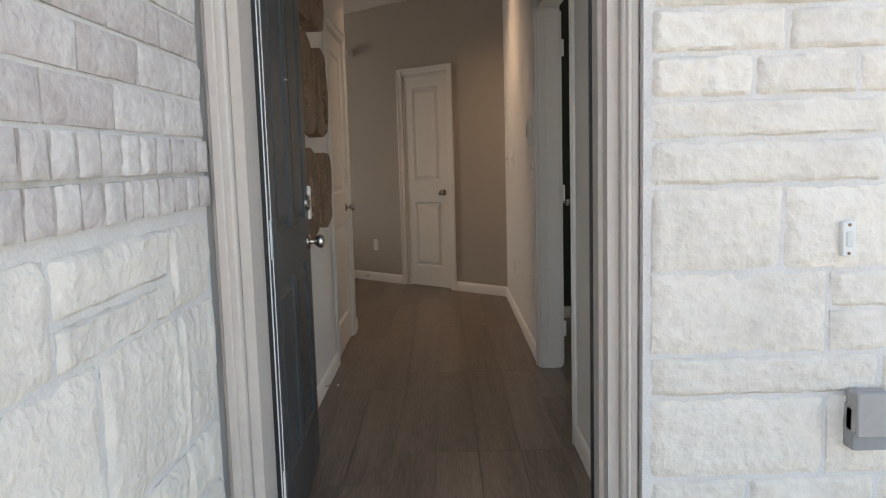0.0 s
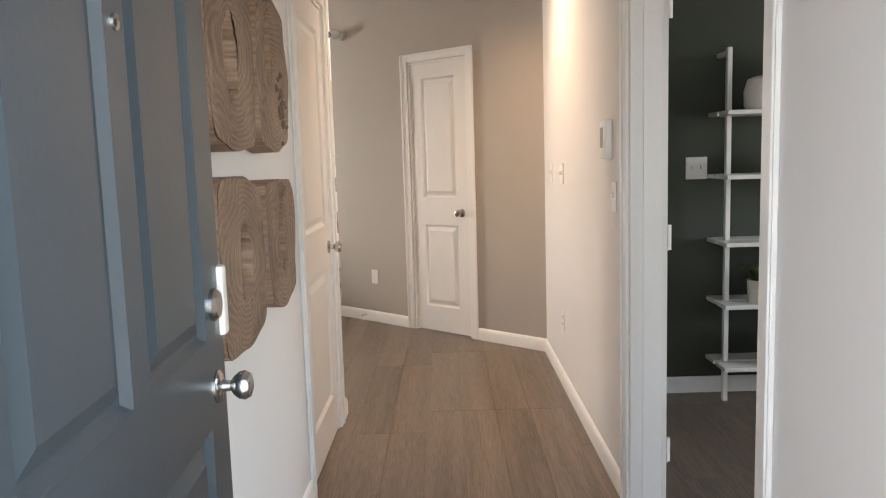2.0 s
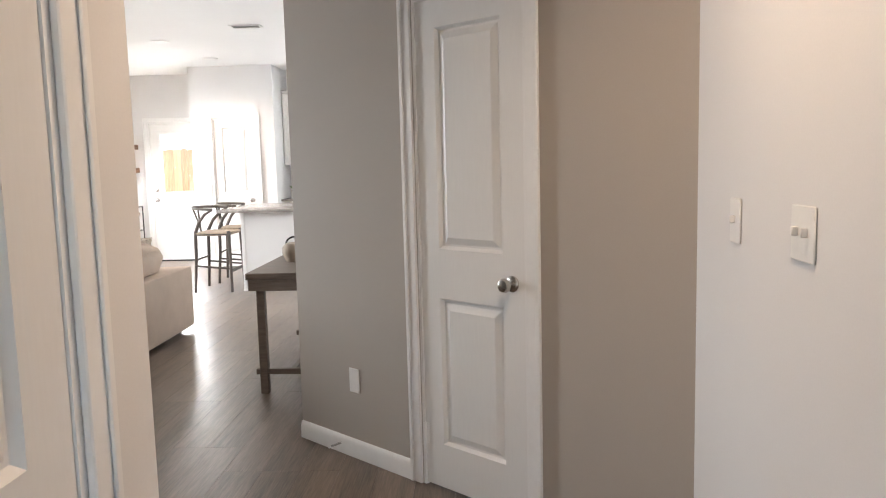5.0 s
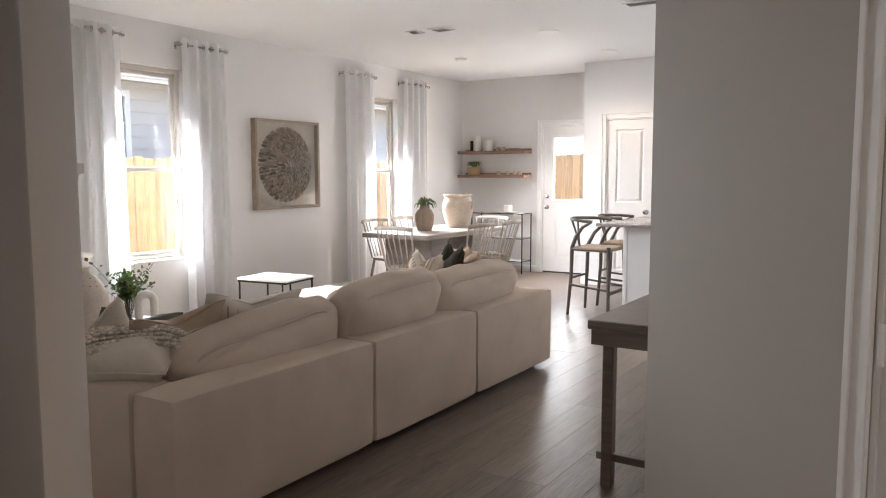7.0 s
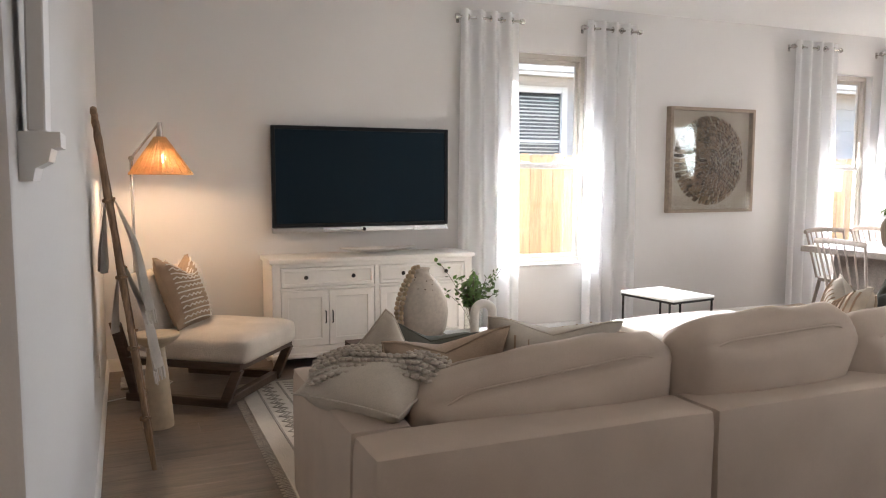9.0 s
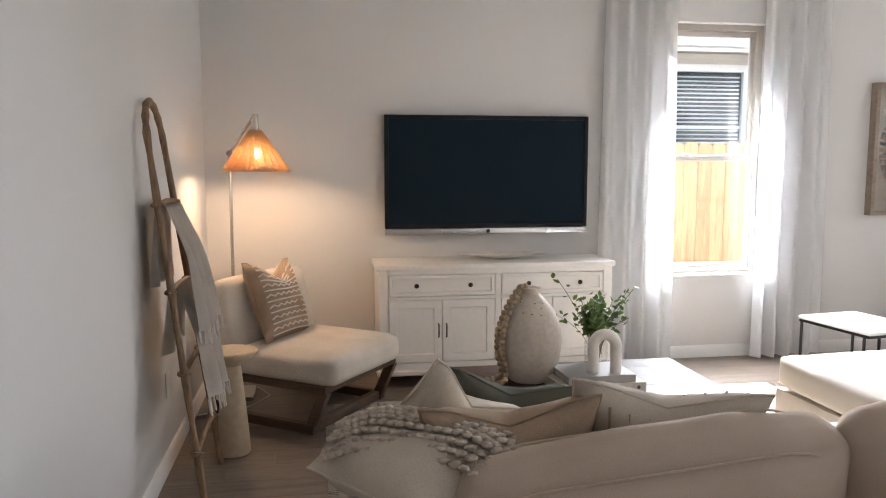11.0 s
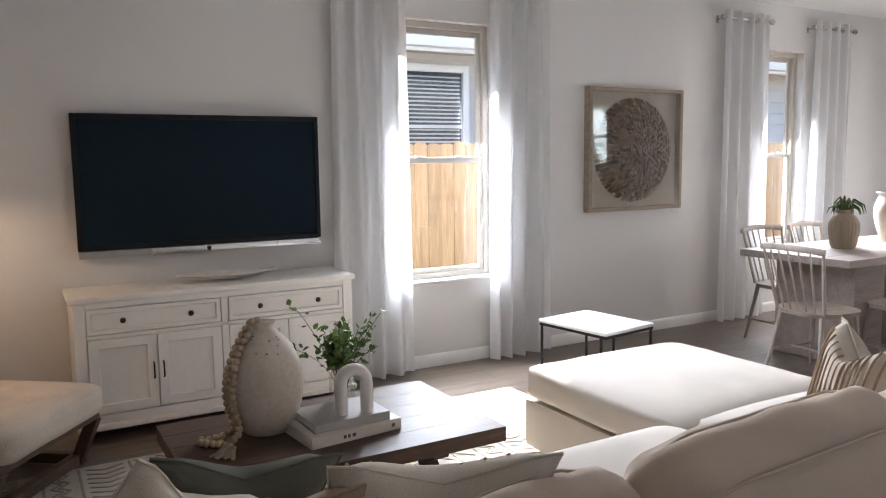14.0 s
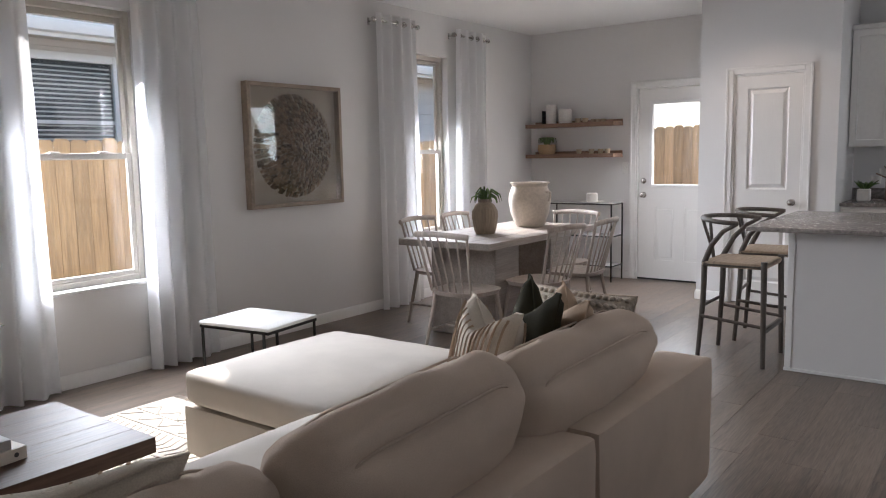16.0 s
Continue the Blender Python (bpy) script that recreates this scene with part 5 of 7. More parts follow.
# curtains on their short rods
def curtain(y0, y1, seed):
    root = thing("curtain", "white sheer grommet curtain panel hanging to the floor", "curtain", Matrix.Translation((WX + 0.10, (y0 + y1) / 2, 0)), "sheer curtains")
    bm = bmesh.new()
    w, n, mr = y1 - y0, 72, 18
    g = {}
    cr = random.Random(seed)
    ph = [cr.uniform(0, 6) for _ in range(4)]
    for i in range(n + 1):
        u = i / n
        for j in range(mr + 1):
            v = j / mr
            z = 0.015 + v * 2.60
            low = 1 - v
            yy = (u - 0.5) * w * (1.0 + 0.10 * low) + 0.02 * low * math.sin(7 * u + ph[0])
            xx = (0.030 + 0.016 * low) * math.sin(u * 2 * math.pi * 4 + 0.5 * low * math.sin(ph[1] + 6 * u)) + 0.012 * low * math.sin(u * 31 + ph[2] + 2 * low)
            g[i, j] = bm.verts.new((xx, yy, z))
    for i in range(n):
        for j in range(mr):
            bm.faces.new((g[i, j], g[i + 1, j], g[i + 1, j + 1], g[i, j + 1]))
    bmesh.ops.solidify(bm, geom=bm.faces[:], thickness=0.0015)
    panel = part("panel", bm, "curtain", root, angle=80)
    for k in range(5):
        yy = ((k + 0.5) / 5 - 0.5) * w * 0.96
        ring = T([(0.022 * math.cos(a), yy, 2.555 + 0.022 * math.sin(a)) for a in [q / 14 * 2 * math.pi for q in range(15)]], 0.005, 6)
        part("grommet", ring, "chrome", panel)
    rod = thing("curtain_rod", "short brushed nickel curtain rod with end caps", "curtain rod", Matrix.Translation((WX + 0.10, (y0 + y1) / 2, 2.555)), "short curtain rods")
    part("rod", C((0, -w / 2 - 0.015, 0), (0, w / 2 + 0.015, 0), 0.010, n=12), "chrome", rod)
    for s in (-1, 1):
        part("finial", L([(0.010, 0), (0.020, 0.004), (0.024, 0.02), (0.020, 0.036), (0.0, 0.038)], 18), "chrome", rod, at=Matrix.Translation((0, s * (w / 2 + 0.012), 0)) @ Matrix.Rotation(radians(-90 * s), 4, "X"))
        part("bracket", box(C((-0.098, s * (w / 2 - 0.01), 0), (0, s * (w / 2 - 0.01), 0), 0.006, n=10), -0.0995, -0.094, s * (w / 2 - 0.01) - 0.012, s * (w / 2 - 0.01) + 0.012, -0.03, 0.03), "chrome", rod)


for k, (a, b) in enumerate(((8.97, 9.47), (10.11, 10.60), (12.42, 12.96), (13.60, 14.13))):
    curtain(a, b, k + 2)

# framed disc of wooden chips behind glass
art = thing("wall_art", "square shadow-box frame holding a radial disc of wooden chips", "wall art", Matrix.Translation((WX, 11.505, 1.482)))
hw, hh = 0.487, 0.473
bm = bmesh.new()
for a, b, c, d in ((-hw, -hw + 0.03, -hh, hh), (hw - 0.03, hw, -hh, hh), (-hw + 0.03, hw - 0.03, -hh, -hh + 0.03), (-hw + 0.03, hw - 0.03, hh - 0.03, hh)):
    box(bm, 0.0, 0.066, a, b, c, d, r=0.002)
part("frame", bm, "art_frame", art)
part("backing", B(0.0, 0.012, -hw + 0.03, hw - 0.03, -hh + 0.03, hh - 0.03), "art_back", art)
bm = bmesh.new()
ar = random.Random(4)
rad = 0.035
while rad < 0.385:
    cnt = max(6, int(2 * math.pi * rad / 0.038))
    for k in range(cnt):
        a = (k + 0.5 * (int(rad * 1000) % 2)) / cnt * 2 * math.pi + ar.uniform(-0.03, 0.03)
        tilt = radians(46 + ar.uniform(-12, 12))
        mm = Matrix.Translation((0.016, rad * math.cos(a), rad * math.sin(a))) @ Matrix.Rotation(a, 4, "X") @ Matrix.Rotation(0, 4, "Z") @ Matrix.Rotation(tilt, 4, "Z")
        got = bmesh.ops.create_cube(bm, size=1.0, matrix=mm @ Matrix.Diagonal((0.007, 0.058, 0.027, 1)))
        for v in got["verts"]:
            if v.co.x < 0.0125:
                v.co.x = 0.0125
    rad += 0.029
tagged(part("wood_chip_disc", bm, "art_chip", art), "dense rings of small brown wooden chips", kind="stuff")
gp = part("pane", B(0.054, 0.057, -hw + 0.03, hw - 0.03, -hh + 0.03, hh - 0.03), "glass", art)
gp.visible_shadow = False

# ---- outside: fences and the house next door ----


def fence_run(name, a, b, z0, z1, face):
    """Cedar pickets from a to b in plan with two rails on the far side."""
    a, b = Vector((*a, 0)), Vector((*b, 0))
    d = b - a
    root = thing(name, "new cedar picket fence with dog-eared boards", "fence", Matrix.Translation(a) @ Matrix.Rotation(math.atan2(d.y, d.x), 4, "Z"))
    fr2 = random.Random(len(name) + int(d.length))
    meshes = []
    for k in range(4):
        w = 0.138
        bm = bmesh.new()
        prof = [(0, z0), (w, z0), (w, z1 - 0.03), (w - 0.025, z1), (0.025, z1), (0, z1 - 0.03)]
        lo = [bm.verts.new((x, 0, z)) for x, z in prof]
        hi = [bm.verts.new((x, 0.016, z)) for x, z in prof]
        bm.faces.new(lo)
        bm.faces.new(hi[::-1])
        for i in range(6):
            j = (i + 1) % 6
            bm.faces.new((lo[i], hi[i], hi[j], lo[j]))
        meshes.append(mesh_of("picket", bm, "fence"))
    n = int(d.length / 0.142)
    for k in range(n):
        ob = new("picket", meshes[k % 4])
        ob.parent = root
        ob.matrix_basis = Matrix.Translation((k * 0.142, 0.004 * fr2.random(), 0.012 * fr2.uniform(-1, 1)))
    for z in (z0 + 0.3, z1 - 0.35):
        part("rail", B(0, d.length, 0.022 * face if face > 0 else -0.06, 0.06 if face > 0 else -0.005, z, z + 0.08), "fence", root)
    return root


fence_run("fence", (-7.55, 5.0), (-7.55, 18.8), -0.29, 1.58, 1)
fence_run("fence", (-7.5, 18.6), (2.0, 18.6), -0.29, 1.75, 1)
tall = fence_run("fence", (-2.2, 18.2), (-2.2, 15.6), -0.29, 2.0, 1)

nb = thing("neighbour_house", "single-storey house next door with greige lap siding", "house", Matrix.Translation((-9.6, 0, -0.30)))
NW = ((11.33, 12.30),)
bm = bmesh.new()
box(bm, -0.12, -0.03, 2.0, 20.0, 0, 3.45)
part("wall", bm, "siding", nb)
for k in range(19):
    z = 0.1 + k * 0.178
    bm = bmesh.new()
    segs, y = [], 2.0
    for a, b in NW:
        if 1.36 < z + 0.1 < 2.88:
            segs.append((y, a - 0.09))
            y = b + 0.09
    segs.append((y, 20.0))
    for a, b in segs:
        vs = [bm.verts.new(p) for p in ((-0.03, a, z + 0.18), (-0.028, a, z + 0.18), (-0.006, a, z), (-0.03, a, z), (-0.03, b, z + 0.18), (-0.028, b, z + 0.18), (-0.006, b, z), (-0.03, b, z))]
        for q in ((0, 1, 2, 3), (4, 7, 6, 5), (1, 5, 6, 2), (0, 4, 5, 1), (2, 6, 7, 3)):
            bm.faces.new([vs[i] for i in q])
    part("siding_board", bm, "siding", nb)
for a, b in NW:
    win = bmesh.new()
    z0, z1 = 1.46, 2.80
    for p, q, r, s in ((a - 0.09, a, z0 - 0.09, z1 + 0.09), (b, b + 0.09, z0 - 0.09, z1 + 0.09), (a, b, z0 - 0.09, z0), (a, b, z1, z1 + 0.09)):
        box(win, -0.01, 0.028, p, q, r, s, r=0.003)
    box(win, -0.02, 0.005, a, b, (z0 + z1) / 2 - 0.02, (z0 + z1) / 2 + 0.02)
    w = part("window", win, "trim", nb, "white trimmed window with lowered blinds")
    part("pane", B(-0.024, -0.020, a, b, z0, z1), "glass", w)
    # flat dark sheet in place of the unlit room behind the blinds
    part("shade_sheet", B(-0.0295, -0.0285, a, b, z0, z1), "room_shade", w)
    bm = bmesh.new()
    for k in range(26):
        z = z0 + 0.03 + k * 0.05
        vs = [bm.verts.new(p) for p in ((-0.0275, a + 0.02, z + 0.011), (-0.0275, b - 0.02, z + 0.011 + 0.004 * math.sin(k)), (-0.0255, b - 0.02, z - 0.008), (-0.0255, a + 0.02, z - 0.008))]
        bm.faces.new(vs)
    part("blind", bm, "blind", w, "half-tilted white blind slats")
bm = bmesh.new()
box(bm, -0.03, 0.42, 1.8, 20.2, 3.02, 3.06)
part("soffit", bm, "soffit", nb)
part("fascia", B(0.42, 0.445, 1.8, 20.2, 2.98, 3.16), "trim", nb)
bm = bmesh.new()
pr = [(0.445, 3.02), (0.53, 3.03), (0.56, 3.10), (0.56, 3.15), (0.545, 3.15), (0.54, 3.11), (0.445, 3.06)]
e = [[bm.verts.new((x, y, z)) for x, z in pr] for y in (1.8, 20.2)]
for i in range(len(pr)):
    j = (i + 1) % len(pr)
    bm.faces.new((e[0][i], e[1][i], e[1][j], e[0][j]))
part("gutter", bm, "trim", nb)
bm = bmesh.new()
vs = [bm.verts.new(p) for p in ((0.46, 1.7, 3.17), (0.46, 20.3, 3.17), (-4.2, 20.3, 5.3), (-4.2, 1.7, 5.3), (0.46, 1.7, 3.12), (0.46, 20.3, 3.12), (-4.2, 20.3, 5.22), (-4.2, 1.7, 5.22))]
for q in ((0, 1, 2, 3), (4, 7, 6, 5), (0, 4, 5, 1), (1, 5, 6, 2), (3, 2, 6, 7), (0, 3, 7, 4)):
    bm.faces.new([vs[i] for i in q])
part("roof", bm, "shingle", nb)
solo("patio_slab", B(-5.9, -0.2, 15.45, 17.6, -0.30, -0.06, r=0.01), "concrete", "grey concrete patio slab outside the garden door", "patio", kind="structure")

# ---- dining corner and kitchen ----
TX0, TX1, TY0, TY1, TZ = -4.87, -4.03, 11.78, 13.46, 0.76
dtb = thing("dining_table", "bleached oak dining table on two slab pedestals", "dining table", Matrix.Translation(((TX0 + TX1) / 2, (TY0 + TY1) / 2, 0)))
tw, tl = (TX1 - TX0) / 2, (TY1 - TY0) / 2
for k in range(4):
    x0 = -tw + k * tw / 2
    part("top_board", B(x0 + 0.0005, x0 + tw / 2 - 0.0005, -tl, tl, TZ - 0.05, TZ, r=0.004), "dining_top", dtb)
for s in (-1, 1):
    part("pedestal", B(-0.30, 0.30, s * 0.42 - 0.17, s * 0.42 + 0.17, 0, TZ - 0.05, r=0.008), "dining_top", dtb)


def dining_chair():
    root = thing("dining_chair", "whitewashed oak spindle-back dining chair", "dining chair", None, "chairs round the dining table")
    bm = bmesh.new()
    n = 20
    top, low = [], []
    for k in range(n):
        a = 2 * math.pi * k / n
        c, s = math.cos(a), math.sin(a)
        x = 0.225 * abs(c) ** 0.7 * (1 if c > 0 else -1) * (1.0 + 0.06 * s)
        y = 0.215 * abs(s) ** 0.7 * (1 if s > 0 else -1)
        top.append(bm.verts.new((x, y, 0.448)))
        low.append(bm.verts.new((x * 0.93, y * 0.93, 0.418)))
    mid = bm.verts.new((0, 0, 0.437))
    for k in range(n):
        j = (k + 1) % n
        bm.faces.new((top[k], top[j], mid))
        bm.faces.new((top[k], low[k], low[j], top[j]))
    bm.faces.new(low)
    part("seat", bm, "pale_wood", root, angle=50)
    for sx in (-1, 1):
        for sy in (-1, 1):
            part("leg", C((sx * 0.205, sy * 0.215, 0), (sx * 0.15, sy * 0.15, 0.425), 0.011, 0.016, 12), "pale_wood", root)
        part("side_stretcher", C((sx * 0.19, -0.19, 0.16), (sx * 0.19, 0.19, 0.16), 0.009, n=10), "pale_wood", root)
    part("cross_stretcher", C((-0.19, 0, 0.16), (0.19, 0, 0.16), 0.009, n=10), "pale_wood", root)
    rail = [(0.235 * q, -0.30 + 0.045 * q * q, 0.855 - 0.01 * q * q) for q in [k / 8 - 1 for k in range(17)]]
    bm = bmesh.new()
    tube(bm, rail, 0.014, 10)
    for v in bm.verts:
        v.co.z = 0.85 + (v.co.z - 0.85) * 1.5
    part("top_rail", bm, "pale_wood", root)
    for k in range(7):
        q = (k - 3) / 3
        end = k in (0, 6)
        part("back_post" if end else "spindle", C((0.175 * q, -0.175 + 0.015 * q * q, 0.44), (0.222 * q, -0.30 + 0.045 * q * q, 0.85), 0.011 if end else 0.0065, 0.010 if end else 0.006, 10), "pale_wood", root)
    return root


ch = dining_chair()
ch.matrix_world = pose(-4.18, 11.69, 0, 0, 0, -4)
for x, y, a in ((-3.94, 12.30, 84), (-3.92, 12.88, 94), (-4.90, 12.38, -92), (-4.91, 12.95, -86), (-4.28, 13.30, 178)):
    copy_thing(ch, pose(x, y, 0, 0, 0, a))

# on the table
pv = thing("planter_vase", "ribbed taupe vase holding a small air plant", "vase", Matrix.Translation((-4.47, 12.38, TZ)))
part("body", L([(0.0, 0.0), (0.075, 0.0), (0.088, 0.03), (0.104, 0.13), (0.102, 0.18), (0.078, 0.225), (0.052, 0.25), (0.054, 0.275), (0.046, 0.275), (0.044, 0.24), (0.0, 0.235)], 48, 24, 0.05), "ceramic_tan", pv)
bm = bmesh.new()
pr2 = random.Random(2)
for k in range(22):
    a = pr2.uniform(0, 6.28)
    r = pr2.uniform(0.06, 0.13)
    h = pr2.uniform(0.02, 0.09)
    tube(bm, [(0.015 * math.cos(a), 0.015 * math.sin(a), 0.25), (0.5 * r * math.cos(a), 0.5 * r * math.sin(a), 0.28 + h), (r * math.cos(a), r * math.sin(a), 0.27 + h * 0.6), (1.15 * r * math.cos(a), 1.15 * r * math.sin(a), 0.24 + h * 0.2)], 0.006, 5, [0.007, 0.008, 0.006, 0.001])
part("leaves", bm, "leaf", pv)
uv = thing("urn_vase", "large rustic cream pottery urn on the dining table", "vase", Matrix.Translation((-4.47, 13.08, TZ)))
part("body", L([(0.0, 0.0), (0.115, 0.0), (0.135, 0.03), (0.165, 0.12), (0.182, 0.21), (0.180, 0.27), (0.160, 0.325), (0.150, 0.345), (0.158, 0.365), (0.170, 0.372), (0.170, 0.38), (0.150, 0.38), (0.140, 0.34), (0.0, 0.30)], 48), "ceramic", uv)
part("handle_lug", T([(0.152, -0.02, 0.30), (0.20, 0, 0.295), (0.19, 0.01, 0.24), (0.176, 0, 0.22)], 0.012, 8), "ceramic", uv)

# floating shelves and what stands on them
for z, items in ((1.711, "upper"), (1.372, "lower")):
    sh2 = thing("floating_shelf", "walnut floating shelf on the back wall", "shelf", Matrix.Translation((-5.095, BACK, z)), "floating shelves")
    part("board", B(-0.54, 0.54, -0.245, -0.02, -0.042, 0, r=0.003), "shelf_wood", sh2)
    part("back_ledge", B(-0.54, 0.54, -0.02, -0.001, -0.042, 0.03, r=0.003), "shelf_wood", sh2)


def canister(x, y, z, r, h, mat, name, label):
    root = thing(name, label, "jar", Matrix.Translation((x, y, z)), "jars on the shelves")
    part("body", L([(0, 0), (r * 0.94, 0), (r, 0.006), (r, h - 0.006), (r * 0.94, h), (0, h)], 24), mat, root)
    return root


def cup(x, y, z, r=0.03, h=0.045, mat="cone"):
    root = thing("cup", "small tan wooden cup on the shelf", "cup", Matrix.Translation((x, y, z)), "cups on the shelves")
    part("body", L([(0, 0), (r * 0.7, 0), (r * 0.95, h * 0.5), (r, h), (r * 0.88, h), (r * 0.6, 0.008), (0, 0.008)], 20), mat, root)


canister(-5.36, BACK - 0.13, 1.711, 0.062, 0.21, "ceramic_white", "canister", "tall white ceramic canister on the shelf")
canister(-5.19, BACK - 0.12, 1.711, 0.075, 0.155, "ceramic_white", "canister", "short white ceramic canister on the shelf")
bk = thing("bookend", "thin dark metal bookend beside the canister", "bookend", Matrix.Translation((-5.45, BACK - 0.13, 1.711)))
part("bracket", box(B(-0.005, 0.0, -0.05, 0.05, 0, 0.15), 0.0, 0.09, -0.05, 0.05, 0, 0.004), "dark_metal", bk)
for x in (-5.03, -4.94):
    cup(x, BACK - 0.13, 1.711, 0.034, 0.05)
for x in (-4.86, -4.80, -4.74):
    cup(x, BACK - 0.10, 1.711, 0.026, 0.035, "ceramic_tan")
for x in (-5.02, -4.87, -4.76, -4.68):
    cup(x, BACK - 0.12, 1.372, 0.032, 0.05, "cone")
bp = thing("basket_planter", "tan basket planter with a curling succulent on the lower shelf", "planter", Matrix.Translation((-5.42, BACK - 0.13, 1.372)))
part("basket", L([(0, 0), (0.085, 0), (0.105, 0.05), (0.10, 0.11), (0.092, 0.11), (0.09, 0.08), (0, 0.075)], 32, 28, 0.03), "rattan", bp)
bm = bmesh.new()
for k in range(20):
    a, r = pr2.uniform(0, 6.28), pr2.uniform(0.05, 0.10)
    tube(bm, [(0.02 * math.cos(a), 0.02 * math.sin(a), 0.09), (r * 0.6 * math.cos(a), r * 0.6 * math.sin(a), 0.19), (r * math.cos(a), r * math.sin(a), 0.18), (r * 1.1 * math.cos(a), r * 1.1 * math.sin(a), 0.13)], 0.006, 5, [0.007, 0.007, 0.006, 0.002])
part("leaves", bm, "leaf", bp)

# glass and metal cart
cart = thing("bar_cart", "dark metal console cart with pale shelves", "cart", Matrix.Translation((-4.92, 15.0, 0)))
for x in (-0.40, 0.40):
    for y in (-0.14, 0.14):
        part("post", C((x, y, 0), (x, y, 0.84), 0.009, n=10), "dark_metal", cart)
for z in (0.16, 0.48, 0.825):
    part("shelf", B(-0.39, 0.39, -0.13, 0.13, z, z + 0.012, r=0.002), "marble", cart)
    bm = bmesh.new()
    for y in (-0.14, 0.14):
        cyl(bm, (-0.40, y, z + 0.006), (0.40, y, z + 0.006), 0.007, n=8)
    for x in (-0.40, 0.40):
        cyl(bm, (x, -0.14, z + 0.006), (x, 0.14, z + 0.006), 0.007, n=8)
    part("shelf_rim", bm, "dark_metal", cart)
tr2 = thing("cake_stand", "white ceramic plate with a squat jar on the cart", "tableware", Matrix.Translation((-4.80, 14.98, 0.837)))
part("plate", L([(0, 0), (0.06, 0), (0.13, 0.014), (0.132, 0.02), (0.06, 0.008), (0, 0.008)], 32), "ceramic_white", tr2)
part("jar", L([(0, 0.009), (0.055, 0.009), (0.06, 0.03), (0.06, 0.10), (0.05, 0.11), (0, 0.11)], 28), "ceramic_white", tr2)

# wishbone bar stools
def stool():
    root = thing("bar_stool", "weathered grey oak bar stool with woven cord seat and bent back", "bar stool", None, "stools at the island")
    # +y is the way it faces
    bm = bmesh.new()
    soft_box(bm, 0.46, 0.40, 0.045, 0.02, (0, 0, -0.010), 8, (0, 0, 0.648))
    part("seat", bm, "rush", root, "woven paper cord seat")
    for s in (-1, 1):
        part("front_leg", C((s * 0.235, 0.205, 0), (s * 0.215, 0.19, 0.68), 0.015, 0.020, 14), "stool_wood", root)
        pts = [(s * 0.225, -0.215, 0), (s * 0.205, -0.19, 0.4), (s * 0.205, -0.185, 0.66), (s * 0.235, -0.13, 0.78), (s * 0.27, -0.05, 0.87), (s * 0.262, 0.03, 0.915)]
        part("rear_leg", T(pts, 0.018, 12, [0.014, 0.018, 0.020, 0.018, 0.015, 0.012]), "stool_wood", root)
        part("side_stretcher", C((s * 0.225, -0.20, 0.30), (s * 0.222, 0.20, 0.26), 0.011, n=10), "stool_wood", root)
        part("seat_rail", C((s * 0.215, -0.185, 0.645), (s * 0.215, 0.19, 0.645), 0.016, n=10), "stool_wood", root)
    part("foot_rail", B(-0.22, 0.22, 0.185, 0.21, 0.215, 0.25, r=0.006), "stool_wood", root)
    part("rear_stretcher", C((-0.21, -0.20, 0.36), (0.21, -0.20, 0.36), 0.011, n=10), "stool_wood", root)
    arc = [(0.27 * math.sin(a), -0.02 - 0.235 * math.cos(a), 0.925 + 0.015 * math.cos(a)) for a in [radians(-105 + 210 * k / 20) for k in range(21)]]
    bm = bmesh.new()
    tube(bm, arc, 0.015, 12)
    part("bent_back_rail", bm, "stool_wood", root)
    for s in (-1, 1):
        part("y_splat", T([(0, -0.19, 0.66), (s * 0.012, -0.205, 0.74), (s * 0.075, -0.245, 0.925)], 0.011, 8), "stool_wood", root)
    return root


st = stool()
st.matrix_world = pose(-2.53, 12.55, 0, 0, 0, -90)
copy_thing(st, pose(-2.50, 13.22, 0, 0, 0, -84))

# island
isl = thing("kitchen_island", "white kitchen island with a panelled end", "kitchen island", Matrix.Translation((-2.20, 12.37, 0)))
part("body", B(0, 1.15, 0, 1.18, 0.0, 0.885, r=0.003), "wall", isl)
part("base_trim", B(-0.012, 1.16, -0.012, 1.19, 0.0, 0.02, r=0.003), "trim", isl)
part("corner_trim", B(-0.008, 0.03, -0.008, 0.03, 0.02, 0.885, r=0.002), "trim", isl)
solo("island_worktop", B(-2.42, -1.02, 12.20, 13.60, 0.886, 0.916, r=0.006, seg=2), "granite", "speckled grey-brown granite worktop on the island", "worktop")
# kitchen run along the back wall
kb2 = thing("base_cabinet", "white base cabinet run below the kitchen window", "kitchen cabinet", Matrix.Translation((-2.30, BACK, 0)))
part("body", B(0.0, 1.78, -0.60, -0.004, 0.10, 0.885), "console", kb2)
part("toe_kick", B(0.0, 1.78, -0.54, -0.01, 0.0, 0.10), "black", kb2)
for k in range(4):
    part("door", B(0.01 + k * 0.445, 0.445 + k * 0.445, -0.62, -0.60, 0.14, 0.87, r=0.004), "console", kb2)
solo("kitchen_worktop", B(-2.305, -0.52, BACK - 0.63, BACK - 0.004, 0.886, 0.916, r=0.004), "granite", "speckled granite worktop along the wall", "worktop")
solo("backsplash", B(-2.305, -0.52, BACK - 0.022, BACK - 0.004, 0.918, 1.018, r=0.002), "granite", "low granite upstand behind the worktop", "upstand")
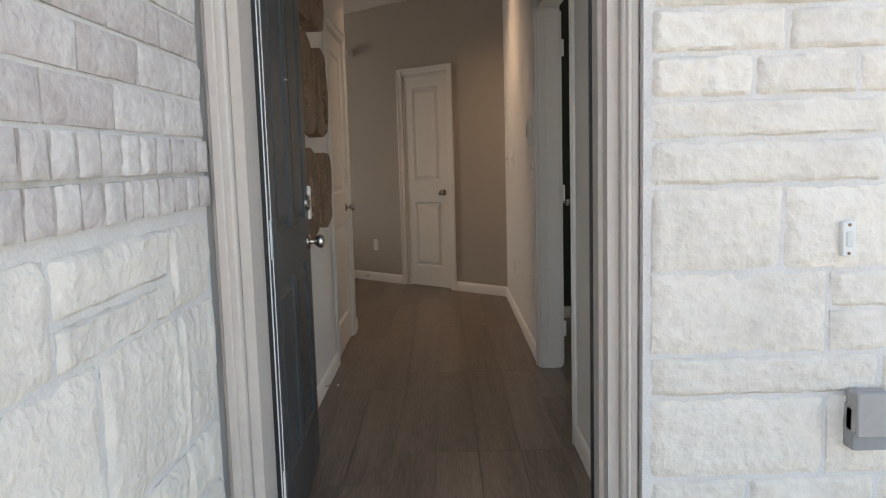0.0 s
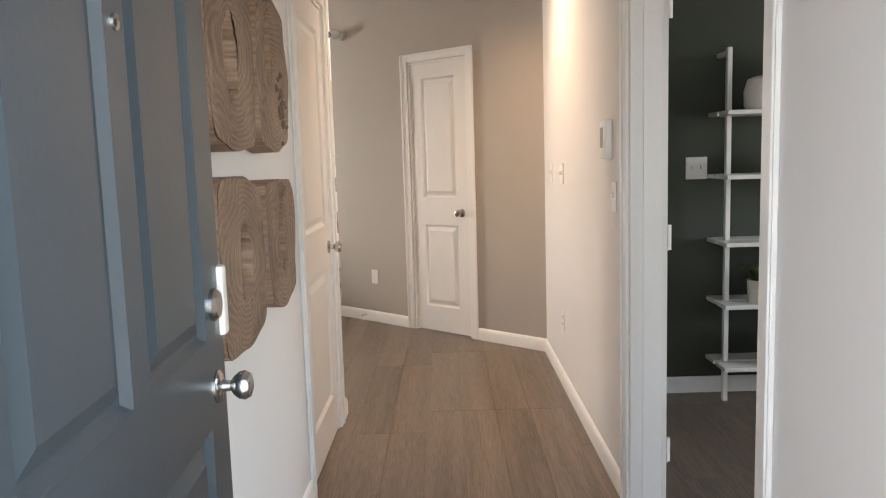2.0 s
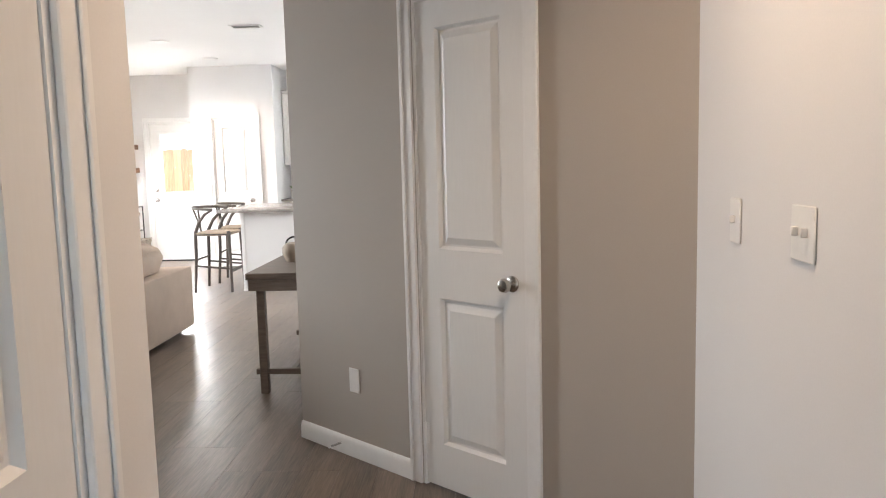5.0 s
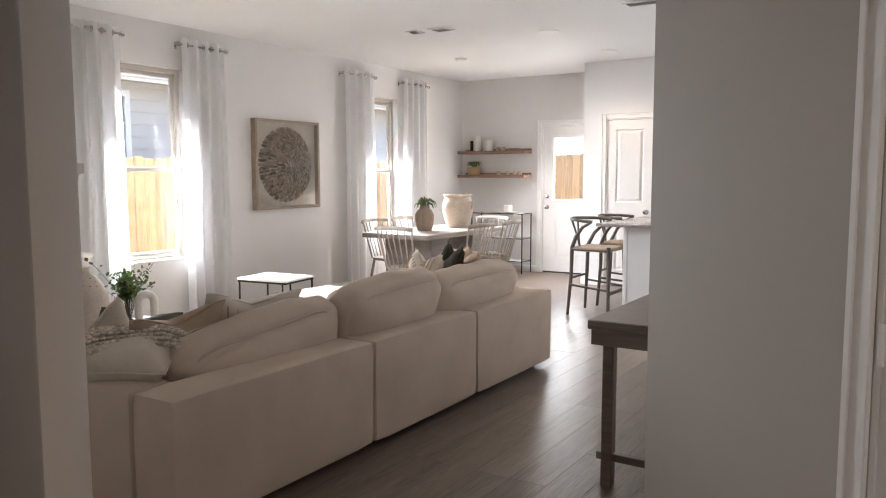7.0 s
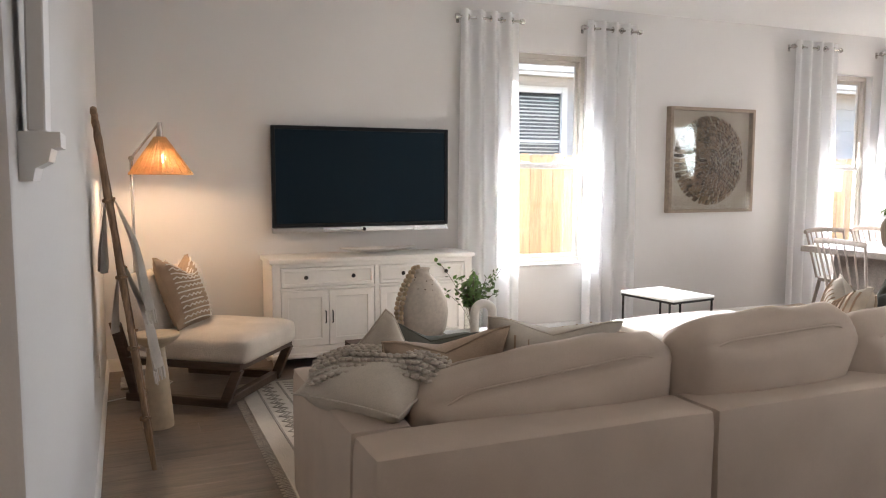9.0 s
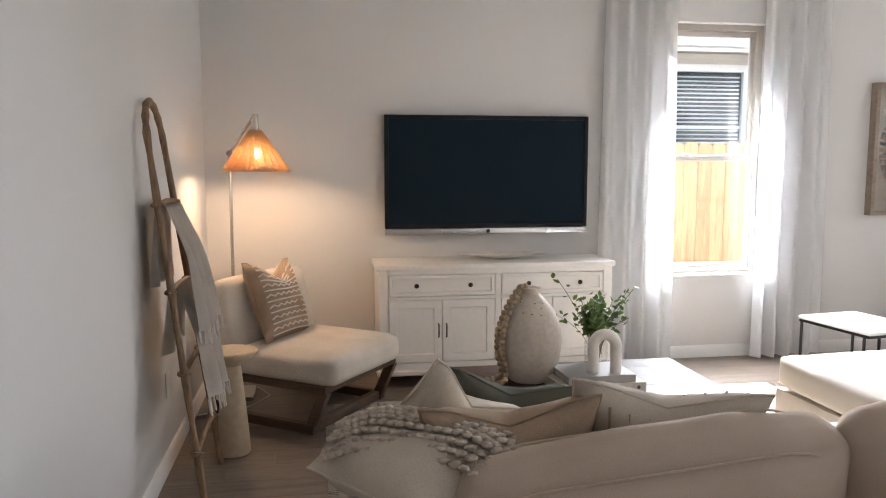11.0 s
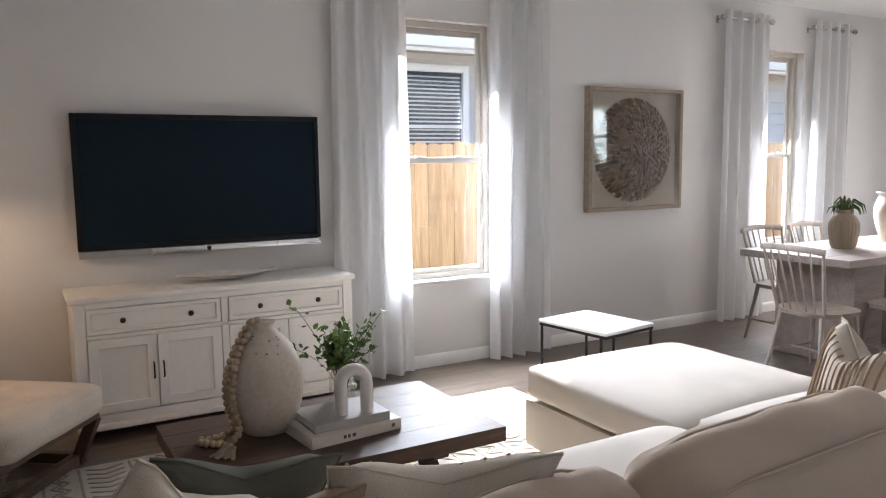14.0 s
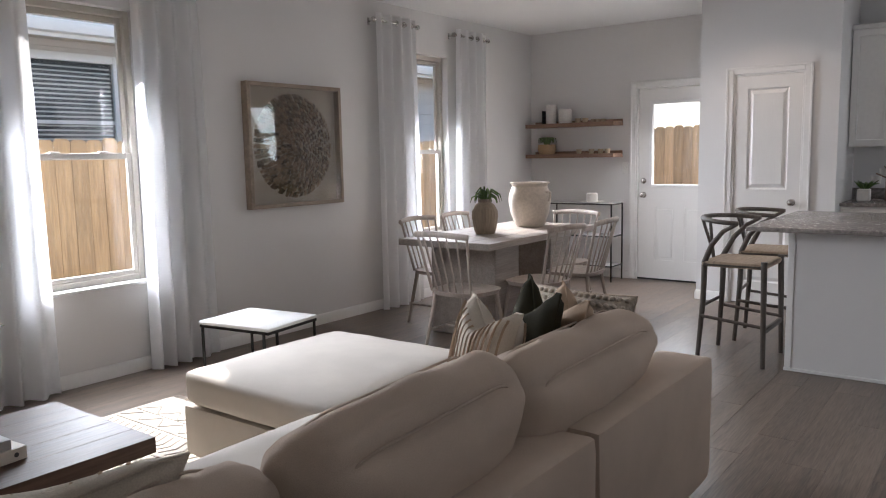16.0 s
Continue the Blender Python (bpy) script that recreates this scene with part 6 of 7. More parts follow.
for x0, x1 in ((-2.305, -1.98),):
    uc = thing("wall_cabinet", "white shaker wall cabinet with crown moulding", "kitchen cabinet", Matrix.Translation((x0, BACK, 1.39)), "kitchen wall cabinets")
    part("body", B(0, x1 - x0, -0.32, -0.004, 0, 1.0), "console", uc)
    part("door", panelled(x1 - x0 - 0.006, 0.99, 0.018, 0.055), "console", uc, at=Matrix.Translation((0.003 + (x1 - x0 - 0.006), -0.32, 0.004)) @ Matrix.Rotation(radians(-90), 4, "Z") @ Matrix.Scale(1, 4) @ Matrix.Translation((0, -(x1 - x0 - 0.006), 0)))
    part("crown", B(-0.015, x1 - x0 + 0.015, -0.345, -0.004, 1.0, 1.04, r=0.01), "console", uc)
pc = thing("potted_succulent", "spiky succulent in a square white pot on the kitchen worktop", "plant", Matrix.Translation((-2.16, 14.85, 0.917)))
part("pot", B(-0.05, 0.05, -0.05, 0.05, 0, 0.11, r=0.01), "ceramic_white", pc)
bm = bmesh.new()
for k in range(26):
    a, r = pr2.uniform(0, 6.28), pr2.uniform(0.04, 0.12)
    tube(bm, [(0.01 * math.cos(a), 0.01 * math.sin(a), 0.10), (0.6 * r * math.cos(a), 0.6 * r * math.sin(a), 0.15), (r * math.cos(a), r * math.sin(a), 0.17 + pr2.uniform(-0.02, 0.02))], 0.008, 5, [0.010, 0.009, 0.001])
part("leaves", bm, "leaf", pc)
mt = thing("mug_tree", "brown wooden mug tree with white mugs", "mug tree", Matrix.Translation((-2.0, 14.95, 0.917)))
part("post", C((0, 0, 0), (0, 0, 0.36), 0.012, n=10), "shelf_wood", mt)
for k in range(4):
    a = k * 1.57 + 0.4
    part("peg", C((0, 0, 0.2 + 0.06 * (k % 2)), (0.09 * math.cos(a), 0.09 * math.sin(a), 0.24 + 0.06 * (k % 2)), 0.006, n=8), "shelf_wood", mt)
    part("mug", L([(0, 0), (0.035, 0), (0.04, 0.07), (0.036, 0.07), (0.03, 0.008), (0, 0.008)], 20), "ceramic_white", mt, at=Matrix.Translation((0.085 * math.cos(a), 0.085 * math.sin(a), 0.15 + 0.06 * (k % 2))))

# desk by the angled wall
dk = thing("writing_desk", "grey-brown wooden desk with a thick apron and H legs", "desk", Matrix.Translation((-0.975, 8.40, 0)))
part("top", B(0, 0.455, 0, 1.35, 0.722, 0.762, r=0.004), "grey_wood", dk)
part("apron", B(0.012, 0.44, 0.012, 1.338, 0.655, 0.722, r=0.003), "grey_wood", dk)
for x in (0.05, 0.40):
    for y in (0.14, 1.21):
        part("leg", B(x - 0.025, x + 0.025, y - 0.025, y + 0.025, 0, 0.655, r=0.004), "grey_wood", dk)
for y in (0.14, 1.21):
    part("side_stretcher", B(0.0, 0.43, y - 0.015, y + 0.015, 0.12, 0.155, r=0.003), "grey_wood", dk)
part("long_stretcher", B(0.21, 0.245, 0.14, 1.21, 0.12, 0.155, r=0.003), "grey_wood", dk)
pot = thing("handled_pot", "squat grey pot with dark handles on the desk", "vase", Matrix.Translation((-0.80, 8.95, 0.762)))
part("body", L([(0, 0), (0.06, 0), (0.085, 0.05), (0.085, 0.09), (0.06, 0.12), (0.05, 0.12), (0, 0.10)], 28), "ceramic_tan", pot)
part("handle", T([(0.06 * math.cos(a), 0.0, 0.11 + 0.05 * math.sin(a)) for a in [k / 10 * math.pi for k in range(11)]], 0.006, 6), "dark_metal", pot)

# ceiling fittings
for x, y in ((-2.955, 12.28), (-2.893, 13.70), (HALL_CAN[0], HALL_CAN[1])):
    cl = thing("recessed_light", "round white recessed ceiling light, switched on", "ceiling light", Matrix.Translation((x, y, CEIL)), "recessed ceiling lights")
    part("trim_ring", L([(0.072, -0.012), (0.094, -0.008), (0.098, -0.001), (0.072, -0.001)], 32), "trim", cl)
    part("lens", L([(0.0, -0.008), (0.071, -0.008), (0.071, -0.002), (0, -0.002)], 32), "can_light", cl)
sm = thing("smoke_detector", "round white smoke detector on the ceiling", "smoke detector", Matrix.Translation((-4.55, 13.28, CEIL)))
part("body", L([(0.0, -0.035), (0.04, -0.035), (0.06, -0.028), (0.07, -0.012), (0.07, -0.001), (0, -0.001)], 28), "plastic", sm)


def vent(x, y, w, d):
    root = thing("ceiling_vent", "white slatted air vent in the ceiling", "air vent", Matrix.Translation((x, y, CEIL)), "ceiling vents")
    bm = bmesh.new()
    for a, b, c, e in ((-w, -w + 0.02, -d, d), (w - 0.02, w, -d, d), (-w + 0.02, w - 0.02, -d, -d + 0.02), (-w + 0.02, w - 0.02, d - 0.02, d)):
        box(bm, a, b, c, e, -0.012, -0.001, r=0.002)
    part("frame", bm, "plastic", root)
    part("backing", B(-w + 0.02, w - 0.02, -d + 0.02, d - 0.02, -0.003, -0.001), "black", root)
    n = int((2 * d - 0.04) / 0.02)
    for k in range(n):
        y0 = -d + 0.025 + k * 0.02
        bm = bmesh.new()
        vs = [bm.verts.new(p) for p in ((-w + 0.02, y0, -0.011), (w - 0.02, y0, -0.011), (w - 0.02, y0 + 0.012, -0.004), (-w + 0.02, y0 + 0.012, -0.004))]
        bm.faces.new(vs)
        bmesh.ops.solidify(bm, geom=bm.faces[:], thickness=0.0012)
        part("slat", bm, "plastic", root)


vent(-3.76, 11.62, 0.10, 0.10)
vent(-4.05, 11.60, 0.07, 0.07)
vent(-1.80, 11.55, 0.15, 0.08)

# ---- entrance hall ----


def wood_slab(name, yc, zc, w, h, hole, seed, label, dy=0.0, dz=0.0, knots=0):
    """A slice of trunk with a hollow heart, hung flat on the left hall wall."""
    root = thing("wood_slice", label, "wall art", Matrix.Translation((HALL_L, yc, zc)), "wood slices on the hall wall")
    bm = bmesh.new()
    n, rings, t = 64, 14, 0.078
    sr = random.Random(seed)
    chop = [sr.uniform(0.86, 1.0) for _ in range(4)]

    def outer(a):
        c, s = math.cos(a), math.sin(a)
        e = (abs(c) ** 9 + abs(s) ** 9) ** (-1 / 9)
        q = chop[int(((a % (2 * math.pi)) / (math.pi / 2))) % 4]
        f = 1 - (1 - q) * abs(math.sin(2 * a)) ** 2
        return Vector((w / 2 * c * e * f, h / 2 * s * e * f)) * (1 + 0.025 * noise.noise(Vector((2 * c + seed, 2 * s, 0))))

    def inner(a):
        c, s = math.cos(a), math.sin(a)
        k = 1 + 0.30 * noise.noise(Vector((2.2 * c + seed * 2, 2.2 * s, 3))) + 0.10 * noise.noise(Vector((9 * c, 9 * s, seed)))
        return Vector((hole[0] * c * k + dy, hole[1] * s * k + dz))

    front, back = [], []
    for r in range(rings + 1):
        f = r / rings
        rf, rb = [], []
        for k in range(n):
            a = 2 * math.pi * k / n
            p = inner(a).lerp(outer(a), f ** 0.85)
            d = t + 0.0022 * math.sin(f * 46 + 2 * noise.noise(Vector((p.x * 9, p.y * 9, seed)))) + 0.006 * noise.noise(Vector((p.x * 8, p.y * 8, seed)))
            if r in (0, rings):
                d -= 0.006
            rf.append(bm.verts.new((d, p.x, p.y)))
            rb.append(bm.verts.new((0.002, p.x, p.y)) if r in (0, rings) else None)
        front.append(rf)
        back.append(rb)
    for r in range(rings):
        for k in range(n):
            j = (k + 1) % n
            bm.faces.new((front[r][k], front[r][j], front[r + 1][j], front[r + 1][k]))
    for k in range(n):
        j = (k + 1) % n
        bm.faces.new((back[0][k], back[rings][k], back[rings][j], back[0][j]))
    part("slice", bm, "slab_wood", root, angle=60)
    bm = bmesh.new()
    for k in range(n):
        j = (k + 1) % n
        for ring, g in ((0, -0.001), (rings, 0.001)):
            vs = []
            for q, i in ((0.002, k), (0.002, j), (t - 0.0055, j), (t - 0.0055, k)):
                src = inner(2 * math.pi * i / n) if ring == 0 else outer(2 * math.pi * i / n)
                wob = 0.002 * noise.noise(Vector((q * 120, i * 2.3, seed)))
                vs.append(bm.verts.new((q, src.x * (1 + g * 2) + wob, src.y * (1 + g * 2) + wob)))
            bm.faces.new(vs if ring else vs[::-1])
    bmesh.ops.remove_doubles(bm, verts=bm.verts[:], dist=0.0005)
    part("bark_edge", bm, "slab_raw", root, "paler rough split edge")
    if knots:
        bm = bmesh.new()
        for _ in range(knots):
            got = bmesh.ops.create_icosphere(bm, subdivisions=1, radius=1.0)
            mm = Matrix.Translation((t - 0.002, 0.07 + sr.gauss(0, 0.03), -0.09 + sr.gauss(0, 0.045))) @ Matrix.Rotation(sr.uniform(0, 3), 4, "X") @ Matrix.Diagonal((0.008, sr.uniform(0.006, 0.016), sr.uniform(0.004, 0.009), 1))
            bmesh.ops.transform(bm, matrix=mm, verts=got["verts"])
        tagged(part("burl", bm, "stem", root), "dark knobbly burl on the face", kind="stuff")
    return root


SL = "brown hardwood trunk slice with a hollow heart"
wood_slab("a", 3.145, 1.09, 0.40, 0.42, (0.06, 0.095), 1, SL, 0.02, 0.0)
wood_slab("b", 3.575, 1.09, 0.36, 0.38, (0.05, 0.10), 2, SL, 0.0, 0.02)
wood_slab("c", 3.135, 1.59, 0.40, 0.46, (0.06, 0.10), 3, SL, -0.01, -0.01)
wood_slab("d", 3.565, 1.58, 0.38, 0.44, (0.045, 0.11), 4, SL, -0.05, 0.07, 46)
wood_slab("e", 3.135, 2.10, 0.40, 0.44, (0.06, 0.09), 5, SL)
wood_slab("f", 3.565, 2.09, 0.38, 0.42, (0.05, 0.09), 6, SL)


def plate(m, w, h, label, toggles=0, outlet=False, name="light_switch"):
    """A cover plate: x along the wall, y out of the wall towards -y, centred on its origin."""
    root = thing(name, label, "switch" if toggles else "outlet", m, "wall plates")
    part("cover", B(-w / 2, w / 2, -0.006, -0.0005, -h / 2, h / 2, r=0.003), "plastic", root)
    for k in range(toggles):
        x = (k - (toggles - 1) / 2) * 0.046
        part("toggle", B(x - 0.005, x + 0.005, -0.020, -0.006, -0.006, 0.014, r=0.002), "plastic", root)
    if outlet:
        for z in (-0.02, 0.02):
            o = part("socket", B(-0.016, 0.016, -0.008, -0.006, z - 0.013, z + 0.013, r=0.001), "plastic", root)
            part("slot", box(B(-0.008, -0.006, -0.0095, -0.008, z - 0.004, z + 0.006), 0.006, 0.008, -0.0095, -0.008, z - 0.004, z + 0.006), "black", o)
    return root




def on_right(y, z):
    return Matrix.Translation((HALL_R, y, z)) @ Matrix.Rotation(radians(-90), 4, "Z")


plate(on_right(2.11, 1.21), 0.115, 0.118, "white double toggle switch plate in the hall", 2)
plate(on_right(4.27, 1.16), 0.075, 0.118, "white toggle switch plate by the study door", 1)
plate(on_right(5.62, 1.22), 0.115, 0.118, "white double switch plate in the hall", 2)
plate(on_right(6.03, 1.215), 0.075, 0.118, "white switch plate near the hall corner", 1)
plate(on_right(5.62, 0.38), 0.072, 0.116, "white wall outlet low in the hall", outlet=True, name="wall_outlet")
th = thing("alarm_panel", "white wall-mounted alarm keypad with a grey screen", "control panel", on_right(4.37, 1.38))
part("housing", B(-0.07, 0.04, -0.026, -0.0005, -0.075, 0.075, r=0.006, seg=2), "plastic", th)
part("cover_door", B(0.042, 0.058, -0.03, -0.0005, -0.078, 0.078, r=0.004), "plastic", th)
part("display", B(-0.05, 0.0, -0.028, -0.026, -0.03, 0.05), "book_grey", th)
DN = Vector((-DDIR.y, DDIR.x))


def on_diag(s, z):
    p = DA + DDIR * s
    return Matrix.Translation((p.x, p.y, z)) @ Matrix.Rotation(math.atan2(-DDIR.y, -DDIR.x), 4, "Z")


plate(on_diag(1.682, 0.375), 0.072, 0.116, "white blank wall plate low on the taupe wall", name="wall_outlet")
cm = thing("security_camera", "small white dome security camera high on the taupe wall", "security camera", on_diag(1.952, 2.33))
part("bracket", C((0, 0, 0), (0, -0.03, 0), 0.035, n=20), "plastic", cm)
part("housing", L([(0.0, 0.0), (0.032, 0.0), (0.036, 0.02), (0.036, 0.055), (0.028, 0.062)], 24), "plastic", cm, at=Matrix.Translation((-0.03, -0.03, 0.01)) @ Matrix.Rotation(radians(90), 4, "X") @ Matrix.Rotation(radians(-20), 4, "Y"))
part("lens", L([(0.0, 0.0), (0.024, 0.0), (0.026, 0.006), (0.0, 0.010)], 24), "black", cm, at=Matrix.Translation((-0.052, -0.092, 0.01)) @ Matrix.Rotation(radians(90), 4, "X") @ Matrix.Rotation(radians(-20), 4, "Y"))
for m in (on_diag(1.786, 0.05) @ Matrix.Translation((0, -0.012, 0)), Matrix.Translation((HALL_L + 0.012, 3.62, 0.05)) @ Matrix.Rotation(radians(90), 4, "Z")):
    ds = thing("door_stop", "spring door stop on the baseboard", "door stop", m, "door stops")
    part("spring", T([(0.005 * math.cos(k * 1.2), -k * 0.0012, 0.005 * math.sin(k * 1.2)) for k in range(56)], 0.0012, 5), "chrome", ds)
    part("tip", C((0, -0.067, 0), (0, -0.078, 0), 0.007, n=12), "plastic", ds)

# porch fittings
wo = thing("outdoor_outlet", "grey weatherproof outlet box on the stone wall", "outlet", Matrix.Translation((1.585, FY0 - 0.086, 0.56)))
part("box", B(-0.045, 0.045, -0.05, 0.006, -0.055, 0.055, r=0.006), "book_grey", wo)
part("lid", B(-0.048, 0.048, -0.058, -0.05, -0.058, 0.058, r=0.004), "book_grey", wo)

# framed white panel with a moulded ledge on both faces of the wall end
for s, y in ((1, LADDER_Y), (-1, LADDER_Y - 0.115)):
    fp = thing("ledge_panel", "white framed wall panel with a moulded ledge", "wall panel", Matrix.Translation((-1.475 if s > 0 else -1.60, y, 1.345)), "ledge panels")
    part("panel", B(-0.052, 0.052, *sorted((s * 0.0005, s * 0.026)), 0.0, 0.95, r=0.003), "trim", fp, at=Matrix.Translation((0, s * 0.012, 0.051)) @ Matrix.Rotation(radians(-1.2 * s), 4, "X"))
    prof = [(0.0, 0.0), (0.018, 0.0), (0.022, 0.02), (0.040, 0.03), (0.045, 0.05), (0.058, 0.052), (0.058, 0.075), (0.0, 0.075)]
    bm = bmesh.new()
    ends = [[bm.verts.new((x, s * (p + 0.0005), z - 0.025)) for p, z in prof] for x in (-0.06, 0.06)]
    for i in range(len(prof)):
        j = (i + 1) % len(prof)
        bm.faces.new((ends[0][i], ends[1][i], ends[1][j], ends[0][j]))
    bm.faces.new(ends[0])
    bm.faces.new(ends[1])
    part("ledge", bm, "trim", fp)

# ---- study, seen through the doorway ----
sf = thing("ladder_shelf", "white five-tier open shelf against the green study wall", "shelf", Matrix.Translation((1.82, 5.12, 0)))
SW = 0.95
TIERS = (0.215, 0.54, 0.86, 1.20, 1.52)
for x in (0.02, SW - 0.045):
    part("upright", B(x, x + 0.025, 0.13, 0.16, 0, 1.84, r=0.002), "trim", sf)
    part("wall_arm", B(x, x + 0.025, 0.16, 0.296, 1.80, 1.825, r=0.002), "trim", sf)
for z in TIERS:
    part("tier", B(-0.02, SW + 0.02, 0.0, 0.129, z - 0.022, z, r=0.002), "trim", sf)
    part("tier", B(-0.02, SW + 0.02, 0.161, 0.295, z - 0.022, z, r=0.002), "trim", sf)


def shelf_item(name, label, cat, x, z, prof, mat, y=0.10, ribs=0, depth=0.0):
    root = thing(name, label, cat, Matrix.Translation((1.82 + x, 5.12 + y - 0.035, z)), "things on the study shelf")
    part("body", L(prof, 40, ribs, depth), mat, root)
    return root


shelf_item("dome_vase", "matt white dome-shaped vase on the study shelf", "vase", 0.17, 1.52, [(0, 0), (0.072, 0), (0.085, 0.02), (0.087, 0.09), (0.07, 0.15), (0.035, 0.165), (0, 0.165)], "ceramic_white")
for k in range(4):
    bk2 = thing("book", "pale cloth book standing on the study shelf", "book", Matrix.Translation((1.82 + 0.29 + k * 0.052, 5.13, 1.52)), "books on the study shelf")
    h = (0.27, 0.29, 0.28, 0.29)[k]
    part("cover", box(B(0, 0.004, 0, 0.11, 0, h), 0.044, 0.048, 0, 0.11, 0, h), "book", bk2)
    part("pages", B(0.004, 0.044, 0.004, 0.11, 0.004, h - 0.004), "paper", bk2)
    part("spine", B(0.0, 0.048, -0.004, 0.0, 0, h), "book", bk2)
shelf_item("dome_vase", "small white dome-shaped vase beside the books", "vase", 0.60, 1.52, [(0, 0), (0.06, 0), (0.07, 0.03), (0.065, 0.10), (0.03, 0.13), (0, 0.13)], "ceramic_white")
fb = shelf_item("footed_bowl", "white footed bowl holding a wooden ball", "bowl", 0.40, 1.20, [(0, 0), (0.055, 0), (0.05, 0.03), (0.05, 0.035), (0.115, 0.06), (0.128, 0.10), (0.12, 0.10), (0.10, 0.065), (0, 0.055)], "ceramic_white")
bm = bmesh.new()
bmesh.ops.create_uvsphere(bm, u_segments=20, v_segments=12, radius=0.065, matrix=Matrix.Translation((0.01, 0, 0.125)))
part("ball", bm, "bead", fb, "turned wooden ball")
sp = shelf_item("potted_succulent", "spiky green succulent in a white pot on the study shelf", "plant", 0.17, 0.54, [(0, 0), (0.05, 0), (0.056, 0.12), (0.05, 0.12), (0.045, 0.10), (0, 0.10)], "ceramic_white")
bm = bmesh.new()
hr = random.Random(9)
for k in range(30):
    a, r = hr.uniform(0, 6.28), hr.uniform(0.03, 0.10)
    tube(bm, [(0.01 * math.cos(a), 0.01 * math.sin(a), 0.10), (0.6 * r * math.cos(a), 0.6 * r * math.sin(a), 0.16), (r * math.cos(a), r * math.sin(a), 0.18 + hr.uniform(-0.02, 0.04))], 0.007, 5, [0.009, 0.008, 0.001])
part("leaves", bm, "leaf", sp)
shelf_item("round_vase", "round white ceramic vase on the study shelf", "vase", 0.47, 0.54, [(0, 0), (0.055, 0), (0.10, 0.04), (0.125, 0.11), (0.11, 0.18), (0.06, 0.225), (0.055, 0.245), (0.048, 0.245), (0.05, 0.22), (0, 0.21)], "ceramic_white")
bsk = thing("willow_basket", "grey willow basket on the lowest study shelf", "basket", Matrix.Translation((1.82 + 0.36, 5.19, 0.215)))
bm = bmesh.new()
for k in range(9):
    z = 0.012 + k * 0.022
    w, d = 0.135 + 0.002 * k, 0.062 + 0.001 * k
    pts = []
    for q in range(41):
        a = q / 40 * 2 * math.pi
        c, s = math.cos(a), math.sin(a)
        e = (abs(c) ** 6 + abs(s) ** 6) ** (-1 / 6)
        pts.append(((w + 0.003 * (-1) ** (q + k)) * c * e, (d + 0.003 * (-1) ** (q + k)) * s * e, z))
    tube(bm, pts, 0.011, 6)
part("weave", bm, "basket", bsk)
part("floor_panel", B(-0.125, 0.125, -0.055, 0.055, 0.002, 0.012), "basket", bsk)
plate(Matrix.Translation((1.742, 5.42, 1.233)), 0.115, 0.118, "white double switch plate on the green wall", 2)

# ---- things on the coffee table ----
TOPZ = CZ + 0.0005
jar = thing("pottery_jar", "large cream pottery jar with a chipped neck on the coffee table", "vase", Matrix.Translation((-3.93, 8.0, TOPZ)))
part("body", L([(0.0, 0.0), (0.085, 0.0), (0.105, 0.02), (0.133, 0.10), (0.143, 0.18), (0.135, 0.25), (0.105, 0.32), (0.065, 0.365), (0.043, 0.385), (0.040, 0.405), (0.046, 0.418), (0.036, 0.418), (0.032, 0.39), (0.0, 0.36)], 56), "ceramic", jar)
bm = bmesh.new()
jr = random.Random(6)
for k in range(16):
    a, z = jr.uniform(-2.2, 1.2), jr.uniform(0.31, 0.375)
    r = np.interp(z, [0.25, 0.32, 0.365, 0.385], [0.135, 0.105, 0.065, 0.043]) + 0.0005
    got = bmesh.ops.create_icosphere(bm, subdivisions=1, radius=1.0)
    bmesh.ops.transform(bm, matrix=Matrix.Translation((r * math.cos(a), r * math.sin(a), z)) @ Matrix.Rotation(a, 4, "Z") @ Matrix.Diagonal((0.0012, jr.uniform(0.002, 0.006), jr.uniform(0.002, 0.004), 1)), verts=got["verts"])
part("chip_mark", bm, "stem", jar, "dark chips in the glaze")

beads = thing("bead_garland", "tan wooden bead garland with a tassel hung over the jar", "garland", Matrix.Translation((-3.93, 8.0, TOPZ)))
# down the side of the jar, round on the table and back
path = []
side_a = radians(-62)
for z, r in ((0.425, 0.03), (0.425, 0.055), (0.40, 0.072), (0.372, 0.085), (0.335, 0.117), (0.295, 0.137), (0.25, 0.155), (0.205, 0.163), (0.16, 0.163), (0.115, 0.157), (0.07, 0.142), (0.03, 0.135)):
    path.append(Vector((r * math.cos(side_a), r * math.sin(side_a), z)))
for x, y in ((0.085, -0.14), (0.10, -0.19), (0.09, -0.235), (0.055, -0.26), (0.085, -0.225), (0.13, -0.19), (0.165, -0.16)):
    path.append(Vector((x, y, 0.014)))
second = [Vector((r * math.cos(side_a - 0.26), r * math.sin(side_a - 0.26), z)) for z, r in ((0.418, 0.055), (0.385, 0.085), (0.335, 0.117), (0.295, 0.137), (0.25, 0.155), (0.205, 0.163), (0.16, 0.163), (0.115, 0.157), (0.07, 0.142), (0.03, 0.135))]
second += [Vector((0.03, -0.18, 0.014)), Vector((0.04, -0.23, 0.014)), Vector((0.02, -0.27, 0.014))]
bead_mesh = None
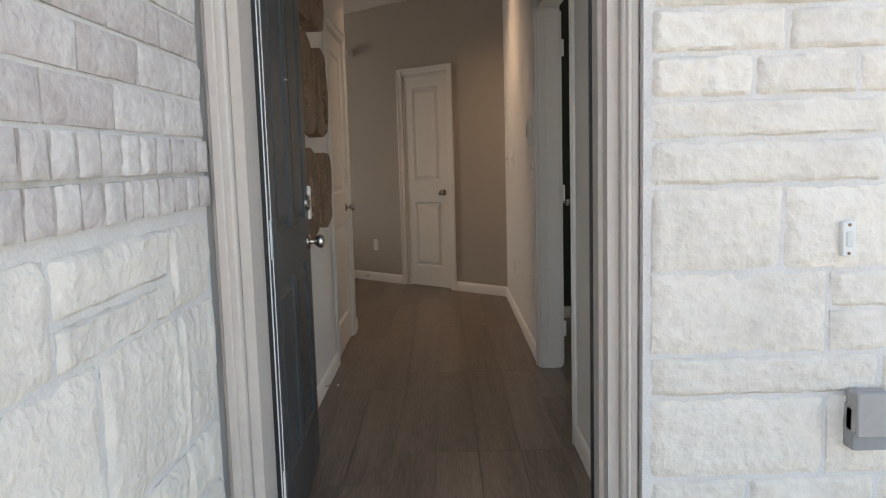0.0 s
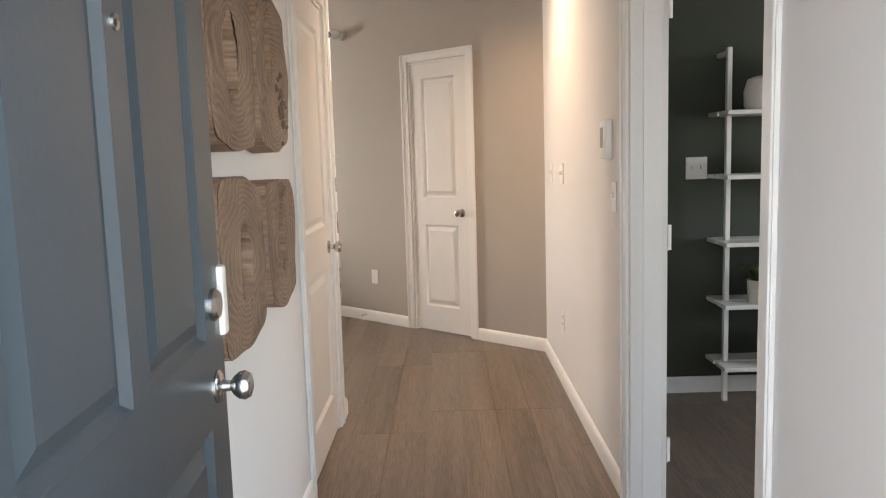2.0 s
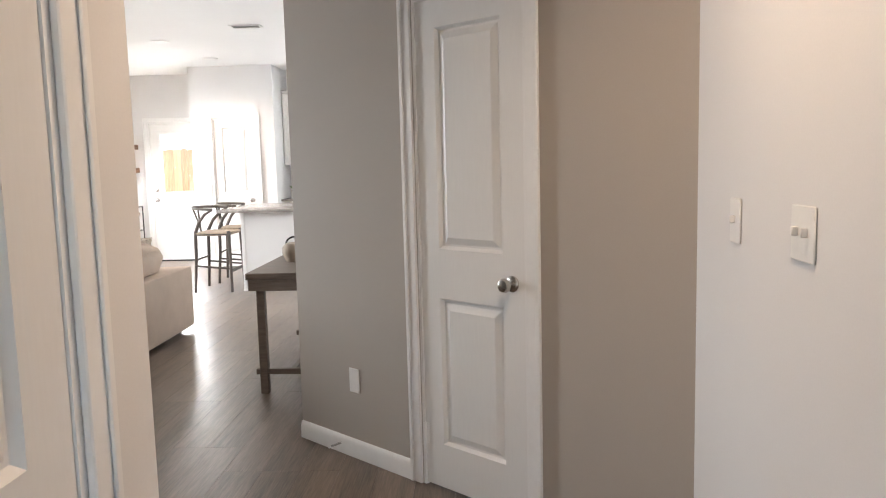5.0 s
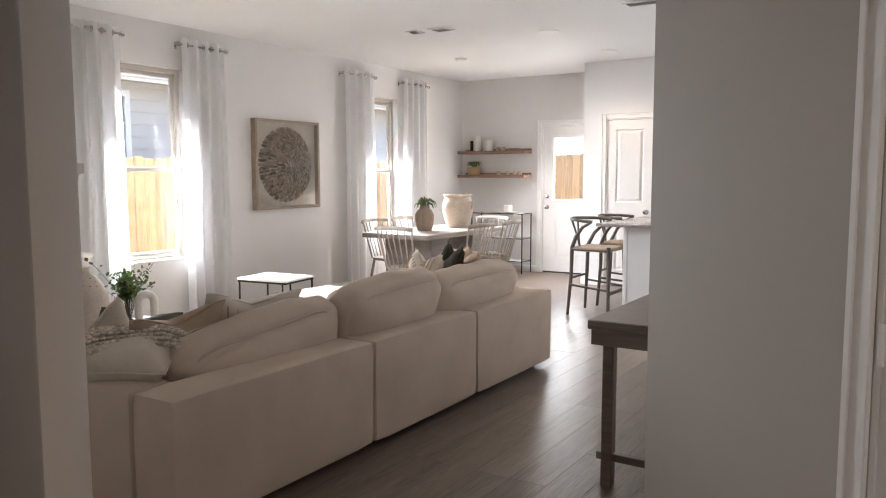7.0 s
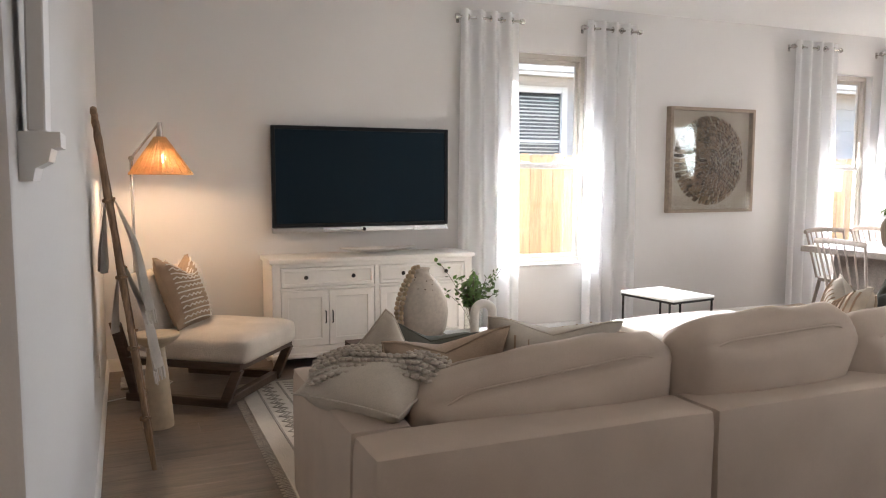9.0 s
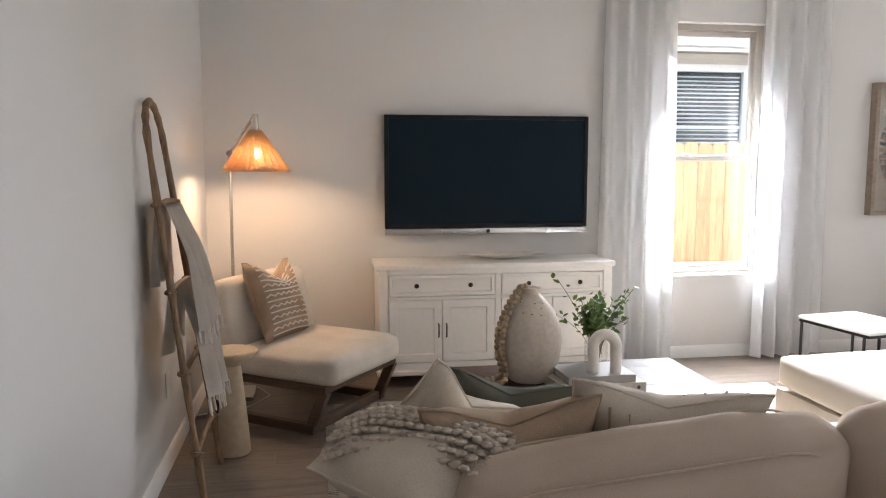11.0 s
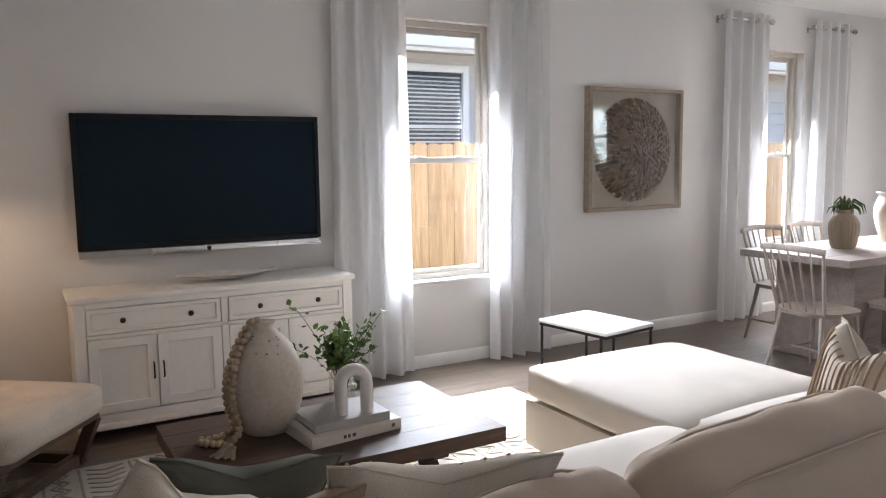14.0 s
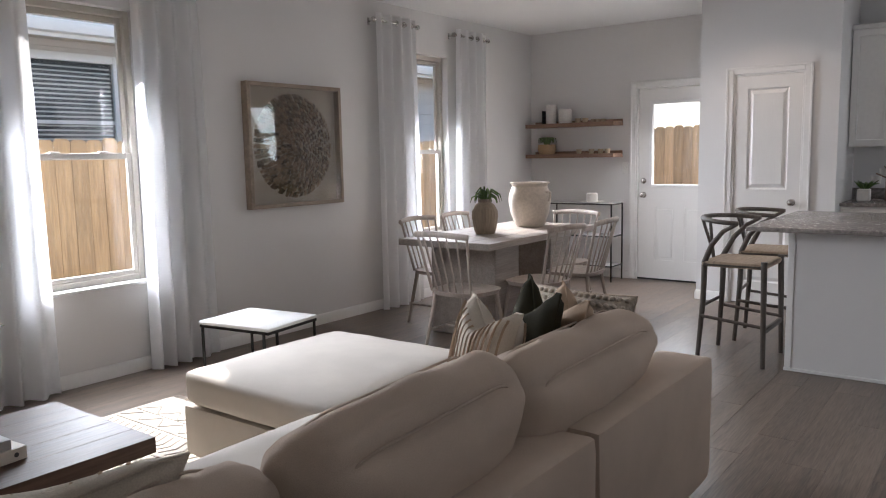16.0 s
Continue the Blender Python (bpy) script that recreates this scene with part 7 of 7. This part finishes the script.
for line in (path, second):
    step, acc = 0.026, 0.0
    for p, q in zip(line, line[1:]):
        d = (q - p).length
        while acc <= d:
            at2 = p.lerp(q, acc / d)
            if bead_mesh is None:
                bmb = bmesh.new()
                bmesh.ops.create_uvsphere(bmb, u_segments=10, v_segments=7, radius=0.0135)
                bead_mesh = mesh_of("bead", bmb, "bead", angle=80)
            ob = new("bead", bead_mesh)
            ob.parent = beads
            ob.location = at2
            acc += step
        acc -= d
bm = bmesh.new()
for k in range(46):
    a, s = jr.uniform(-0.6, 0.6), jr.uniform(0.07, 0.10)
    tube(bm, [(0.165, -0.16, 0.016), (0.165 + 0.5 * s * math.cos(a - 0.9), -0.16 + 0.5 * s * math.sin(a - 0.9), 0.018 + jr.uniform(-0.01, 0.012)), (0.165 + s * math.cos(a - 0.9), -0.16 + s * math.sin(a - 0.9), 0.006)], 0.0025, 4)
tagged(part("tassel", bm, "cord", beads), "frayed jute tassel", kind="stuff")

for z, w, d, h, yaw, mat, lab in ((0.0, 0.37, 0.26, 0.042, 6, "book", "thick cream hardback book on the coffee table"), (0.0425, 0.30, 0.22, 0.032, 2, "book_grey", "grey hardback book stacked on another book")):
    bk3 = thing("book", lab, "book", pose(-3.78, 8.24, TOPZ + z, 0, 0, 90 + yaw), "stack of books")
    part("cover", box(B(-w / 2, w / 2, -d / 2, d / 2, 0, 0.003), -w / 2, w / 2, -d / 2, d / 2, h - 0.003, h), mat, bk3)
    part("spine", B(-w / 2, w / 2, -d / 2 - 0.003, -d / 2, 0, h, r=0.001), mat, bk3)
    part("pages", B(-w / 2 + 0.005, w / 2 - 0.005, -d / 2, d / 2 - 0.005, 0.0032, h - 0.0032), "paper", bk3)
    if z == 0:
        bm = bmesh.new()
        for k, bw in enumerate((0.012, 0.010, 0.014)):
            box(bm, -0.06 + k * 0.018, -0.06 + k * 0.018 + bw, -d / 2 - 0.0036, -d / 2 - 0.003, 0.014, 0.027)
        part("title_bars", bm, "ink", bk3)
        part("spine_emblem", C((0.15, -d / 2 - 0.003, 0.021), (0.15, -d / 2 - 0.0036, 0.021), 0.008, n=14), "ink", bk3)
arch = thing("arch_ornament", "matt white ceramic arch ornament on the books", "ornament", pose(-3.72, 8.27, TOPZ + 0.075, 0, 0, 78))
bm = bmesh.new()
pts = [(-0.048, 0, 0.0), (-0.048, 0, 0.06), (-0.048, 0, 0.105)] + [(0.048 * math.cos(a), 0, 0.115 + 0.05 * math.sin(a)) for a in [math.pi - k / 12 * math.pi for k in range(1, 12)]] + [(0.048, 0, 0.105), (0.048, 0, 0.06), (0.048, 0, 0.0)]
tube(bm, pts, 0.024, 18)
part("arch", bm, "ceramic_white", arch, angle=60)

gv = thing("glass_vase", "clear glass bottle vase with leafy green sprigs", "vase", Matrix.Translation((-3.98, 8.33, TOPZ)))
part("bottle", L([(0.0, 0.0), (0.050, 0.0), (0.054, 0.01), (0.054, 0.14), (0.040, 0.18), (0.032, 0.21), (0.036, 0.225), (0.033, 0.225), (0.029, 0.21), (0.036, 0.18), (0.050, 0.138), (0.050, 0.012), (0.0, 0.008)], 32), "vase_glass", gv)
stems, leaves = bmesh.new(), bmesh.new()
lr2 = random.Random(11)
for k in range(36):
    a = lr2.uniform(0, 2 * math.pi)
    reach, top = lr2.uniform(0.08, 0.25), lr2.uniform(0.27, 0.42)
    if k < 25:
        reach, top = lr2.uniform(0.02, 0.13), lr2.uniform(0.26, 0.36)
    p0, p1, p2 = Vector((0.01 * math.cos(a), 0.01 * math.sin(a), 0.02)), Vector((0.02 * math.cos(a), 0.02 * math.sin(a), 0.21)), Vector((reach * math.cos(a), reach * math.sin(a), top))
    line = [(1 - t) ** 2 * p0 + 2 * t * (1 - t) * p1 + t * t * p2 for t in [q / 8 for q in range(9)]]
    tube(stems, line, 0.0014, 4)
    for q in range(11):
        t = 0.5 + 0.5 * q / 10
        c = (1 - t) ** 2 * p0 + 2 * t * (1 - t) * p1 + t * t * p2 + Vector((lr2.uniform(-0.018, 0.018), lr2.uniform(-0.018, 0.018), lr2.uniform(-0.012, 0.012)))
        d = Vector((lr2.uniform(-1, 1), lr2.uniform(-1, 1), lr2.uniform(-0.3, 0.9))).normalized()
        s = d.cross(Vector((lr2.uniform(-1, 1), lr2.uniform(-1, 1), 1))).normalized()
        ln, wd = lr2.uniform(0.026, 0.042), lr2.uniform(0.009, 0.015)
        nrm = d.cross(s)
        vs = [leaves.verts.new(c + d * ln * u + s * wd * v + nrm * 0.003 * (1 - 4 * (u - 0.5) ** 2) * w) for u, v, w in ((0, 0, 0), (0.35, 1, -1), (0.7, 0.7, -1), (1, 0, 0), (0.7, -0.7, -1), (0.35, -1, -1), (0.45, 0, 1))]
        for i in range(6):
            leaves.faces.new((vs[i], vs[(i + 1) % 6], vs[6]))
part("stems", stems, "stem", gv)
tagged(part("leaves", leaves, "leaf", gv, angle=80), "many small green leaves", kind="stuff")
solo("wall_outlet", B(-0.036, 0.036, 0.0005, 0.006, -0.058, 0.058, r=0.003), "plastic", "white wall outlet behind the ladder", "outlet", Matrix.Translation((-4.25, LADDER_Y, 0.38)))
ol = thing("light_switch", "white switch plate beside the garden door", "switch", Matrix.Translation((-4.52, BACK, 1.21)))
part("cover", B(-0.036, 0.036, -0.006, -0.0005, -0.058, 0.058, r=0.003), "plastic", ol)
part("toggle", B(-0.005, 0.005, -0.018, -0.006, -0.006, 0.014, r=0.002), "plastic", ol)

# doorbell and outlet box on the stone beside the entrance
db = thing("doorbell", "narrow pale doorbell button fixed to the stone by the entrance", "doorbell", Matrix.Translation((1.530, 1.583, 1.003)))
part("base_plate", B(-0.017, 0.017, -0.012, 0.014, -0.045, 0.045, r=0.004), "plastic", db)
part("button", B(-0.009, 0.009, -0.016, -0.011, -0.020, 0.020, r=0.003), "can_plain", db, "worn tan push button")
for z in (-0.036, 0.036):
    part("screw", C((0, -0.014, z), (0, -0.011, z), 0.004, n=10), "ladder", db)
ob2 = thing("outdoor_outlet", "grey weatherproof outlet box on the stone wall", "outlet", Matrix.Translation((1.595, 1.585, 0.517)))
part("cover", B(-0.055, 0.055, -0.045, 0.014, -0.060, 0.060, r=0.010, seg=2), "outlet_grey", ob2)
part("hinge", C((-0.05, -0.02, 0.061), (0.05, -0.02, 0.061), 0.006, n=10), "outlet_grey", ob2)

# ---- floor boards and masonry, piece by piece ----
rng = random.Random(5)
floor = thing("floor", "grey-brown wood-look plank flooring with fine joints", "floor", kind="structure")
PW = 0.178


def plank_mesh(length):
    bm = bmesh.new()
    w, t, c = PW / 2 - 0.0004, 0.006, 0.0007
    lo = [bm.verts.new((x, y, -t)) for x, y in ((-w, 0.0004), (w, 0.0004), (w, length - 0.0004), (-w, length - 0.0004))]
    mi = [bm.verts.new((v.co.x, v.co.y, -c)) for v in lo]
    hi = [bm.verts.new((x, y, 0)) for x, y in ((-w + c, 0.0004 + c), (w - c, 0.0004 + c), (w - c, length - 0.0004 - c), (-w + c, length - 0.0004 - c))]
    for u, v in ((lo, mi), (mi, hi)):
        for i in range(4):
            bm.faces.new((u[i], u[(i + 1) % 4], v[(i + 1) % 4], v[i]))
    bm.faces.new(hi)
    me = bpy.data.meshes.new("plank")
    bm.to_mesh(me)
    bm.free()
    me.materials.append(M["plank"])
    return me


lengths = (1.22, 0.92, 0.61, 0.40, 0.30, 0.15)
plank_meshes = {q: plank_mesh(q) for q in lengths}
spots = []
x = -5.78
while x < 1.3:
    y = (FY1 if x > -0.36 else 5.2)
    top = (8.1 if x > -0.4 else BACK + 0.05)
    if x < -1.3:
        y = 6.25
    k = rng.choice((1.22, 0.92, 0.61, 0.40))
    while y < top - 0.02:
        q = max([v for v in lengths if v <= min(k, top - y) + 0.001] or [0.15])
        spots.append((x + PW / 2, y, q))
        y += q
        k = 1.22
    x += PW
while x < 4.5:
    y = FY1
    k = rng.choice((1.22, 0.92, 0.61))
    while y < 5.4:
        q = max([v for v in lengths if v <= min(k, 5.42 - y) + 0.001] or [0.15])
        spots.append((x + PW / 2, y, q))
        y += q
        k = 1.22
    x += PW
near = sorted(spots, key=lambda s: abs(s[0] - 0.4) + 0.55 * abs(s[1] - 5.0))
for px, py, q in near[:300]:
    ob = new("plank", plank_meshes[q])
    ob.parent = floor
    ob.location = (px, py, 0)
bm = bmesh.new()
for px, py, q in near[300:]:
    w = PW / 2 - 0.0004
    vs = [bm.verts.new((px + a, py + b, z)) for z in (-0.006, 0.0) for a, b in ((-w, 0.0004), (w, 0.0004), (w, q - 0.0004), (-w, q - 0.0004))]
    bm.faces.new(vs[4:])
    for i in range(4):
        bm.faces.new((vs[i], vs[(i + 1) % 4], vs[4 + (i + 1) % 4], vs[4 + i]))
me = bpy.data.meshes.new("plank_field")
bm.to_mesh(me)
bm.free()
M["plank_field"] = material("grey_brown_vinyl_plank_field", (0.205, 0.157, 0.123), 0.34, vary=0.30, grain=22, blotch=2.4, bump=0.14, stretch=(8, 0.42, 1), per_island=0.1, rough_vary=0.08)
me.materials.append(M["plank_field"])
field = new("plank_field", me)
field.parent = floor
tagged(field, "grey-brown wood-look planks further into the rooms", kind="stuff")


def rough_block(w, h, d, seed, rugged, nx=5, nz=4):
    """A brick or split-faced stone: face towards -y, w wide, h high, with an uneven face and worn edges."""
    bm = bmesh.new()
    g = {}
    for i in range(nx + 1):
        for j in range(nz + 1):
            u, v = i / nx, j / nz
            e = min(u, 1 - u) * w, min(v, 1 - v) * h
            q = Vector((u * w * 9 + seed * 3.1, v * h * 9, seed * 1.7))
            drop = rugged * 0.9 if min(e) < 1e-6 else 0
            wob = 0.35 * rugged
            x = u * w + (wob * noise.noise(q * 1.3) if i in (0, nx) else 0)
            z = v * h + (wob * noise.noise(q * 1.7 + Vector((5, 0, 0))) if j in (0, nz) else 0)
            g[i, j] = bm.verts.new((x, -d + drop - rugged * (0.6 * noise.noise(q) + 0.65 * noise.noise(q * 2.6) + 0.3 * noise.noise(q * 5.7)), z))
    for i in range(nx):
        for j in range(nz):
            bm.faces.new((g[i, j], g[i + 1, j], g[i + 1, j + 1], g[i, j + 1]))
    rim = [g[i, 0] for i in range(nx)] + [g[nx, j] for j in range(nz)] + [g[i, nz] for i in range(nx, 0, -1)] + [g[0, j] for j in range(nz, 0, -1)]
    back = [bm.verts.new((v.co.x, 0.0, v.co.z)) for v in rim]
    for i in range(len(rim)):
        k = (i + 1) % len(rim)
        bm.faces.new((rim[i], back[i], back[k], rim[k]))
    return bm


def masonry(parent, name, mat, m, cells, rugged, d, fine=(5, 4)):
    cache = {}
    for i, (x0, x1, z0, z1) in enumerate(cells):
        key = (round(x1 - x0, 3), round(z1 - z0, 3), i % 5)
        if key not in cache:
            me = mesh_of(name, rough_block(x1 - x0, z1 - z0, d, i * 1.37, rugged, *fine), mat, angle=50)
            cache[key] = me
        ob = new(name, cache[key])
        ob.parent = parent
        ob.matrix_basis = m @ Matrix.Translation((x0, 0, z0))


def ashlar(x0, x1, z0, z1, gap, rows=(0.10, 0.13, 0.17), widths=(0.22, 0.30, 0.42, 0.5)):
    """Courses of broken-range stonework with an odd split stone."""
    cells, z = [], z0
    while z < z1 - 0.05:
        h = min(rng.choice(rows), z1 - z)
        x = x0
        while x < x1 - 0.02:
            w = min(rng.choice(widths), x1 - x)
            if x1 - x - w < 0.10:
                w = x1 - x
            if h > 0.15 and rng.random() < 0.35:
                cut = h * rng.uniform(0.42, 0.58)
                cells += [(x, x + w - gap, z, z + cut - gap), (x, x + w - gap, z + cut, z + h - gap)]
            else:
                cells.append((x, x + w - gap, z, z + h - gap))
            x += w
        z += h
    return cells


face = thing("stone_cladding", "cream split-face limestone with pale mortar joints", "stone wall", kind="structure")
part("mortar_bed", B(FD1 + 0.078, 4.6, FY0 - 0.0605, FY0 - 0.001, -0.15, CEIL + 0.29), "mortar", face)
masonry(face, "stone", "stone", Matrix.Translation((0, FY0 - 0.060, 0)), ashlar(FD1 + 0.10, 2.5, -0.05, 2.9, 0.012, (0.11, 0.16, 0.22), (0.26, 0.34, 0.46, 0.6)), 0.011, 0.011, (26, 10))
side = thing("porch_side_cladding", "whitewashed brick above cream limestone on the porch side wall", "brick wall", kind="structure")
SIDE = Matrix.Translation((-0.100, 0, 0)) @ Matrix.Rotation(radians(90), 4, "Z")      # x runs along +y, face towards +x
part("mortar_bed", B(-0.134, -0.0995, -0.7, FY0 - 0.04, -0.1, CEIL + 0.29), "mortar", side)
SY = FY0 - 0.055
masonry(side, "stone", "stone", SIDE, ashlar(-0.62, SY, -0.05, 1.12, 0.014, (0.20, 0.26, 0.32), (0.40, 0.52, 0.66)), 0.011, 0.011, (26, 11))
heads = []
for z in (1.131, 1.217):
    k = 0.0
    while k < 2.2:
        heads.append((SY - k - 0.076, SY - k, z, z + 0.075))
        k += 0.087
masonry(side, "rowlock_brick", "brick", SIDE, heads, 0.006, 0.020, (8, 8))
runs, row, z = [], 0, 1.303
while z < 2.9:
    k = -0.13 if row % 2 else 0.0
    while k < 2.2:
        a, b = SY - k - 0.250, min(SY, SY - k)
        runs.append((a, b, z, z + 0.083))
        k += 0.260
    z += 0.093
    row += 1
masonry(side, "brick", "brick", SIDE, runs, 0.005, 0.010, (20, 7))
